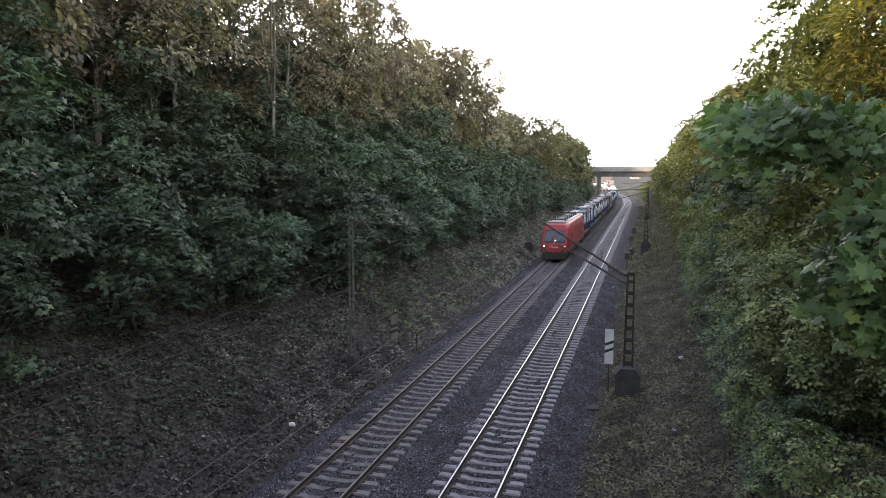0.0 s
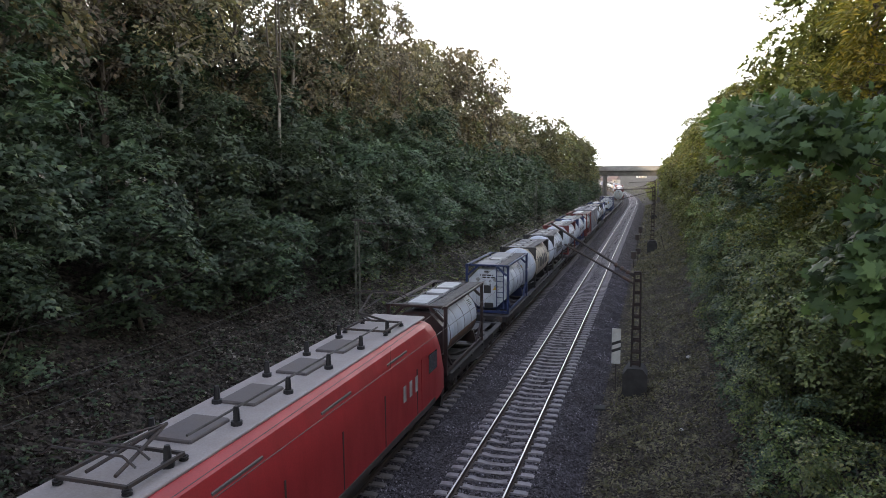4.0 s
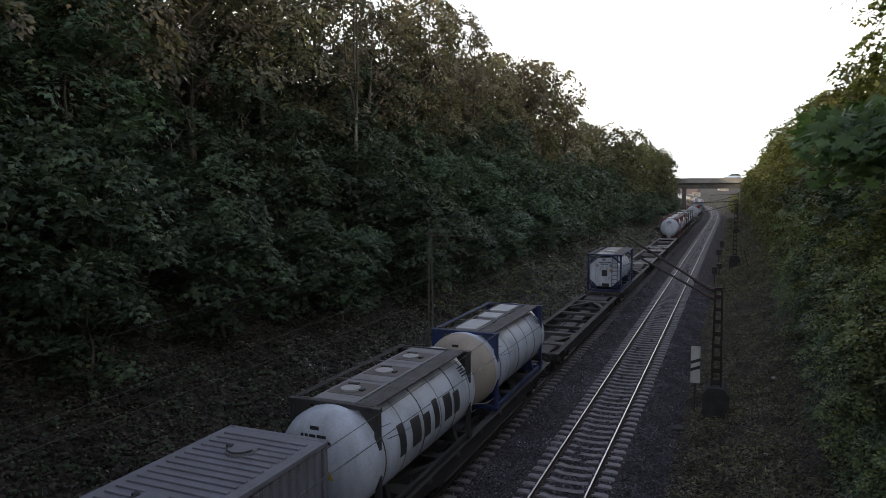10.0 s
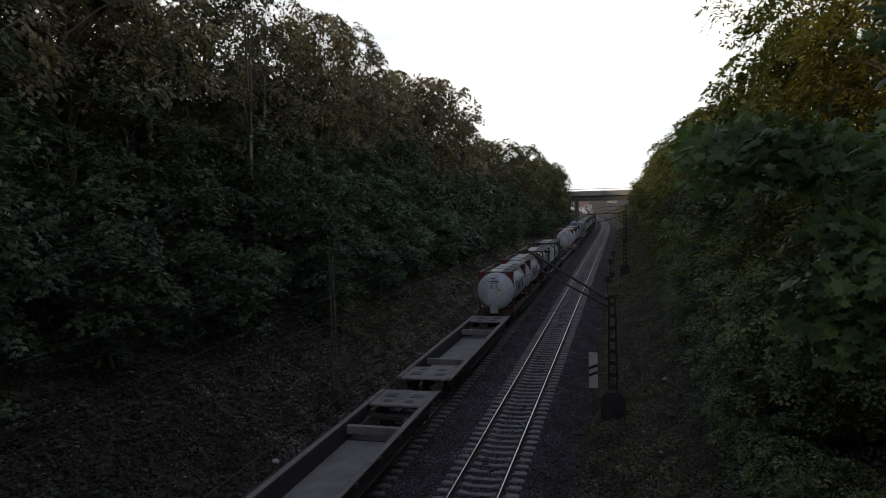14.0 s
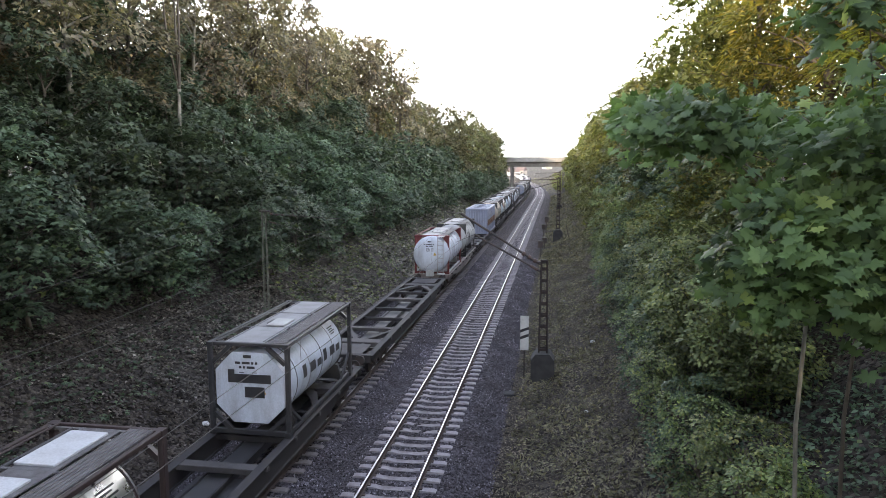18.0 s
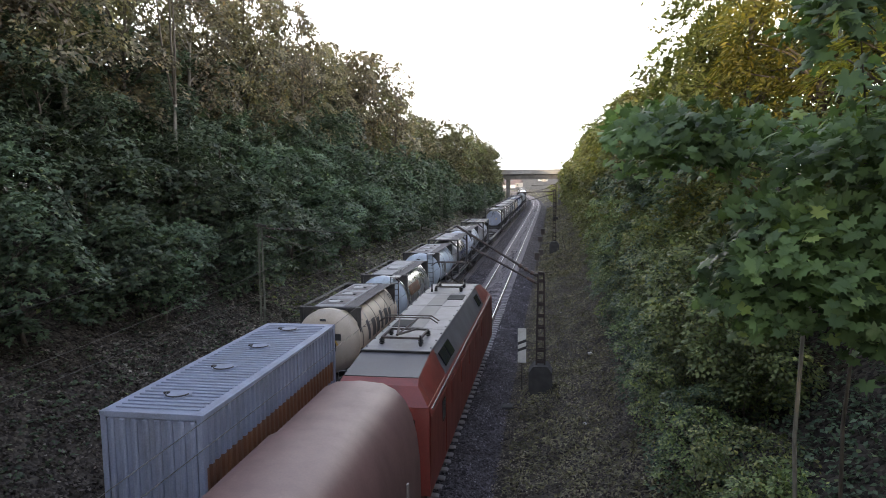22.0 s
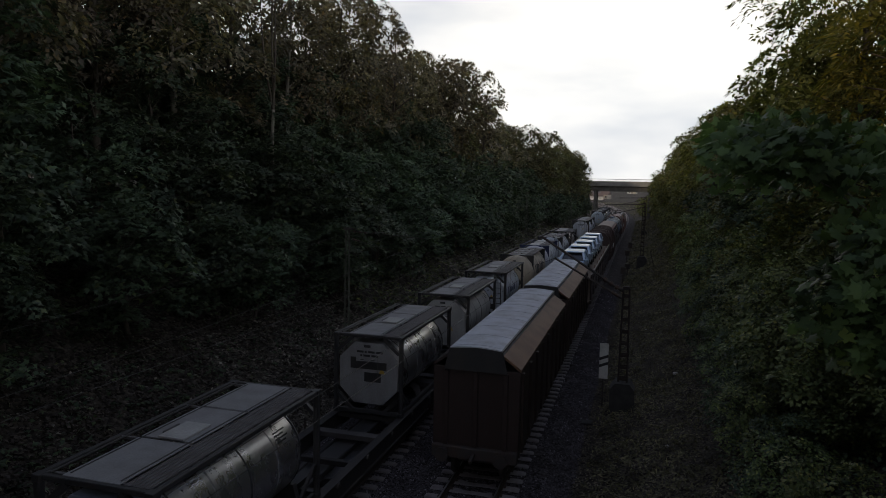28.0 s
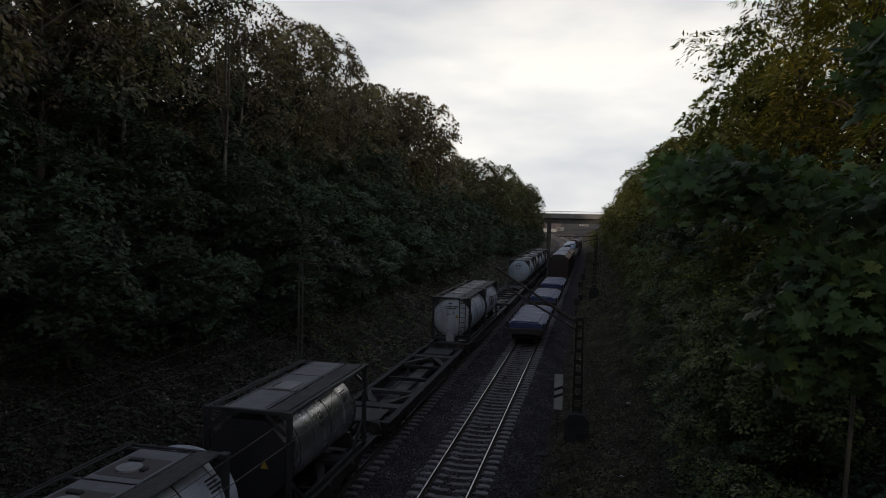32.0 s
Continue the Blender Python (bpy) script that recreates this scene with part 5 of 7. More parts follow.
def flat_wagon(length, label, pocket=False, tone="wagon"):
    """Skeleton container wagon, or a pocket wagon with a tray, origin at mid-length on the rails."""
    top = thing("container_wagon", pose(0, 0, 0), label, "freight wagon", "container wagons")
    h = length / 2 - 0.45
    sill = PAINT[tone]
    for sx in (-1, 1):
        prof = [(-h, 1.12), (h, 1.12), (h, 0.86), (h - 2.6, 0.8), (h - 4.2, 0.55), (-h + 4.2, 0.55), (-h + 2.6, 0.8), (-h, 0.86)]
        s = Shape().prism(prof, sx * 1.17 - 0.03, sx * 1.17 + 0.03, "x").box((sx * 1.17, 0, 1.115), (0.26, 2 * h, 0.035)).box((sx * 1.17, 0, 0.56), (0.2, 2 * (h - 4.2), 0.03))
        part("side_sill", s, sill, top)
        for i in range(int(h)):
            y = -h + 1.2 + 2 * i
            if abs(y) < h - 0.5:
                part("lashing_bracket", Shape().box((sx * 1.29, y, 1.05), (0.10, 0.14, 0.12), 0.015), PAINT["wagon_pale"], top)
    if pocket:
        half = h - 4.6
        part("tray", Shape().box((-0.25, 0, 0.46), (1.6, 2 * half, 0.05), 0.01), PAINT["tray"], top, "pale worn sheet-steel tray")
        for sx in (-1, 1):
            part("well_wall", Shape().box((sx * 1.06, 0, 0.78), (0.05, 2 * (h - 2.6), 0.62), 0.01), sill, top)
            part("sill_cap", Shape().box((sx * 1.17, 0, 1.145), (0.2, 2 * (h - 0.3), 0.03), 0.008), PAINT["tray"], top, "worn bright sill edge")
        part("rung_plate", Shape().box((0.72, 0, 0.50), (0.46, 2 * half, 0.05), 0.01), PAINT["tray"], top)
        for i in range(9):
            # black plates on the rungs stand in for the shade inside slots
            part("slot", Shape().box((0.72, -half + 0.5 + i * (2 * half - 1) / 8, 0.53), (0.3, 0.34, 0.02)), PAINT["black"], top, "black plate drawn as a slot")
        for sy in (-1, 1):
            part("cross_beam", Shape().box((0, sy * (half + 0.1), 0.86), (2.1, 0.22, 0.3), 0.02), PAINT["tray"], top)
            part("well_floor", Shape().box((0, sy * (half + 1.0), 0.42), (2.1, 1.6, 0.04)), sill, top, "dark sunken well")
            part("end_plate", Shape().box((0, sy * (h - 1.25), 1.08), (2.3, 2.1, 0.08), 0.015), PAINT["tray"], top, "worn end platform")
            for x in (-0.55, 0.55):
                # openings are not cut: black plates give their inner shade
                part("slot", Shape().box((x, sy * (h - 1.0), 1.126), (0.5, 0.45, 0.02)).box((x * 0.8, sy * (h - 1.8), 1.126), (0.35, 0.3, 0.02)), PAINT["black"], top, "black plate drawn as an opening")
    else:
        for sy in (-1, 1):
            part("head_stock", Shape().box((0, sy * (h - 0.12), 0.98), (2.5, 0.26, 0.32), 0.03), sill, top)
            part("end_plate", Shape().box((0, sy * (h - 1.0), 1.09), (1.5, 1.6, 0.04)), PAINT["wagon_pale"], top, "worn end platform")
            part("bolster", Shape().box((0, sy * (h - 2.4), 1.0), (2.3, 0.6, 0.22), 0.02), PAINT["wagon_pale"], top)
            for sx in (-1, 1):
                part("gusset", Shape().add([(sx * 0.12, sy * (h - 3.0), 1.10), (sx * 0.55, sy * (h - 3.0), 1.10), (sx * 1.08, sy * (h - 4.4), 1.10), (sx * 1.08, sy * (h - 5.1), 1.10), (sx * 0.85, sy * (h - 4.2), 1.10)], [(0, 1, 2, 3, 4)])
                     .beam((sx * 0.2, sy * (h - 2.7), 1.02), (sx * 1.1, sy * (h - 4.6), 1.02), 0.2, 0.14), PAINT["wagon_pale"], top)
                part("spine", Shape().box((sx * 0.32, sy * (h - 1.6), 0.93), (0.1, 2.9, 0.3)), sill, top)
        n = max(3, int((2 * h - 9) / 1.7))
        for i in range(n):
            y = -(h - 4.8) + i * 2 * (h - 4.8) / (n - 1)
            part("cross_beam", Shape().box((0, y, 0.98 if i % 3 else 1.04), (2.3, 0.16 if i % 3 else 0.34, 0.16), 0.015), sill if i % 3 else PAINT["wagon_pale"], top)
        # sill and gear in black, which also paints in the shade under the wagon
        part("centre_sill", Shape().box((0, 0, 0.70), (0.62, 2 * h - 5.6, 0.26), 0.02).box((0, 0, 0.5), (1.5, 2.6, 0.3), 0.04), PAINT["black"], top, "grimy centre sill and brake gear, blackened for shade")
        part("brake_pipe", Shape().tube([(0.3, -h + 3, 0.85), (0.34, 0, 0.82), (0.3, h - 3, 0.85)], 0.035, 6), sill, top)
        part("brake_rod", Shape().tube([(-0.4, -h + 4, 0.8), (-0.4, h - 4, 0.8)], 0.03, 6), sill, top)
    bogie(top, -h + 2.3)
    bogie(top, h - 2.3)
    buffers(top, h)
    return top


def patch(s, r, zc, y0, y1, a0, a1, k=4):
    """A mark that hugs a lying tank of radius r; angles in degrees up from the right side."""
    vs, fs = [], []
    for i in range(k + 1):
        a = radians(a0 + (a1 - a0) * i / k)
        for y in (y0, y1):
            vs.append((r * math.cos(a), y, zc + r * math.sin(a)))
    fs = [(2 * i, 2 * i + 1, 2 * i + 3, 2 * i + 2) for i in range(k)]
    s.add(vs, fs)


def lettering(parent, r, zc, mat, glyphs, y0, width, a0=-6, a1=22):
    """Plain blocks in place of a firm's name along the side."""
    w = width / glyphs
    for i in range(glyphs):
        s = Shape()
        a, b = y0 + i * w, y0 + i * w + w * (0.62 + 0.14 * ((i * 5) % 3 - 1))
        patch(s, r, zc, a, b, a0, a1 if i == 0 else a1 - (i * 7) % 3 * 4)
        part("name_block", s, mat, parent, "plain block of the painted name")


def end_marks(parent, y, zc, seed, logo=None, white=True):
    """Bars for the small print on a tank's end, warning squares, a round emblem."""
    rng = random.Random(seed)
    ink = PAINT["black"]
    part("print_bar", Shape().box((-0.05, y, zc + 0.93), (0.24, 0.006, 0.09)), ink, parent, "small dark plate")
    for j in range(2):
        s = Shape()
        x = -0.42 + 0.12 * j
        while x < 0.30 - 0.1 * j:
            w = rng.choice((0.07, 0.07, 0.16, 0.24))
            s.box((x + w / 2, y, zc + 0.74 - 0.13 * j), (w, 0.006, 0.07))
            x += w + 0.045
        part("print_bar", s, ink, parent, "broken line of small print")
    for j in range(4):
        w = rng.uniform(0.12, 0.3)
        part("print_bar", Shape().box((-0.3 + w / 2, y, zc + 0.46 - 0.075 * j), (w, 0.006, 0.022)).box((0.16, y, zc + 0.46 - 0.075 * j), (0.14, 0.006, 0.022)), ink, parent)
    if logo in ("round", "stained"):
        s = Shape()
        n = 20
        vs = [(r * math.cos(2 * math.pi * k / n) - 0.25, y, zc + 0.3 + r * math.sin(2 * math.pi * k / n)) for r in (0.17, 0.22) for k in range(n)]
        s.add(vs, [(k, (k + 1) % n, n + (k + 1) % n, n + k) for k in range(n)])
        s.box((-0.25, y, zc + 0.3), (0.24, 0.006, 0.06)).box((-0.25, y, zc + 0.22), (0.05, 0.006, 0.16)).box((-0.33, y, zc + 0.26), (0.05, 0.006, 0.16)).box((-0.17, y, zc + 0.26), (0.05, 0.006, 0.16))
        part("emblem", s, ink, parent, "round black emblem")
        if logo == "stained":
            rim = [(0.62 * math.cos(k * 0.52) * (1 + 0.22 * math.sin(k * 2.3)) - 0.05, zc - 0.62 + 0.27 * math.sin(k * 0.52) * (1 + 0.3 * math.cos(k * 3.1))) for k in range(12)]
            part("spill_stain", Shape().add([(x, y - 0.002, z) for x, z in rim], [tuple(range(12))]), ink, parent, "dark spilled stain")
    elif logo == "band":
        part("emblem", Shape().box((0, y, zc + 0.28), (1.3, 0.006, 0.26)).box((-0.55, y - 0.002, zc + 0.36), (0.2, 0.006, 0.36)), ink, parent, "dark bar in place of a firm's name")
        part("emblem", Shape().box((0.15, y, zc - 0.12), (0.6, 0.006, 0.32)), ink, parent, "dark rounded emblem")
    elif logo == "placards":
        for x, z in ((-0.52, 0.5), (0.45, 0.5), (0.5, 0.12)):
            part("warning_placard", Shape().add([(x, y, zc + z - 0.14), (x + 0.14, y, zc + z), (x, y, zc + z + 0.14), (x - 0.14, y, zc + z)], [(0, 1, 2, 3)]), PAINT["grey"], parent, "grey diamond placard")
        part("warning_placard", Shape().box((0, y, zc - 0.05), (0.4, 0.006, 0.45)), ink, parent, "black square panel")
        part("valve_box", Shape().box((0.1, y - 0.03, zc - 0.95), (0.5, 0.1, 0.3), 0.02), ink, parent)
    elif logo == "drops":
        for x, z, w, h in ((-0.35, -0.62, 0.5, 0.24), (0.2, -0.7, 0.7, 0.3), (0.1, -0.5, 0.35, 0.2)):
            part("spill_stain", Shape().box((x, y, zc + z), (w, 0.006, h), 0.002), ink, parent, "dark spilled stain")
        part("print_bar", Shape().box((0.35, y, zc - 0.2), (0.35, 0.006, 0.12)), ink, parent)
    if rng.random() < 0.8:
        x, z = rng.uniform(0.3, 0.5), rng.uniform(-0.4, 0.1)
        part("warning_placard", Shape().add([(x - 0.12, y - 0.002, zc + z), (x + 0.12, y - 0.002, zc + z), (x, y - 0.002, zc + z + 0.22)], [(0, 1, 2)]), PAINT["yellow"], parent, "small yellow warning triangle")


def ladder(parent, x, y, z0, z1, mat):
    s = Shape()
    for dx in (-0.19, 0.19):
        s.beam((x + dx, y, z0), (x + dx, y, z1), 0.045)
    n = int((z1 - z0) / 0.3)
    for i in range(n):
        s.beam((x - 0.19, y, z0 + 0.2 + 0.3 * i), (x + 0.19, y, z0 + 0.2 + 0.3 * i), 0.03)
    part("ladder", s, mat, parent, "steel ladder")


DECK = 1.16


def tank_container(label, frame_paint="black", shell="white", end=None, style="collar", ink="black", glyphs=6, logo=None, steps=False, side_panel=None, roof="grating", seed=1, low=None, height=2.72, beams=None, over=3.70):
    """A tank container, origin at mid-length on the rails, near end towards -y. The collar style swells past its end frames."""
    top = thing("tank_container", pose(0, 0, 0), label, "tank container", "tank containers")
    H, L2, z0 = height, 3.03, DECK
    fm, sm = PAINT[frame_paint], PAINT[shell]
    bm = PAINT[beams] if beams else fm
    em = PAINT[end] if end else sm
    collar = style == "collar"
    r = 1.275 if collar else 1.12
    zc = z0 + H - 0.22 - r if not collar else z0 + 0.14 + r
    yf = L2 - 0.1
    for sy in (-1, 1):
        y = sy * yf
        s = Shape()
        for sx in (-1, 1):
            s.box((sx * 1.17, y, z0 + H / 2), (0.13, 0.15, H), 0.02)
            if collar:      # gusset plates in the upper corners
                s.prism([(sx * 1.12, z0 + H - 0.62), (sx * 1.12, z0 + H - 0.08), (sx * 0.66, z0 + H - 0.08)], y - 0.02, y + 0.02)
            else:
                s.beam((sx * 1.10, y, z0 + H - 0.6), (sx * 0.55, y, z0 + H - 0.1), 0.11)
                s.beam((sx * 1.10, y, z0 + 0.6), (sx * 0.55, y, z0 + 0.1), 0.11)
            for zz in (z0 + 0.06, z0 + H - 0.06):
                s.box((sx * 1.15, y, zz), (0.19, 0.20, 0.13), 0.012)
        s.box((0, y, z0 + H - 0.05), (2.3, 0.1, 0.1), 0.015).box((0, y, z0 + 0.08), (2.3, 0.12, 0.14), 0.015)
        part("end_frame", s, fm, top)
    for sx in (-1, 1):
        rail = Shape().box((sx * 1.14, 0, z0 + 0.09), (0.1, 2 * L2 - 0.5, 0.14), 0.015)
        if not collar:
            rail.beam((sx * 1.14, -L2 + 0.1, z0 + 0.9), (sx * 1.14, -L2 + 1.1, z0 + 0.12), 0.08).beam((sx * 1.14, L2 - 0.1, z0 + 0.9), (sx * 1.14, L2 - 1.1, z0 + 0.12), 0.08)
        part("bottom_rail", rail, bm, top)
        if not collar:
            part("top_rail", Shape().box((sx * 1.17, 0, z0 + H - 0.05), (0.10, 2 * L2 - 0.2, 0.10), 0.012), fm, top)
    e = over if collar else L2 - 0.42
    prof = [(0.02, -e), (r * 0.45, -e + 0.03), (r * 0.78, -e + 0.12), (r * 0.94, -e + 0.26), (r, -e + 0.46), (r, -0.5), (r, 0.5), (r, e - 0.46), (r * 0.94, e - 0.26), (r * 0.78, e - 0.12), (r * 0.45, e - 0.03), (0.02, e)]
    tank = part("tank", Shape().lathe(prof, 44, pose(0, 0, zc)), sm, top, smooth=50)
    bands = (-2.75, -1.65, -0.55, 0.55, 1.65, 2.75) if collar else (-2.1, -1.0, 0.1, 1.2, 2.2)
    for k, y in enumerate(bands):
        part("band", Shape().lathe([(r + 0.001, y - 0.022), (r + 0.009, y - 0.018), (r + 0.009, y + 0.018), (r + 0.001, y + 0.022)], 40, pose(0, 0, zc)), PAINT["grey" if k % 2 else frame_paint], tank, smooth=40)
    for sy in (-1, 1):
        part("saddle", Shape().prism([(-1.1, z0 + 0.1), (1.1, z0 + 0.1), (0.95, z0 + 0.62), (-0.95, z0 + 0.62)], sy * 2.2 - 0.08, sy * 2.2 + 0.08), bm, top)
    near = -e
    if not collar:
        a, b = 1.04, 0.52
        oct_ = [(-b, zc - a), (b, zc - a), (a, zc - b), (a, zc + b), (b, zc + a), (-b, zc + a), (-a, zc + b), (-a, zc - b)]
        part("end_plate", Shape().prism(oct_, -L2 + 0.12, -L2 + 0.75), em, top, "flat octagonal insulated end")
        near = -L2 + 0.115
    elif end:
        part("end_cap", Shape().lathe([(q[0] + 0.006, q[1] - 0.006) for q in prof[:5]], 44, pose(0, 0, zc)), em, top, "painted dished end", 50)
    # walkways, lids and hatches on top, open beside them
    zt = z0 + H - 0.02
    half = yf - 0.06
    part("walkway", Shape().box((0.80, 0, zt), (0.52, 2 * half, 0.05), 0.008), PAINT["grating"], top, "dark grating walkway")
    slats = Shape()
    for k in range(6):
        slats.box((0.58 + 0.088 * k, 0, zt + 0.03), (0.012, 2 * half - 0.05, 0.012))
    part("walkway_grid", slats, PAINT["roof_dark"], top)
    for k, x in enumerate((-1.14, -0.98) if collar else (-0.98,)):
        part("hand_rail", Shape().tube([(x, -half, zt + 0.03 + 0.03 * k), (x, half, zt + 0.03 + 0.03 * k)], 0.022, 6), fm, top)
    for y in (-half + 0.1, -1.0, 1.0, half - 0.1):
        part("walkway_cross", Shape().box((-0.3, y, zt - 0.02), (1.75, 0.07, 0.05), 0.008), PAINT["grating"], top)
    x0, x1 = (-0.72, 0.46)
    mid, wide = (x0 + x1) / 2, x1 - x0
    if roof == "panel":
        for y in (-1.95, 0.0, 1.95):
            part("roof_panel", Shape().box((mid, y, zt + 0.01), (wide, 1.86, 0.03), 0.008), PAINT["sheet"], top, "grey roof panel")
        lid = part("hatch_lid", Shape().box((mid + 0.1, -0.5, zt + 0.05), (wide * 0.5, 0.9, 0.05), 0.012), PAINT["panel"], top, "raised hatch lid")
        part("hinge", Shape().box((mid - 0.22, -0.5, zt + 0.06), (0.06, 0.5, 0.05), 0.01), PAINT["black"], lid)
        part("seam", Shape().box((x0 + 0.08, 0, zt + 0.03), (0.03, 2 * half - 0.2, 0.012)).box((x1 - 0.06, 0, zt + 0.03), (0.03, 2 * half - 0.2, 0.012)), PAINT["black"], top)
    elif roof == "white":
        part("roof_deck", Shape().box((mid + 0.12, 0, zt - 0.012), (wide * 0.72, 2 * half - 0.1, 0.03), 0.006), PAINT["grating"], top, "dull grey-brown roof plating")
        part("drain_pipe", Shape().tube([(x0 + 0.1, -half + 0.1, zt - 0.02), (x0 + 0.1, half - 0.1, zt - 0.02)], 0.035, 8), PAINT["black"], top)
        for y, w in ((-1.75, 1.7), (0.15, 0.95), (1.85, 1.45)):
            lid = part("roof_lid", Shape().box((mid + 0.04, y, zt + 0.02), (wide * 0.66, w, 0.05), 0.012), PAINT["lid"], top, "white spill box lid")
            part("hinge", Shape().box((mid - 0.40, y, zt + 0.02), (0.05, w * 0.7, 0.05), 0.01), PAINT["black"], lid)
    else:
        part("roof_deck", Shape().box((mid, 0, zt - 0.01), (wide, 2 * half - 0.1, 0.03), 0.006), PAINT["sheet"], top, "grey roof plating")
        for y in (-1.75, 0.05, 1.75):
            # dark plates laid on the plating; colour alone suggests a recess
            tray = part("spill_tray", Shape().box((mid, y, zt + 0.005), (wide * 0.86, 1.0, 0.02), 0.004), PAINT["roof_dark"], top, "dark flat spill tray")
            part("manhole", Shape().beam((mid - 0.05, y - 0.1, zt), (mid - 0.05, y - 0.1, zt + 0.06), 0.5, n=18), PAINT["panel"], tray, "round manhole lid")
            part("hinge", Shape().box((mid + 0.28, y - 0.1, zt + 0.035), (0.12, 0.16, 0.05), 0.01).box((mid - 0.2, y + 0.32, zt + 0.03), (0.3, 0.12, 0.05), 0.01), PAINT["black"], tray)
    if collar:
        for ang, dy in ((36, 0.0), (20, 0.4)):      # hoses slung along the flank
            a = radians(ang)
            part("hose", Shape().tube([((r + 0.02) * math.cos(a - 0.04 * (k % 2)), -e + 0.75 + dy + k * (2 * e - 2.2 - dy) / 6, zc + (r + 0.02) * math.sin(a - 0.04 * (k % 2) - 0.05 * k)) for k in range(7)], 0.010, 5), PAINT["black"], tank)
    if low:
        s = Shape()
        patch(s, r + 0.004, zc, -e + 0.5, e - 0.5, -34, -9, 6)
        part("side_stripe", s, PAINT[low], tank, "rust-brown lower stripe")
        lettering(tank, r + 0.009, zc, PAINT["black"], 14, -e + 0.9, 3.9, -27, -15)
    if side_panel:
        s = Shape()
        patch(s, r + 0.004, zc, -2.3, 0.2, 4, 28, 5)
        part("name_panel", s, PAINT[side_panel], tank, "coloured name panel")
    if glyphs:
        span = min(4.9 if collar else 4.2, (0.70 if collar else 0.62) * glyphs)
        lettering(tank, r + 0.011, zc, PAINT[ink], glyphs, -e + (1.7 if collar else 1.0), span, *((-10, 26) if collar and glyphs < 8 else (-4, 16)))
    s = Shape()
    for k in range(4):
        patch(s, r + 0.011, zc, e - 1.25, e - 0.75 - 0.12 * (k % 2), 40 - 4 * k, 42 - 4 * k, 1)
    part("print_block", s, PAINT["black"], tank)
    end_marks(top, near - 0.012 if not collar else near - 0.008, zc, seed, logo)
    if collar:
        part("valve_box", Shape().box((-0.05, -e + 0.16, z0 + 0.13), (0.52, 0.36, 0.44), 0.03), PAINT["panel"], top, "grey outlet valve box")
        for sx in (-1, 1):
            part("hand_loop", Shape().tube([(sx * 0.5, -e + 0.5, z0 + 0.02), (sx * 0.5, -e + 0.1, z0 + 0.05), (sx * 0.5, -e + 0.06, z0 + 0.34), (sx * 0.95, -e + 0.3, z0 + 0.36), (sx * 1.1, -yf, z0 + 0.42)], 0.018, 6), PAINT["panel"], top)
    if steps:
        ladder(top, 0.74, -e - 0.06 if collar else -L2 + 0.02, z0 + 0.1, z0 + H, PAINT["panel"] if frame_paint == "red" else fm)
        if collar:
            part("ladder_foot", Shape().box((0.74, -e + 0.24, z0 + 0.06), (0.46, 0.62, 0.06), 0.01).box((0.74, -e + 0.24, z0 + H - 0.02), (0.46, 0.62, 0.05), 0.01), PAINT["panel"], top)
    return top


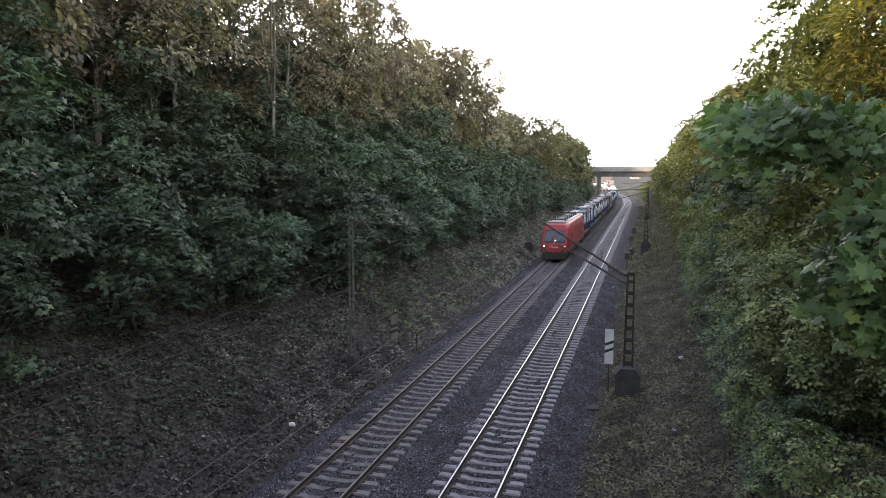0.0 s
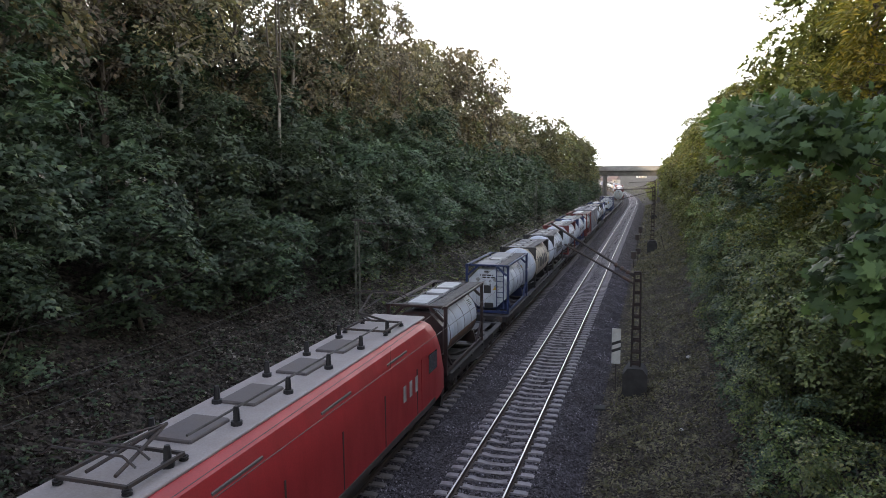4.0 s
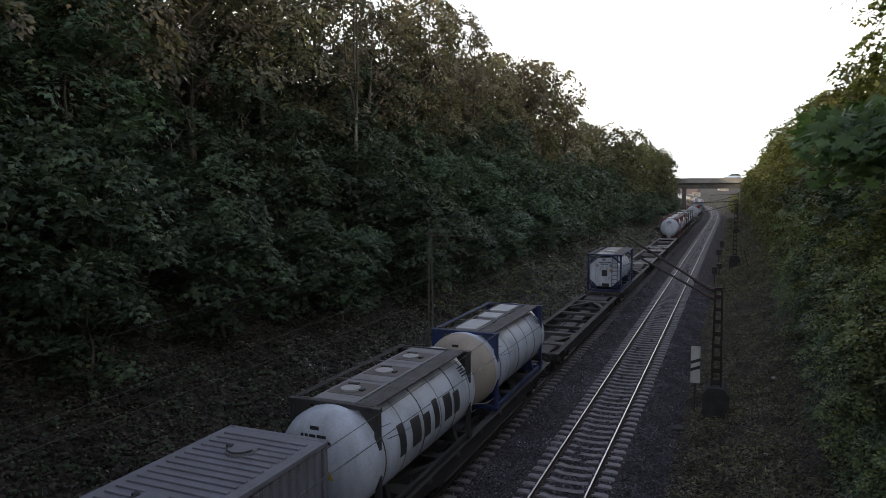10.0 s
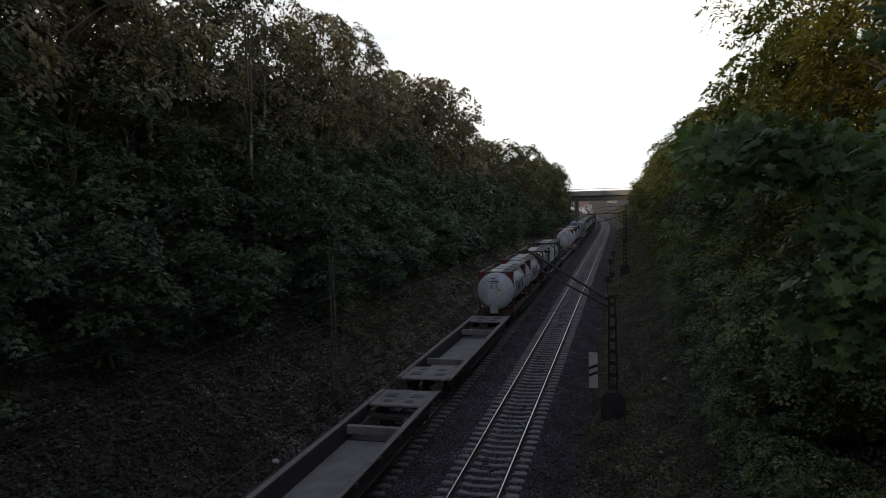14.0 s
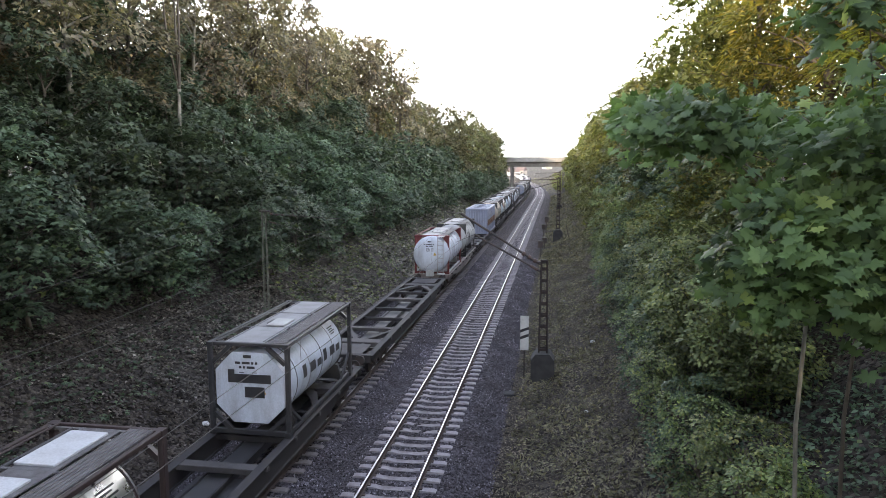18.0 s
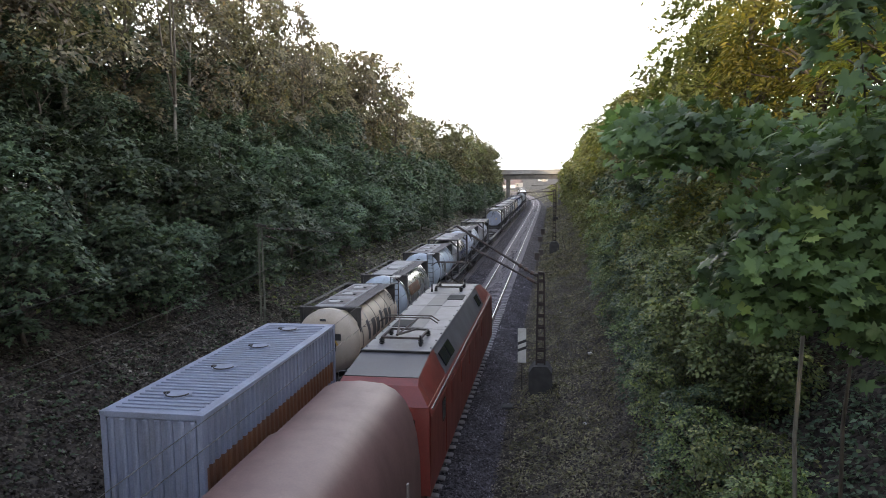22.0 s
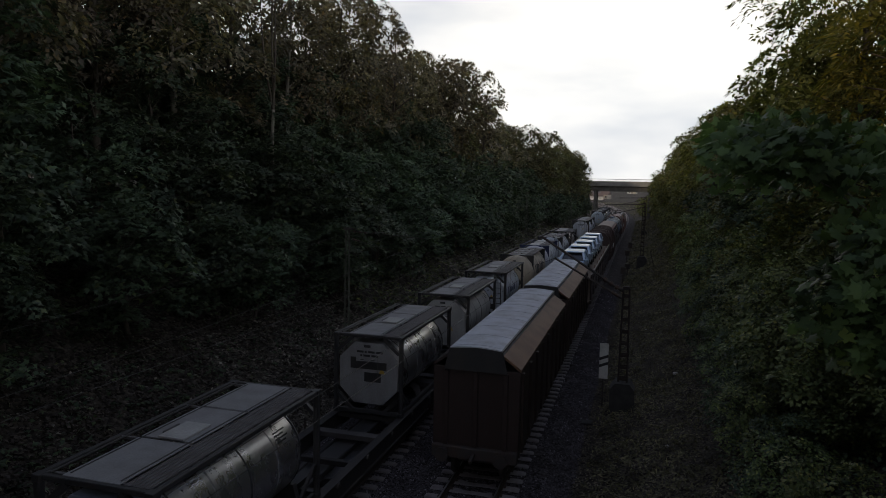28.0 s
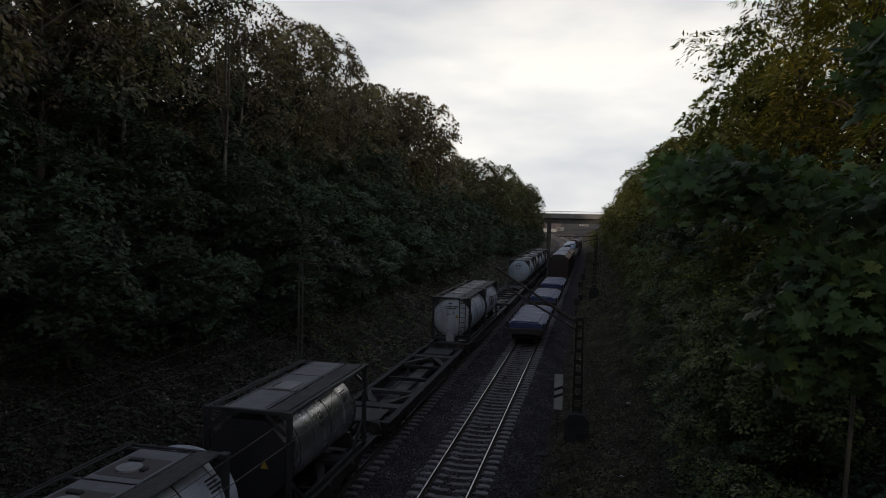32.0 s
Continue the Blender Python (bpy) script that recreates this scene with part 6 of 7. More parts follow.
def box_container(label, colour, stripe, doors, length=9.12):
    top = thing("box_container", pose(0, 0, 0), label, "container", "box containers")
    z0, H, h = DECK, 2.74, length / 2
    m = PAINT[colour]
    for sx in (-1, 1):
        n = int(length / 0.28)
        prof = []
        for i in range(n):
            y = -h + 0.1 + (length - 0.2) * i / n
            w = (length - 0.2) / n
            prof += [(y, 0.0), (y + w * 0.38, 0.0), (y + w * 0.5, 0.06), (y + w * 0.88, 0.06)]
        vs, fs = [], []
        for y, d in prof:
            vs += [(sx * (1.2 - d), y, z0 + 0.16), (sx * (1.2 - d), y, z0 + H - 0.1)]
        fs = [(2 * i, 2 * i + 1, 2 * i + 3, 2 * i + 2) for i in range(len(prof) - 1)]
        part("side_wall", Shape().add(vs, fs), m, top, "corrugated steel side")
        part("bottom_rail", Shape().box((sx * 1.19, 0, z0 + 0.08), (0.09, length, 0.16), 0.01), m, top)
        part("top_rail", Shape().box((sx * 1.18, 0, z0 + H - 0.06), (0.1, length, 0.1), 0.01), m, top)
        if stripe:
            vs = []
            for y, d in prof:
                vs += [(sx * (1.205 - d), y, z0 + 0.85), (sx * (1.205 - d), y, z0 + 1.5)]
            part("stripe", Shape().add(vs, fs), PAINT[stripe], top, "rusty orange band of worn lettering")
    n = int(length / 0.24)
    part("roof", Shape().box((0, 0, z0 + H - 0.03), (2.3, length - 0.1, 0.05)), m, top)
    for i in range(n):
        part("roof_rib", Shape().box((0, -h + 0.3 + i * (length - 0.5) / n, z0 + H + 0.005), (2.0, 0.09, 0.05), 0.008), m, top)
    for i in range(4):
        y = -h + length * (i + 0.5) / 4
        hatch = part("hatch", Shape().beam((0, y, z0 + H - 0.02), (0, y, z0 + H + 0.06), 0.62, n=24), m, top, "round roof hatch with a curved handle")
        part("handle", Shape().tube([(0.27 * math.cos(a), y + 0.27 * math.sin(a), z0 + H + 0.08) for a in [math.pi * (0.95 + 0.115 * k) for k in range(10)]], 0.018, 6), PAINT["black"], hatch)
        part("hinge", Shape().box((-0.3, y + 0.02, z0 + H + 0.07), (0.12, 0.1, 0.06), 0.01), PAINT["black"], hatch)
    for sy in (-1, 1):
        y = sy * (h - 0.06)
        s = Shape()
        for sx in (-1, 1):
            s.box((sx * 1.14, y, z0 + H / 2), (0.14, 0.14, H), 0.015)
        s.box((0, y, z0 + H - 0.07), (2.3, 0.12, 0.14), 0.01).box((0, y, z0 + 0.09), (2.3, 0.12, 0.18), 0.01)
        part("end_frame", s, m, top)
        if doors and sy < 0:
            for sx in (-0.54, 0.54):
                d = part("door", Shape().box((sx, y + 0.0, z0 + H / 2), (1.04, 0.06, H - 0.3), 0.01), m, top)
                for k in (-0.25, 0.25):
                    part("lock_bar", Shape().beam((sx + k, y - 0.07, z0 + 0.15), (sx + k, y - 0.07, z0 + H - 0.15), 0.04, n=8), PAINT["panel"], d)
                for k in range(4):
                    part("door_rib", Shape().box((sx, y - 0.045, z0 + 0.5 + 0.58 * k), (0.9, 0.05, 0.28), 0.02), m, d)
        else:
            for k in range(8):
                part("end_rib", Shape().box((-0.98 + 0.28 * k, y, z0 + H / 2), (0.13, 0.16, H - 0.3), 0.03), m, top)
            part("end_panel", Shape().box((0, y + sy * -0.02, z0 + H / 2), (2.2, 0.03, H - 0.2)), m, top)
    if not stripe:
        part("name_panel", Shape().box((1.204, -0.9, z0 + 1.5), (0.008, 1.1, 0.26)), PAINT["yellow"], top, "ochre name panel")
        for k in range(4):
            part("name_block", Shape().box((1.21, -1.3 + 0.27 * k, z0 + 1.5), (0.006, 0.16, 0.18)), PAINT["black"], top)
        part("name_panel", Shape().box((1.204, 1.0, z0 + 1.0), (0.008, 0.3, 0.3)), PAINT["yellow"], top)
    return top


def loft(rings, cap=True):
    n = len(rings[0])
    vs = [p for r in rings for p in r]
    fs = [(i * n + k, i * n + (k + 1) % n, (i + 1) * n + (k + 1) % n, (i + 1) * n + k) for i in range(len(rings) - 1) for k in range(n)]
    if cap:
        fs += [tuple(range(n)), tuple((len(rings) - 1) * n + k for k in range(n - 1, -1, -1))]
    return Shape().add(vs, fs)


def pantograph(parent, y, z, up=0.25, mat=None, sy=1, half=0.7):
    mat = mat or M["steel_dark"]
    b = Shape()
    for d in (-half, half):
        b.beam((-half, y + d, z + 0.1), (half, y + d, z + 0.1), 0.06).beam((d, y - half, z + 0.1), (d, y + half, z + 0.1), 0.06)
    p = part("pantograph", b, mat, parent, "steel pantograph on dark insulators")
    knee = (0, y + sy * 1.15, z + 0.2 + up)
    part("lower_arm", Shape().beam((-0.3, y - sy * 0.5, z + 0.15), knee, 0.07, n=8).beam((0.3, y - sy * 0.5, z + 0.15), knee, 0.07, n=8), mat, p)
    part("upper_arm", Shape().beam(knee, (-0.3, y - sy * 0.6, z + 0.3 + 1.4 * up), 0.045, n=8).beam(knee, (0.3, y - sy * 0.6, z + 0.3 + 1.4 * up), 0.045, n=8), mat, p)
    for d in (-0.16, 0.16):
        zz = z + 0.34 + 1.4 * up
        s = Shape().tube([(-0.95, y - sy * 0.6 + d, zz - 0.16), (-0.7, y - sy * 0.6 + d, zz), (0.7, y - sy * 0.6 + d, zz), (0.95, y - sy * 0.6 + d, zz - 0.16)], 0.022, 6)
        part("contact_strip", s, mat, p)
    for sx in (-half, half):
        for dy in (-half, half):
            foot = Shape().tube([(sx, y + dy, z - 0.12), (sx, y + dy, z + 0.08)], 0.05, 10)
            for k in range(3):
                foot.tube([(sx, y + dy, z - 0.07 + 0.05 * k), (sx, y + dy, z - 0.045 + 0.05 * k)], 0.085, 10)
            part("insulator", foot, M["black_paint"], p, "dark ribbed insulator")


def red_locomotive():
    """Rounded red electric locomotive, cab towards -y."""
    top = thing("electric_locomotive", pose(0, 0, 0), "bright red rounded electric locomotive with lit headlights", "locomotive")
    def outline(w, zt, y, rake):
        pts = [(-w, 0.95), (-w * 1.0, 1.7), (-w * 0.99, 2.6), (-w * 0.94, 3.2), (-w * 0.83, zt - 0.14), (-w * 0.66, zt), (w * 0.66, zt), (w * 0.83, zt - 0.14), (w * 0.94, 3.2), (w * 0.99, 2.6), (w, 1.7), (w, 0.95)]
        return [(x, y + rake * max(0.0, z - 1.75) ** 1.15 * 0.46, z) for x, z in pts]
    W = 1.5
    f = [outline(W * 0.83, 3.58, -9.25, 1.0), outline(W * 0.89, 3.68, -9.08, 1.0), outline(W * 0.955, 3.74, -8.4, 1.0), outline(W, 3.8, -7.6, 0.6), outline(W, 3.8, -6.6, 0)]
    b = [[(x, -y, z) for x, y, z in r] for r in f[::-1]]
    part("body", loft(f + b), PAINT["loco_red"], top, "bright red rounded bodyshell", 35)
    part("underframe", Shape().box((0, 0, 0.88), (2.7, 17.6, 0.22), 0.03).box((0, 0, 0.55), (2.2, 5.0, 0.6), 0.05), M["steel_dark"], top)
    for sy in (-1, 1):
        part("skirt", Shape().prism([(-1.3, 0.95), (1.3, 0.95), (1.2, 0.22), (-1.2, 0.22)], sy * 9.15 - 0.14, sy * 9.15 + 0.14), M["black_paint"], top, "dark plough skirt")
        rake = lambda z: max(0.0, z - 1.75) ** 1.15 * 0.46
        r0 = outline(W * 0.83, 3.58, -9.256, 1.0)
        ns = Shape()
        for i in range(5):
            q = [r0[i], r0[i + 1], r0[10 - i], r0[11 - i]]
            ns.add([(x, -sy * y, z) for x, y, z in q], [(0, 1, 2, 3) if sy > 0 else (3, 2, 1, 0)])
        nose = part("nose", ns, PAINT["loco_red"], top, "crimson flat raked nose")
        sg = [(-1.1, 1.93), (1.1, 1.93), (1.0, 3.12), (-1.0, 3.12)]
        vs = [(x, -sy * (-9.262 + rake(z)), z) for x, z in sg]
        part("screen_surround", Shape().add([(x, y - sy * 0.03, z) for x, y, z in vs] + [(x, y + sy * 0.012, z) for x, y, z in vs], [(0, 1, 2, 3), (7, 6, 5, 4), (0, 4, 5, 1), (1, 5, 6, 2), (2, 6, 7, 3), (3, 7, 4, 0)]), M["black_paint"], nose, "black windscreen surround")
        for x0, x1 in ((-1.0, -0.04), (0.04, 1.0)):
            g = [(x0, 2.03), (x1, 2.03), (x1 * 0.92, 3.0), (x0 * 0.92, 3.0)]
            vs = [(x, -sy * (-9.27 + rake(z)), z) for x, z in g]
            part("windscreen", Shape().add([(x, y + sy * 0.03, z) for x, y, z in vs] + [(x, y - sy * 0.05, z) for x, y, z in vs], [(0, 1, 2, 3), (7, 6, 5, 4), (0, 4, 5, 1), (1, 5, 6, 2), (2, 6, 7, 3), (3, 7, 4, 0)]), M["glass_dark"], nose, "dark raked windscreen")
        part("mullion", Shape().beam((0, sy * (9.30 - rake(1.98)), 1.98), (0, sy * (9.30 - rake(3.08)), 3.08), 0.05), PAINT["loco_red"], nose)
        part("sill_line", Shape().box((0, sy * 9.30, 1.9), (1.9, 0.05, 0.07), 0.01), M["black_paint"], nose)
        part("wiper", Shape().beam((-0.4, sy * 9.28, 2.0), (-0.1, sy * 9.03, 2.6), 0.03).beam((0.4, sy * 9.28, 2.0), (0.7, sy * 9.03, 2.6), 0.03), M["black_paint"], nose)
        for sx in (-1.02, 1.02):
            hl = part("headlight", Shape().box((sx, sy * 9.27, 1.5), (0.32, 0.1, 0.3), 0.04), M["black_paint"], top)
            if sy < 0:
                part("lamp", Shape().box((sx, -9.325, 1.52), (0.13, 0.02, 0.12), 0.02), lamp_mat, hl, "glowing white headlight")
    for sx in (-1.19, 1.19):
        part("hand_rail", Shape().tube([(sx, -9.12, 1.15), (sx * 1.03, -9.2, 1.2), (sx * 1.03, -9.2, 1.75), (sx, -9.12, 1.8)], 0.02, 6), PAINT["panel"], top, "pale grab rail")
    part("lamp", Shape().box((0.1, -9.28, 2.12), (0.10, 0.05, 0.09), 0.02), lamp_mat, top, "small glowing light behind the windscreen")
    part("name_block", Shape().box((-0.22, -9.30, 1.42), (0.16, 0.02, 0.14)).box((0.02, -9.30, 1.42), (0.16, 0.02, 0.14)).box((0.25, -9.30, 1.42), (0.16, 0.02, 0.14)), PAINT["white"], top, "white blocks in place of the operator's mark")
    for sx in (-1, 1):
        for y in (-7.3, 7.3):
            part("cab_window", Shape().box((sx * 1.485, y, 2.45), (0.03, 0.9, 0.65), 0.02), M["glass_dark"], top)
            part("cab_door", Shape().box((sx * 1.5, y + (0.95 if y < 0 else -0.95), 1.95), (0.02, 0.65, 1.8), 0.01), PAINT["loco_red"], top)
        for k in range(3):
            part("vent", Shape().box((sx * 1.33, -4.2 + 4.2 * k, 3.2), (0.06, 1.7, 0.42), 0.02, ), PAINT["roof_dark"], top, "dark side air intake")
        for k in range(3):
            part("name_block", Shape().box((sx * 1.508, 4.4 + 0.55 * k, 2.2), (0.01, 0.24, 0.5)), PAINT["panel"], top, "white block in place of the operator's mark")
        part("sole_bar", Shape().box((sx * 1.49, 0, 1.02), (0.05, 15.0, 0.2), 0.015), M["steel_dark"], top, "dark grimy sole bar")
        for y in (-5.6, -2.8, 0.0, 2.8, 5.6):
            part("side_seam", Shape().box((sx * 1.497, y, 1.9), (0.02, 0.05, 1.5)), M["steel_dark"], top)
    part("roof_deck", Shape().box((0, 0.3, 3.83), (1.95, 15.4, 0.07), 0.02), PAINT["roof_pale"], top, "pale grimy roof deck")
    for y in (-3.6, -1.4, 1.0, 3.2):
        part("roof_box", Shape().box((-0.1, y, 3.89), (0.9, 1.3, 0.10), 0.03), PAINT["roof_dark"], top)
    pantograph(top, -5.6, 3.9, 0.22, sy=1)
    pantograph(top, 5.6, 3.9, 0.55, sy=-1)
    for k in range(11):
        xx, yy = 0.6 * (-1) ** k, -5.2 + 1.05 * k
        part("insulator", Shape().tube([(xx, yy, 3.85), (xx, yy, 3.95), (xx, yy, 3.96), (xx, yy, 4.18), (xx, yy, 4.26)], [0.12, 0.12, 0.075, 0.065, 0.05], 8), M["black_paint"], top, "black ribbed insulator")
    part("roof_line", Shape().tube([(0.55, -4.6, 4.2), (0.55, 4.6, 4.2)], 0.025, 6), M["wire_pale"], top)
    bogie(top, -5.4, 3.0, 0.55)
    bogie(top, 5.4, 3.0, 0.55)
    buffers(top, 9.15)
    return top


def boxy_locomotive():
    """Angular red-orange electric locomotive with a grey roof."""
    top = thing("electric_locomotive", pose(0, 0, 0), "angular orange-red electric locomotive with grey roof", "locomotive")
    W, h = 1.5, 8.95
    def outline(y, k):
        return [(-W, y, 0.95), (-W, y + k * 0.25, 2.95), (-W * 0.93, y + k * 0.45, 3.12), (W * 0.93, y + k * 0.45, 3.12), (W, y + k * 0.25, 2.95), (W, y, 0.95)]
    part("body", loft([outline(-h, 1), outline(-h + 0.9, 0), outline(h - 0.9, 0), outline(h, -1)]), PAINT["loco_orange"], top, "orange-red body with a raked cab")
    part("roof_side", Shape().prism([(-W * 0.93, 3.12), (-1.02, 3.86), (1.02, 3.86), (W * 0.93, 3.12)], -h + 3.35, h - 3.35), PAINT["roof_flank"], top, "blue-grey sloping roof flank")
    for y0, y1 in ((-6.15, -3.2), (-3.17, 0.75), (0.78, 3.57), (3.6, 6.15)):
        part("roof", Shape().box((0, (y0 + y1) / 2, 3.89), (2.04, y1 - y0, 0.06), 0.012), PAINT["roof_mist"], top, "pale grey flat roof section")
    for sy in (-1, 1):
        ends = ((3.35, 1.02, 3.86), (2.9, 1.02, 3.86), (1.05, 1.03, 3.66), (0.78, 1.06, 3.54), (0.42, 1.22, 3.12))
        rings = [[(-W * 0.93, sy * (h - min(back, 3.35) + (0.0 if back > 0.5 else 0.02)), 3.1), (-w, sy * (h - back), z), (w, sy * (h - back), z), (W * 0.93, sy * (h - min(back, 3.35) + (0.0 if back > 0.5 else 0.02)), 3.1)] for back, w, z in ends]
        part("cab_roof", loft(rings), PAINT["loco_orange"], top, "orange-red angular cab roof")
        cover = [[(-w + 0.015, sy * (h - back), z + lift), (w - 0.015, sy * (h - back), z + lift), (w - 0.015, sy * (h - back), z + lift - 0.03), (-w + 0.015, sy * (h - back), z + lift - 0.03)] for back, w, z, lift in ((2.86, 1.02, 3.86, 0.03), (1.75, 1.025, 3.735, 0.028), (1.07, 1.03, 3.662, 0.02))]
        part("cab_roof_sheet", loft(cover), PAINT["roof_mid"], top, "dull grey sheet over the cab")
        part("windscreen", Shape().box((0, sy * (h - 0.13), 2.5), (2.2, 0.12, 0.75), 0.03), M["glass_dark"], top)
    pantograph(top, -4.75, 4.02, 0.12, sy=-1, half=0.6)
    pantograph(top, 4.75, 4.02, 0.5, sy=-1, half=0.55)
    for x, y in ((0.62, -5.5), (0.55, 5.6), (-0.7, 4.0)):
        part("arrester", Shape().tube([(x, y, 3.9), (x, y, 4.25)], 0.03, 8).tube([(x, y, 3.92), (x, y, 4.05)], 0.05, 8), M["black_paint"], top, "dark roof arrester")
    for sx in (-1, 1):
        for y0, y1 in ((-5.4, -4.5), (-4.35, -3.6), (4.0, 4.9)):
            q = [(sx * 1.33, y0 + 0.15, 3.27), (sx * 1.33, y1 + 0.15, 3.27), (sx * 1.12, y1, 3.70), (sx * 1.12, y0, 3.70)]
            part("roof_window", Shape().add([(x, y, z) for x, y, z in q] + [(x + sx * 0.03, y, z + 0.015) for x, y, z in q], [(3, 2, 1, 0), (4, 5, 6, 7)] + [(i, (i + 1) % 4, 4 + (i + 1) % 4, 4 + i) for i in range(4)]), M["glass_dark"], top, "dark roof-flank window")
        for k in range(5):
            part("vent", Shape().box((sx * 1.505, -4.4 + 2.2 * k, 2.45), (0.03, 1.6, 0.7), 0.01), PAINT["loco_orange"], top, "louvred side vent")
        part("cab_door", Shape().box((sx * 1.51, -6.0, 2.0), (0.02, 0.65, 1.9), 0.01), PAINT["loco_orange"], top)
        part("cab_window", Shape().box((sx * 1.5, -6.7, 2.45), (0.03, 0.5, 0.6), 0.02), M["glass_dark"], top)
        part("gutter", Shape().beam((sx * 1.45, -h + 0.6, 3.02), (sx * 1.45, h - 0.6, 3.02), 0.05), PAINT["roof_mid"], top)
    for x, y in ((0.55, 2.75), (-0.52, -2.45)):
        part("roof_hatch", Shape().box((x, y, 3.925), (0.66, 1.1, 0.03), 0.006), PAINT["rubber"], top, "black roof hatch")
    for y0, y1 in ((-3.1, 0.62), (0.88, 3.3)):
        part("roof_panel", Shape().box((-0.06, (y0 + y1) / 2, 3.924), (0.62, y1 - y0, 0.02), 0.004), PAINT["roof_mid"], top, "dull grey centre panel")
    part("roof_seam", Shape().box((0, -6.17, 3.92), (2.06, 0.07, 0.06), 0.01), M["black_paint"], top, "dark seam bar")
    for sx in (-1, 1):
        for k in range(13):
            part("roof_bolt", Shape().box((sx * 0.97, -5.7 + 0.95 * k, 3.93), (0.06, 0.06, 0.03), 0.01), M["black_paint"], top)
    part("underframe", Shape().box((0, 0, 0.85), (2.7, 2 * h - 0.4, 0.22), 0.03).box((0, 0, 0.5), (2.2, 3.6, 0.6), 0.05), M["steel_dark"], top)
    bogie(top, -4.3, 2.8, 0.55)
    bogie(top, 4.3, 2.8, 0.55)
    buffers(top, h)
    return top


def chassis(name, length, label, category, group=""):
    top = thing(name, pose(0, 0, 0), label, category, group)
    h = length / 2 - 0.45
    part("underframe", Shape().box((0, 0, 0.95), (2.5, 2 * h, 0.3), 0.03), M["steel_dark"], top)
    for sy in (-1, 1):
        part("head_stock", Shape().box((0, sy * (h - 0.1), 0.98), (2.6, 0.24, 0.36), 0.03), M["steel_dark"], top)
    bogie(top, -h + 1.8)
    bogie(top, h - 1.8)
    buffers(top, h)
    return top, h


def arch(w, z0, ztop, n=14, flat=0.0):
    """Arched cross-section, closed at the bottom."""
    pts = []
    for i in range(n + 1):
        a = math.pi * i / n
        c, s = math.cos(a), math.sin(a)
        pts.append((w * (abs(c) ** 0.62) * (1 if c > 0 else -1), z0 + (ztop - z0) * (s ** (0.62 - flat))))
    return pts


def hood_wagon(length, paint_key, ribs, label, z0=1.15, zt=4.22, w=1.5):
    top, h = chassis("coil_wagon", length, label, "freight wagon", "coil wagons")
    third = (2 * h - 0.3) / 3
    for i in range(3):
        a = -h + 0.15 + i * third
        g = 0.0 if i % 2 else -0.05
        hood = part("hood", Shape().prism(arch(w + g, z0, zt + g), a, a + third - 0.02), PAINT[paint_key], top, "arched telescopic steel hood", 30)
        for k in range(ribs):
            y = a + third * (k + 0.5) / ribs
            prof = arch(w + g + 0.05, z0, zt + g + 0.05)
            part("rib", Shape().prism(prof, y - 0.05, y + 0.05), PAINT[paint_key], hood, smooth=30)
        part("lashing", Shape().box((w + g + 0.02, a + third / 2, 2.2), (0.05, 0.12, 0.5), 0.01), PAINT["roof_grey"], hood)
    for k in range(6):
        part("name_block", Shape().box((w + 0.03, -1.2 + 0.45 * k, 2.3), (0.02, 0.28, 0.5)), PAINT["white"], top, "white block of the painted name")
    return top


def blue_tank_wagon(length):
    top, h = chassis("tank_wagon", length, "glossy blue rail tank wagon with black hoops", "freight wagon")
    r, zc, e = 1.46, 2.62, h - 0.35
    prof = [(0.02, -e), (r * 0.5, -e + 0.06), (r * 0.83, -e + 0.2), (r * 0.97, -e + 0.42), (r, -e + 0.6), (r, 0), (r, e - 0.6), (r * 0.97, e - 0.42), (r * 0.83, e - 0.2), (r * 0.5, e - 0.06), (0.02, e)]
    tank = part("tank", Shape().lathe(prof, 48, pose(0, 0, zc)), PAINT["tank_blue"], top, "glossy blue steel tank", 50)
    for i in range(9):
        y = -e + 0.8 + i * (2 * e - 1.6) / 8
        part("hoop", Shape().lathe([(r, y - 0.07), (r + 0.03, y - 0.05), (r + 0.03, y + 0.05), (r, y + 0.07)], 48, pose(0, 0, zc)), PAINT["black"], tank, "black hoop", 40)
    part("pale_band", Shape().lathe([(r, -1.45), (r + 0.01, -1.4), (r + 0.01, -1.18), (r, -1.13)], 48, pose(0, 0, zc)), PAINT["ice"], tank, "pale blue band", 40)
    zp = zc + r + 0.08
    deck = part("platform", Shape().box((-0.56, 0, zp), (0.16, 3.3, 0.05), 0.01).box((0.56, 0, zp), (0.16, 3.3, 0.05), 0.01).box((0, -1.55, zp), (0.96, 0.2, 0.05), 0.01).box((0, 1.55, zp), (0.96, 0.2, 0.05), 0.01).box((0, -0.35, zp), (0.96, 0.14, 0.05), 0.01), PAINT["black"], top, "black grating platform")
    for x in (-0.64, 0.64):
        part("guard_rail", Shape().tube([(x, -1.6, zp), (x, -1.6, zp + 0.22), (x, 1.6, zp + 0.22), (x, 1.6, zp)], 0.022, 6), PAINT["black"], deck)
    part("dome", Shape().lathe([(0.02, 0.24), (0.30, 0.22), (0.36, 0.16), (0.36, 0.0)], 24, pose(0, 0.55, zc + r - 0.02, 90)), PAINT["tank_blue"], top, "dark blue manhole dome", 40)
    part("valve_wheel", Shape().beam((0, -0.9, zc + r - 0.02), (0, -0.9, zc + r + 0.16), 0.34, n=14), PAINT["black"], top)
    part("name_block", Shape().box((1.455, 4.6, 2.9), (0.03, 0.5, 0.4), 0.1), PAINT["orange"], top, "round orange emblem")
    for k in range(3):
        part("name_block", Shape().box((1.47, 2.0 + 0.7 * k, 2.7), (0.02, 0.42, 0.45)), PAINT["white"], top, "white block of the painted name")
    return top


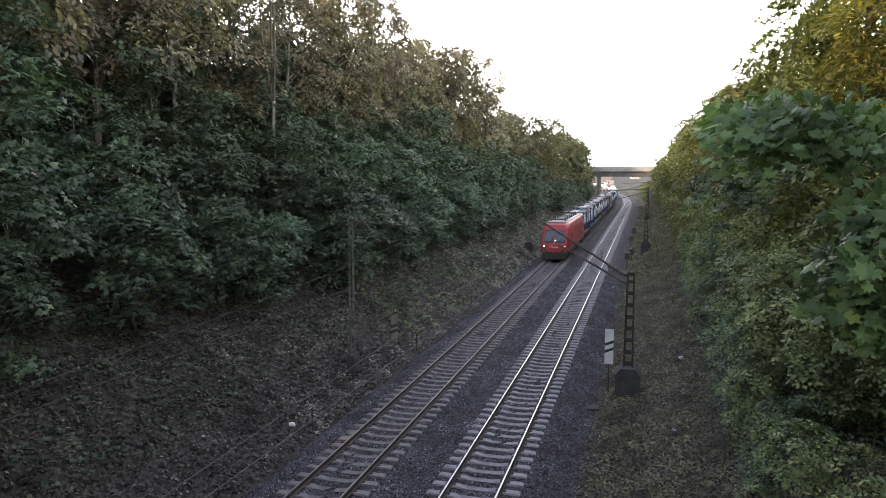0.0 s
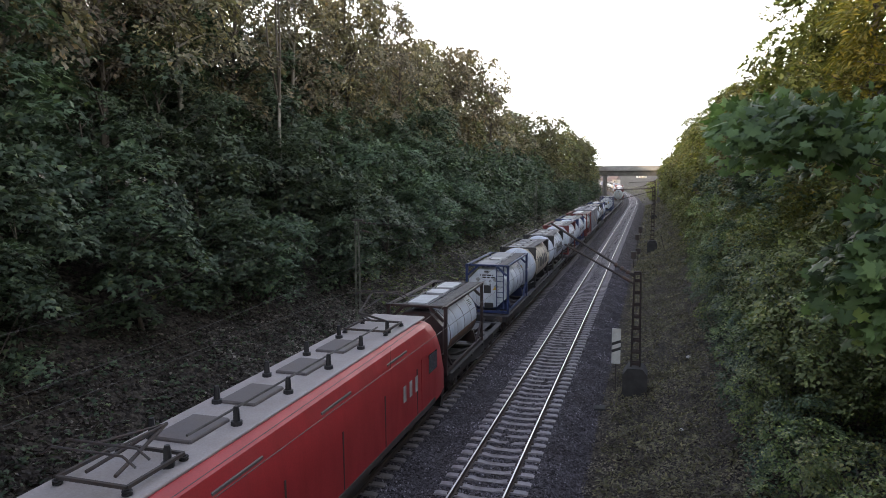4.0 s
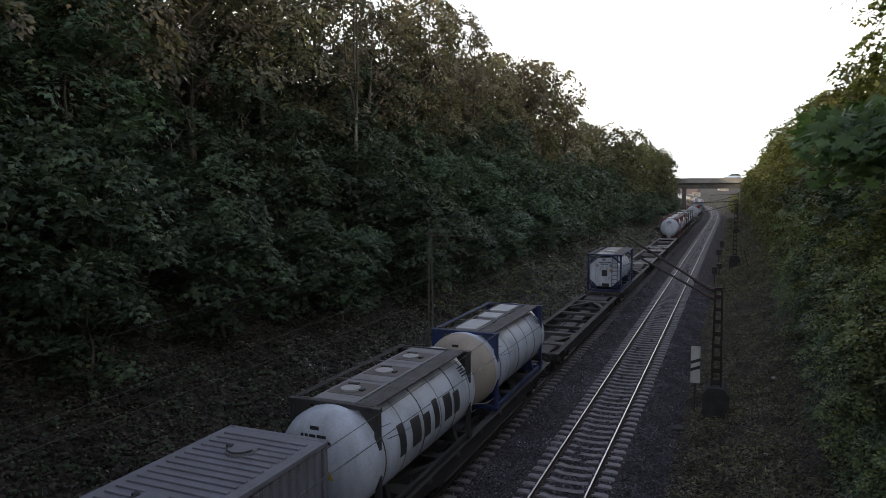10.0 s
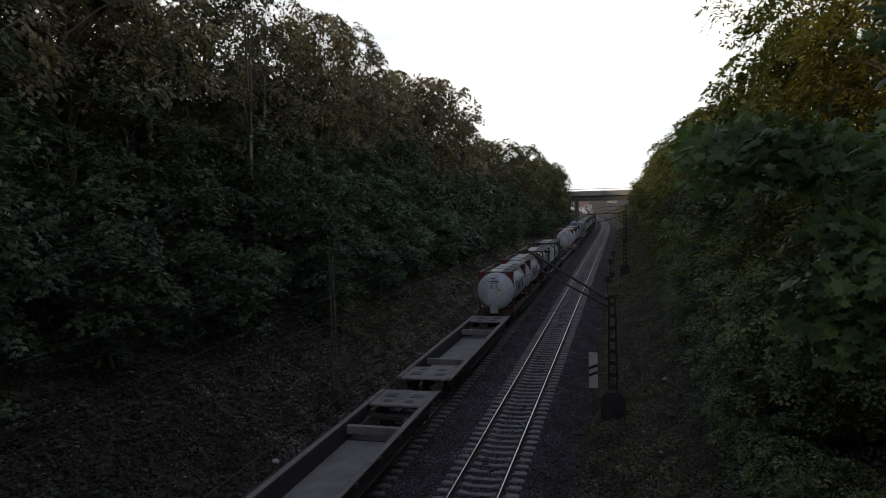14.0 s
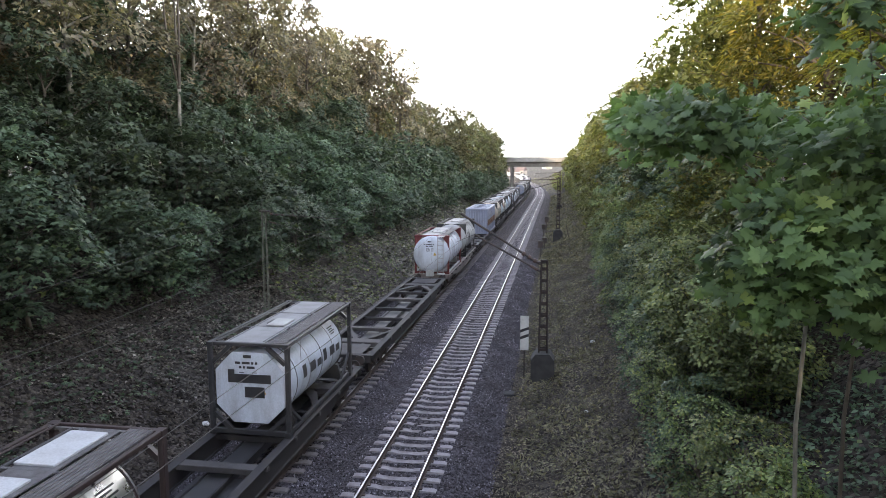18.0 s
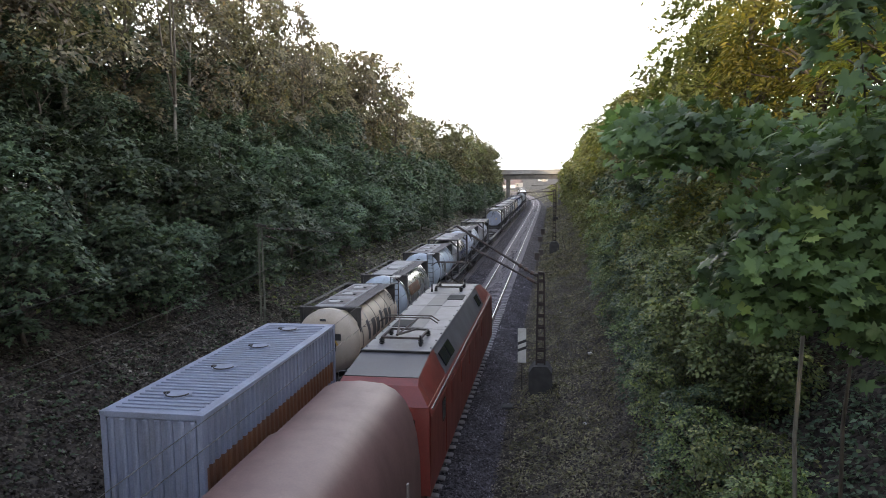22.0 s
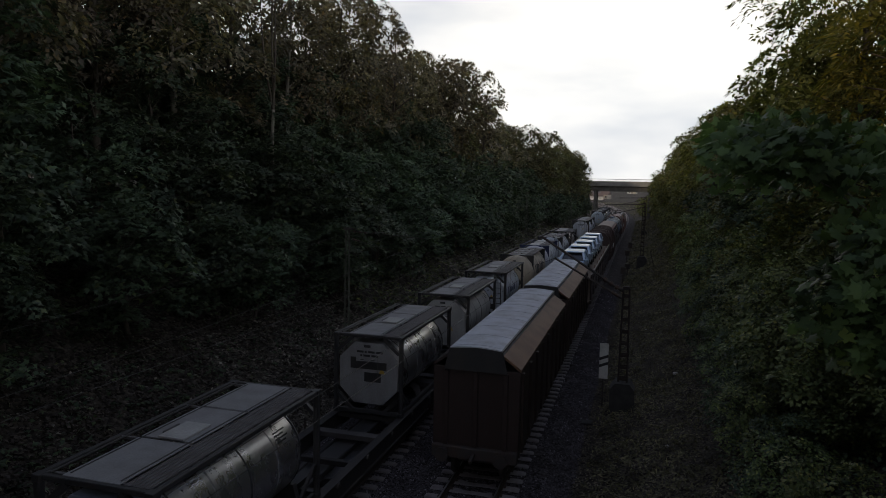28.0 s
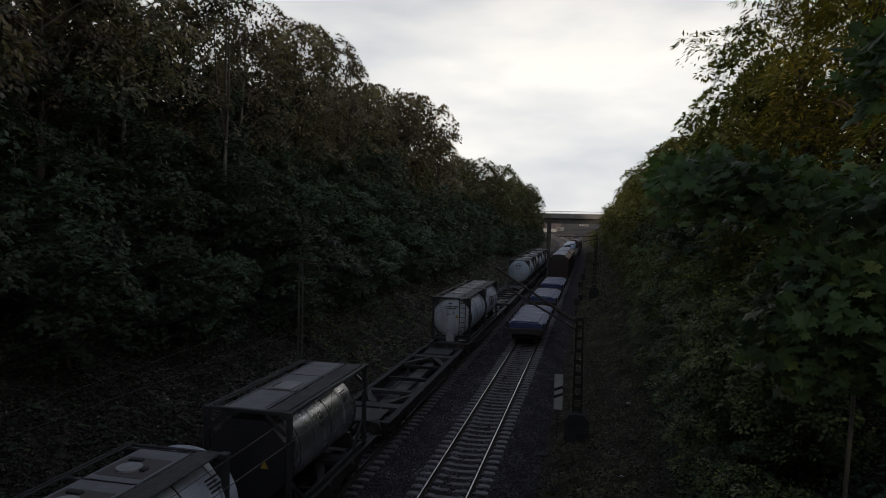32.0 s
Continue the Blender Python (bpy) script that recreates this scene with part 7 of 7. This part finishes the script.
def pink_roof_wagon(length):
    top, h = chassis("covered_hopper_wagon", length, "covered freight wagon with dusty pink roof and ribbed flank", "freight wagon")
    part("body", Shape().prism([(-1.35, 1.1), (1.35, 1.1), (1.45, 2.6), (1.2, 3.45), (-1.2, 3.45), (-1.45, 2.6)], -h + 0.2, h - 0.2), PAINT["brown"], top)
    part("roof", Shape().prism([(-1.3, 3.3)] + [(1.0 * -math.cos(math.pi * k / 8), 3.75 + 0.38 * math.sin(math.pi * k / 8)) for k in range(9)] + [(1.3, 3.3)], -h + 0.1, h - 0.1), PAINT["roof_pink"], top, "dusty pink arched roof", 25)
    part("roof_edge", Shape().beam((1.12, -h + 0.1, 3.72), (1.12, h - 0.1, 3.72), 0.07), PAINT["red"], top, "dark red roof edge")
    for k in range(12):
        y = -h + 0.8 + k * (2 * h - 1.6) / 11
        part("flap_rib", Shape().beam((1.14, y, 3.68), (1.5, y, 2.6), 0.09, 0.06), PAINT["black"], top)
    part("flap", Shape().add([(1.14, -h + 0.3, 3.66), (1.14, h - 0.3, 3.66), (1.49, h - 0.3, 2.62), (1.49, -h + 0.3, 2.62)], [(0, 1, 2, 3)]), PAINT["wagon_pale"], top, "grimy side flap")
    return top


def car_carrier(length):
    top, h = chassis("car_carrier_wagon", length, "rusty two-deck car carrier wagon", "freight wagon")
    part("lower_deck", Shape().box((0, 0, 1.15), (2.7, 2 * h, 0.1)), PAINT["deck_wood"], top)
    part("upper_deck", Shape().box((0, 0, 2.78), (2.75, 2 * h, 0.1), 0.01), PAINT["deck_wood"], top)
    for sx in (-1, 1):
        part("side_rail", Shape().box((sx * 1.42, 0, 2.92), (0.09, 2 * h, 0.3), 0.01), PAINT["brown"], top)
        part("foot_rail", Shape().box((sx * 1.42, 0, 1.2), (0.09, 2 * h, 0.2), 0.01), PAINT["brown"], top)
        n = 10
        for i in range(n):
            y = -h + 0.4 + i * (2 * h - 0.8) / (n - 1)
            part("post", Shape().box((sx * 1.4, y, 1.98), (0.1, 0.14, 1.6), 0.01), PAINT["brown"], top)
            if i < n - 1:
                part("brace", Shape().beam((sx * 1.44, y, 1.2), (sx * 1.44, y + (2 * h - 0.8) / (n - 1), 2.8), 0.06), PAINT["brown"], top)
                part("stanchion", Shape().box((sx * 1.38, y + 1.0, 3.12), (0.05, 0.05, 0.3)), PAINT["orange"], top)
    return top


def white_car():
    top = thing("car", pose(0, 0, 0), "new white compact car on the carrier's upper deck", "car", "new white cars")
    def ring(y, w, z1, z0=0.32, tum=0.9):
        return [(-w * 0.95, y, z0), (-w, y, 0.62), (-w * 0.97, y, z1 - 0.12), (-w * tum, y, z1), (w * tum, y, z1), (w * 0.97, y, z1 - 0.12), (w, y, 0.62), (w * 0.95, y, z0)]
    W = 0.9
    part("body", loft([ring(-2.1, W * 0.86, 0.72), ring(-2.0, W * 0.94, 0.86), ring(-1.0, W, 1.0), ring(0.6, W, 1.02), ring(1.6, W, 1.02), ring(2.0, W * 0.96, 0.98), ring(2.1, W * 0.88, 0.8)]), PAINT["car_white"], top, "", 40)
    a = [(-0.80, -1.05, 0.99), (0.80, -1.05, 0.99), (0.82, 1.95, 1.0), (-0.82, 1.95, 1.0)]
    b = [(-0.62, -0.25, 1.50), (0.62, -0.25, 1.50), (0.64, 1.45, 1.50), (-0.64, 1.45, 1.50)]
    part("greenhouse", Shape().add(a + b, [(3, 2, 1, 0), (4, 5, 6, 7), (0, 1, 5, 4), (1, 2, 6, 5), (2, 3, 7, 6), (3, 0, 4, 7)]), M["glass_dark"], top, "dark windows")
    part("roof", Shape().box((0, 0.6, 1.53), (1.40, 2.15, 0.10), 0.045), PAINT["car_white"], top)
    for sx in (-1, 1):
        for (y0, z0), (y1, z1), x0, x1 in (((-1.08, 1.0), (-0.3, 1.5), 0.82, 0.65), ((0.5, 1.0), (0.5, 1.5), 0.83, 0.66), ((1.97, 1.0), (1.48, 1.5), 0.84, 0.66)):
            part("pillar", Shape().beam((sx * x0, y0, z0), (sx * x1, y1, z1), 0.15), PAINT["car_white"], top)
        part("headlight", Shape().box((sx * 0.66, -2.05, 0.72), (0.32, 0.12, 0.14), 0.03), M["glass_dark"], top)
        part("mirror", Shape().box((sx * 0.99, -0.75, 1.05), (0.2, 0.12, 0.14), 0.03), PAINT["car_white"], top)
        for y in (-1.3, 1.35):
            w = part("wheel", Shape().lathe([(0.1, -0.1), (0.3, -0.1), (0.32, -0.06), (0.32, 0.06), (0.3, 0.1), (0.1, 0.1)], 20, pose(sx * 0.8, y, 0.32) @ pose(0, 0, 0, 0, 0, 90)), PAINT["rubber"], top)
            part("rim", Shape().lathe([(0.02, -0.11), (0.2, -0.11), (0.2, 0.11), (0.02, 0.11)], 16, pose(sx * 0.8, y, 0.32) @ pose(0, 0, 0, 0, 0, 90)), PAINT["silver"], w)
    part("grille", Shape().box((0, -2.1, 0.62), (0.9, 0.05, 0.22), 0.02), PAINT["rubber"], top)
    return top


def tarp_wagon(length):
    top, h = chassis("covered_gondola_wagon", length, "rust-red gondola wagon under a grey ribbed cover", "freight wagon", "gondola wagons")
    for sx in (-1, 1):
        part("side_wall", Shape().box((sx * 1.26, 0, 2.3), (0.1, 2 * h - 0.3, 2.5), 0.01), PAINT["brown"], top)
        for k in range(9):
            part("side_post", Shape().box((sx * 1.34, -h + 0.5 + k * (2 * h - 1.0) / 8, 2.25), (0.1, 0.14, 2.4), 0.01), PAINT["brown"], top)
    for sy in (-1, 1):
        part("end_wall", Shape().box((0, sy * (h - 0.2), 2.3), (2.46, 0.1, 2.5), 0.01), PAINT["brown"], top)
        for x in (-0.9, 0, 0.9):
            part("end_post", Shape().box((x, sy * (h - 0.12), 2.25), (0.14, 0.1, 2.4), 0.01), PAINT["brown"], top)
    part("flap", Shape().add([(0.72, -h + 0.15, 4.06), (0.72, h - 0.15, 4.06), (1.34, h - 0.15, 3.62), (1.34, -h + 0.15, 3.62), (0.72, -h + 0.15, 3.98), (0.72, h - 0.15, 3.98), (1.32, h - 0.15, 3.54), (1.32, -h + 0.15, 3.54)], [(0, 1, 2, 3), (7, 6, 5, 4), (0, 4, 5, 1), (1, 5, 6, 2), (2, 6, 7, 3), (3, 7, 4, 0)]), PAINT["flap"], top, "rust-brown side flap")
    part("flap", Shape().add([(-0.72, -h + 0.15, 4.06), (-0.72, h - 0.15, 4.06), (-1.34, h - 0.15, 3.62), (-1.34, -h + 0.15, 3.62), (-0.72, -h + 0.15, 3.98), (-0.72, h - 0.15, 3.98), (-1.32, h - 0.15, 3.54), (-1.32, -h + 0.15, 3.54)], [(3, 2, 1, 0), (4, 5, 6, 7), (0, 1, 5, 4), (1, 2, 6, 5), (2, 3, 7, 6), (3, 0, 4, 7)]), PAINT["brown"], top, "dark side flap")
    prof = [(-0.8, 4.0)] + [(-0.8 + 1.6 * k / 8, 4.16 + 0.07 * math.sin(math.pi * k / 8)) for k in range(9)] + [(0.8, 4.0)]
    cover = part("cover", Shape().prism(prof, -h + 0.05, h - 0.05), PAINT["tarp_grey"], top, "pale grey arched roof cover", 30)
    for k in range(9):
        y = -h + 0.3 + k * (2 * h - 0.6) / 8
        part("cover_rib", Shape().prism([(-0.8, 4.165), (-0.4, 4.225), (0, 4.243), (0.4, 4.225), (0.8, 4.165), (0, 4.1)], y - 0.02, y + 0.02), PAINT["tarp_grey"], cover)
    part("seam", Shape().beam((0.78, -h + 0.05, 4.14), (0.78, h - 0.05, 4.14), 0.06), PAINT["black"], cover)
    part("end_board", Shape().prism([(-0.95, 3.5), (0.95, 3.5), (0.8, 4.14), (0, 4.21), (-0.8, 4.14)], -h + 0.0, -h + 0.06), PAINT["black"], cover)
    return top


def blue_flat(length):
    top, h = chassis("sheeted_flat_wagon", length, "low flat wagon under blue strapped sheeting", "freight wagon", "sheeted wagons")
    part("floor", Shape().box((0, 0, 1.14), (2.75, 2 * h, 0.08), 0.01), PAINT["deck_wood"], top)
    prof = [(-1.32, 1.2), (1.32, 1.2), (1.3, 1.42), (1.0, 1.56), (-1.0, 1.58), (-1.3, 1.45)]
    sheet = part("sheet", Shape().prism(prof, -h + 0.2, h - 0.2), PAINT["tarp_blue"], top, "taut blue sheeting")
    part("top_panel", Shape().box((-0.1, 0, 1.6), (1.9, 2 * h - 0.9, 0.08), 0.02), PAINT["tarp_blue"], sheet, "raised blue panel")
    rng = random.Random(int(length * 10))
    for k in range(5):
        y = -h + 0.9 + k * (2 * h - 1.8) / 4
        part("strap", Shape().beam((-1.0, y - 0.04, 1.655), (0.85, y + rng.uniform(-0.1, 0.1), 1.655), 0.05, 0.015), PAINT["white"], sheet, "white strap")
        part("strap", Shape().beam((rng.uniform(-0.3, 0.2), y - 0.15, 1.66), (rng.uniform(-0.1, 0.4), y + 0.2, 1.66), 0.035, 0.012), PAINT["white"], sheet)
    for sx in (-1, 1):
        for k in range(6):
            part("stake", Shape().box((sx * 1.4, -h + 0.6 + k * (2 * h - 1.2) / 5, 1.3), (0.08, 0.1, 0.5), 0.01), PAINT["wagon"], top)
        for sy in (-1, 1):
            part("corner_post", Shape().box((sx * 1.25, sy * (h - 0.1), 1.4), (0.12, 0.12, 0.45), 0.01), PAINT["wagon"], top)
    return top


# ---- the two trains: places along the train at the start, in metres ----
SPEED_T, SPEED_V = [0, 4, 8, 12, 16, 20, 24, 28, 32], [16.3, 15.45, 14.82, 14.69, 14.93, 15.38, 15.5, 15.34, 15.23]


def gone(t):
    """Metres that the container train has come by t."""
    s = 0.0
    for (a, va), (b, vb) in zip(zip(SPEED_T, SPEED_V), zip(SPEED_T[1:], SPEED_V[1:])):
        u = min(max(t - a, 0), b - a)
        s += va * u + (vb - va) / (b - a) * u * u / 2
    return s


WAGONS = [(88.2, 98.6, False), (99.2, 126.4, False), (127.0, 145.8, False), (146.4, 165.6, False), (166.2, 183.4, False), (184.0, 202.6, False), (203.2, 221.8, False),
          (222.4, 240.0, True), (240.6, 258.2, True), (258.8, 276.2, False), (276.8, 297.8, False), (298.4, 318.4, False), (319.0, 336.2, False), (336.8, 357.6, False),
          (358.2, 376.0, False), (376.6, 395.0, False), (395.6, 415.2, False), (415.8, 434.0, False), (434.6, 454.8, False), (455.4, 473.4, False), (474.0, 491.8, False),
          (492.4, 511.0, False), (511.6, 527.6, False), (528.2, 548.4, False), (549.0, 567.6, False), (568.2, 587.0, False), (587.6, 606.4, False)]
RED = dict(frame_paint="red", shell="white", ink="brown", glyphs=5, beams="brown")
LOADS = [
    (88.18, ("tank", "white tank container with brown stripe in a brown frame", dict(frame_paint="brown", shell="white", end="brown", style="frame", glyphs=0, low="flap", roof="white"))),
    (100.19, ("tank", "white tank container with octagonal end in a blue frame", dict(frame_paint="blue", shell="white", style="frame", glyphs=0, logo="placards", steps=True, roof="panel"))),
    (109.31, ("tank", "cream tank container with black end frames", dict(shell="cream", end="white", glyphs=6, logo="stained"))),
    (118.34, ("tank", "white tank container with big black name blocks", dict(glyphs=6, logo="round"))),
    (128.68, ("tank", "white tank container with dark red end frames", dict(RED, roof="panel"))),
    (137.72, ("tank", "white tank container with dark blue end frames and ladder", dict(frame_paint="blue", glyphs=9, steps=True, roof="panel"))),
    (147.84, ("tank", "grey-ended tank container in a dark red frame", dict(frame_paint="red", shell="panel", end="ice", style="frame", ink="brown", glyphs=5, roof="white"))),
    (155.9, ("box", "grey corrugated bulk container with roof hatches", "box_grey", None, True)),
    (167.11, ("tank", "white tank container with big black name blocks", dict(glyphs=6, logo="round"))),
    (175.7, ("tank", "white tank container with rust-stained end in a dark frame", dict(frame_paint="blue", shell="white", end="tan", glyphs=0, roof="white"))),
    (204.13, ("tank", "white tank container with octagonal end in a blue frame", dict(frame_paint="blue", shell="white", style="frame", glyphs=0, logo="placards", steps=True, roof="panel"))),
    (259.53, ("tank", "creamy white tank container with dark red end frames", dict(RED, roof="white"))),
    (268.66, ("tank", "white tank container with dark red frames and ladder", dict(RED, steps=True, roof="white"))),
    (278.06, ("tank", "dull silver tank container with dark maroon end and frame", dict(frame_paint="brown", shell="silver", end="brown", style="frame", glyphs=5, ink="hood", roof="white"))),
    (290.2, ("tank", "white octagonal-ended tank container in a black frame", dict(style="frame", glyphs=6, logo="band", roof="panel"))),
    (319.61, ("tank", "clean white tank container with thin red frames and ladder", dict(frame_paint="red", beams="panel", glyphs=0, steps=True, roof="panel"))),
    (328.72, ("tank", "greyish white tank container with black end frames", dict(shell="panel", glyphs=2, roof="panel"))),
    (347.0, ("box", "pale blue corrugated bulk container with orange stripe", "box_blue", "orange", False)),
    (359.2, ("tank", "cream tank container with tan end and black frames", dict(shell="cream", end="tan", glyphs=6, logo="band"))),
    (368.0, ("tank", "silver tank container with orange name panel", dict(shell="silver", end="ice", glyphs=0, side_panel="orange", steps=True, roof="panel"))),
    (378.23, ("tank", "pale blue-white tank container with steel ladder", dict(shell="ice", glyphs=2, steps=True, logo="round"))),
    (387.59, ("tank", "grey framed tank container with white roof lids", dict(shell="silver", end="grey", style="frame", glyphs=7, ink="blue", roof="panel"))),
    (396.47, ("tank", "white tank container with black name blocks and ladder", dict(glyphs=6, steps=True, logo="drops"))),
    (407.91, ("tank", "grey octagonal-ended tank container in a black frame", dict(shell="white", end="grey", style="frame", glyphs=5, logo="band"))),
    (435.29, ("tank", "silver tank container with blue-grey octagonal end", dict(shell="silver", end="box_blue", style="frame", glyphs=0, roof="panel"))),
    (447.32, ("tank", "shiny silver tank container in a black frame", dict(shell="silver", end="grey", style="frame", glyphs=0, logo="band", roof="panel"))),
    (456.41, ("tank", "dull grey tank container in a dark frame", dict(shell="panel", end="panel", style="frame", glyphs=0, roof="panel"))),
    (465.27, ("tank", "white octagonal-ended tank container with ladder and stains", dict(style="frame", glyphs=4, ink="blue", steps=True, logo="drops", roof="panel"))),
    (475.7, ("tank", "cream tank container with a round black emblem", dict(shell="cream", glyphs=6, logo="stained"))),
    (484.22, ("tank", "white tank container in a dark blue frame", dict(frame_paint="blue", glyphs=0, roof="white"))),
    (494.49, ("tank", "white tank container with ladder and name blocks", dict(glyphs=8, steps=True, logo="round"))),
    (503.47, ("tank", "black framed tank container with silver flank", dict(frame_paint="black", shell="silver", end="black", style="frame", glyphs=0, roof="panel"))),
    (529.55, ("tank", "white tank container with ladder and black frames", dict(glyphs=0, steps=True, over=3.1, roof="panel"))),
    (535.75, ("tank", "white tank container with dark splashes and black frames", dict(glyphs=3, over=2.95, roof="panel"))),
    (569.5, ("tank", "pale blue-white tank container with dark end frames", dict(shell="ice", glyphs=3))),
    (578.8, ("tank", "silver tank container with dark end frames", dict(shell="silver", glyphs=0))),
    (589.0, ("tank", "white tank container with dark end frames", dict(glyphs=4))),
    (598.2, ("tank", "grey tank container in a dark frame", dict(shell="panel", style="frame", glyphs=0))),
]

RIDES = []   # (thing, track centre, start y, which train)


def first(ob, centre):
    RIDES.append((ob, XL, centre, 1))


def second(ob, centre):
    RIDES.append((ob, XR, centre, 2))


def run(t):
    """Metres that the second train is ahead of its place at 28 s; it slows a little."""
    return 18.54 * (t - 28) - 0.04 * (t - 28) ** 2


def container_train():
    first(red_locomotive(), 78.35)
    lab = "rusty skeleton container wagon with open cross-beams"
    plab = "empty pocket wagon with a pale worn steel tray"
    spans = WAGONS
    built = {}
    for a, b, pocket in spans:
        n = round(b - a, 1)
        taupe = abs(a - 319.0) < 1
        key = (n, pocket, taupe)
        if key in built:
            ob = copy_thing(built[key], pose(0, 0, 0))
        else:
            ob = built[key] = flat_wagon(n, plab if pocket else "taupe container wagon with fish-bellied sills" if taupe else lab, pocket, "taupe" if taupe else "wagon")
        first(ob, (a + b) / 2)
    for o, spec in LOADS:
        if spec[0] == "box":
            first(box_container(*spec[1:]), o + 4.56)
        else:
            first(tank_container(spec[1], seed=int(o), **spec[2]), o + 3.03)


def mixed_train():
    """Centres as they stand at 28 s; the train runs away from the viewer."""
    second(boxy_locomotive(), 137.85)
    second(hood_wagon(10.9, "hood", 0, "rust-brown coil wagon with smooth telescopic hoods"), 123.15)
    second(blue_tank_wagon(16.2), 109.7)
    second(pink_roof_wagon(13.7), 94.55)
    second(hood_wagon(13.0, "hood_dark", 4, "dark red coil wagon with ribbed hoods", zt=4.2), 80.6)
    second(car_carrier(27.0), 59.6)
    car = white_car()
    for k in range(5):
        ob = car if k == 0 else copy_thing(car, pose(0, 0, 0))
        CARS.append((ob, 49.0 + 4.6 * k))
    second(tarp_wagon(13.1), 38.7)
    second(copy_thing(RIDES[-1][0], pose(0, 0, 0)), 25.3)
    second(blue_flat(10.9), 9.0)
    second(blue_flat(9.6), -4.8)
    second(blue_flat(11.4), -20.2)


CARS = []
ROAD_CARS = []


def road_traffic():
    base = white_car()
    tagged(base, "small white car crossing the road bridge")
    for k, (t0, x0, v) in enumerate(((6.0, -7.1, 8.0), (9.5, -4.0, 7.0), (24.5, -5.4, 6.0))):
        ob = base if k == 0 else copy_thing(base, pose(0, 0, 0))
        tagged(ob, group="cars on the bridge")
        ROAD_CARS.append((ob, t0, x0, v))


container_train()
mixed_train()
road_traffic()
track("track_right", XR, "straight track with bright rails on concrete sleepers", False)
track("track_left", XL, "straight track with dull rails on rust-stained concrete sleepers", True)


def motions():
    for ob, xc, y0, which in RIDES:
        rows = [(t, on_line(xc, y0 - gone(t) if which == 1 else y0 + run(t))) for t in range(33)]
        walk(ob, rows)
    for ob, y0 in CARS:
        walk(ob, [(t, on_line(XR, y0 + run(t), 2.83)) for t in range(33)])
    for ob, t0, x0, v in ROAD_CARS:
        walk(ob, [(t, pose(x0 + v * (t - t0), 190.6, 9.86, 0, 0, 90 if v < 0 else -90)) for t in (0, 8, 16, 24, 32)])


motions()
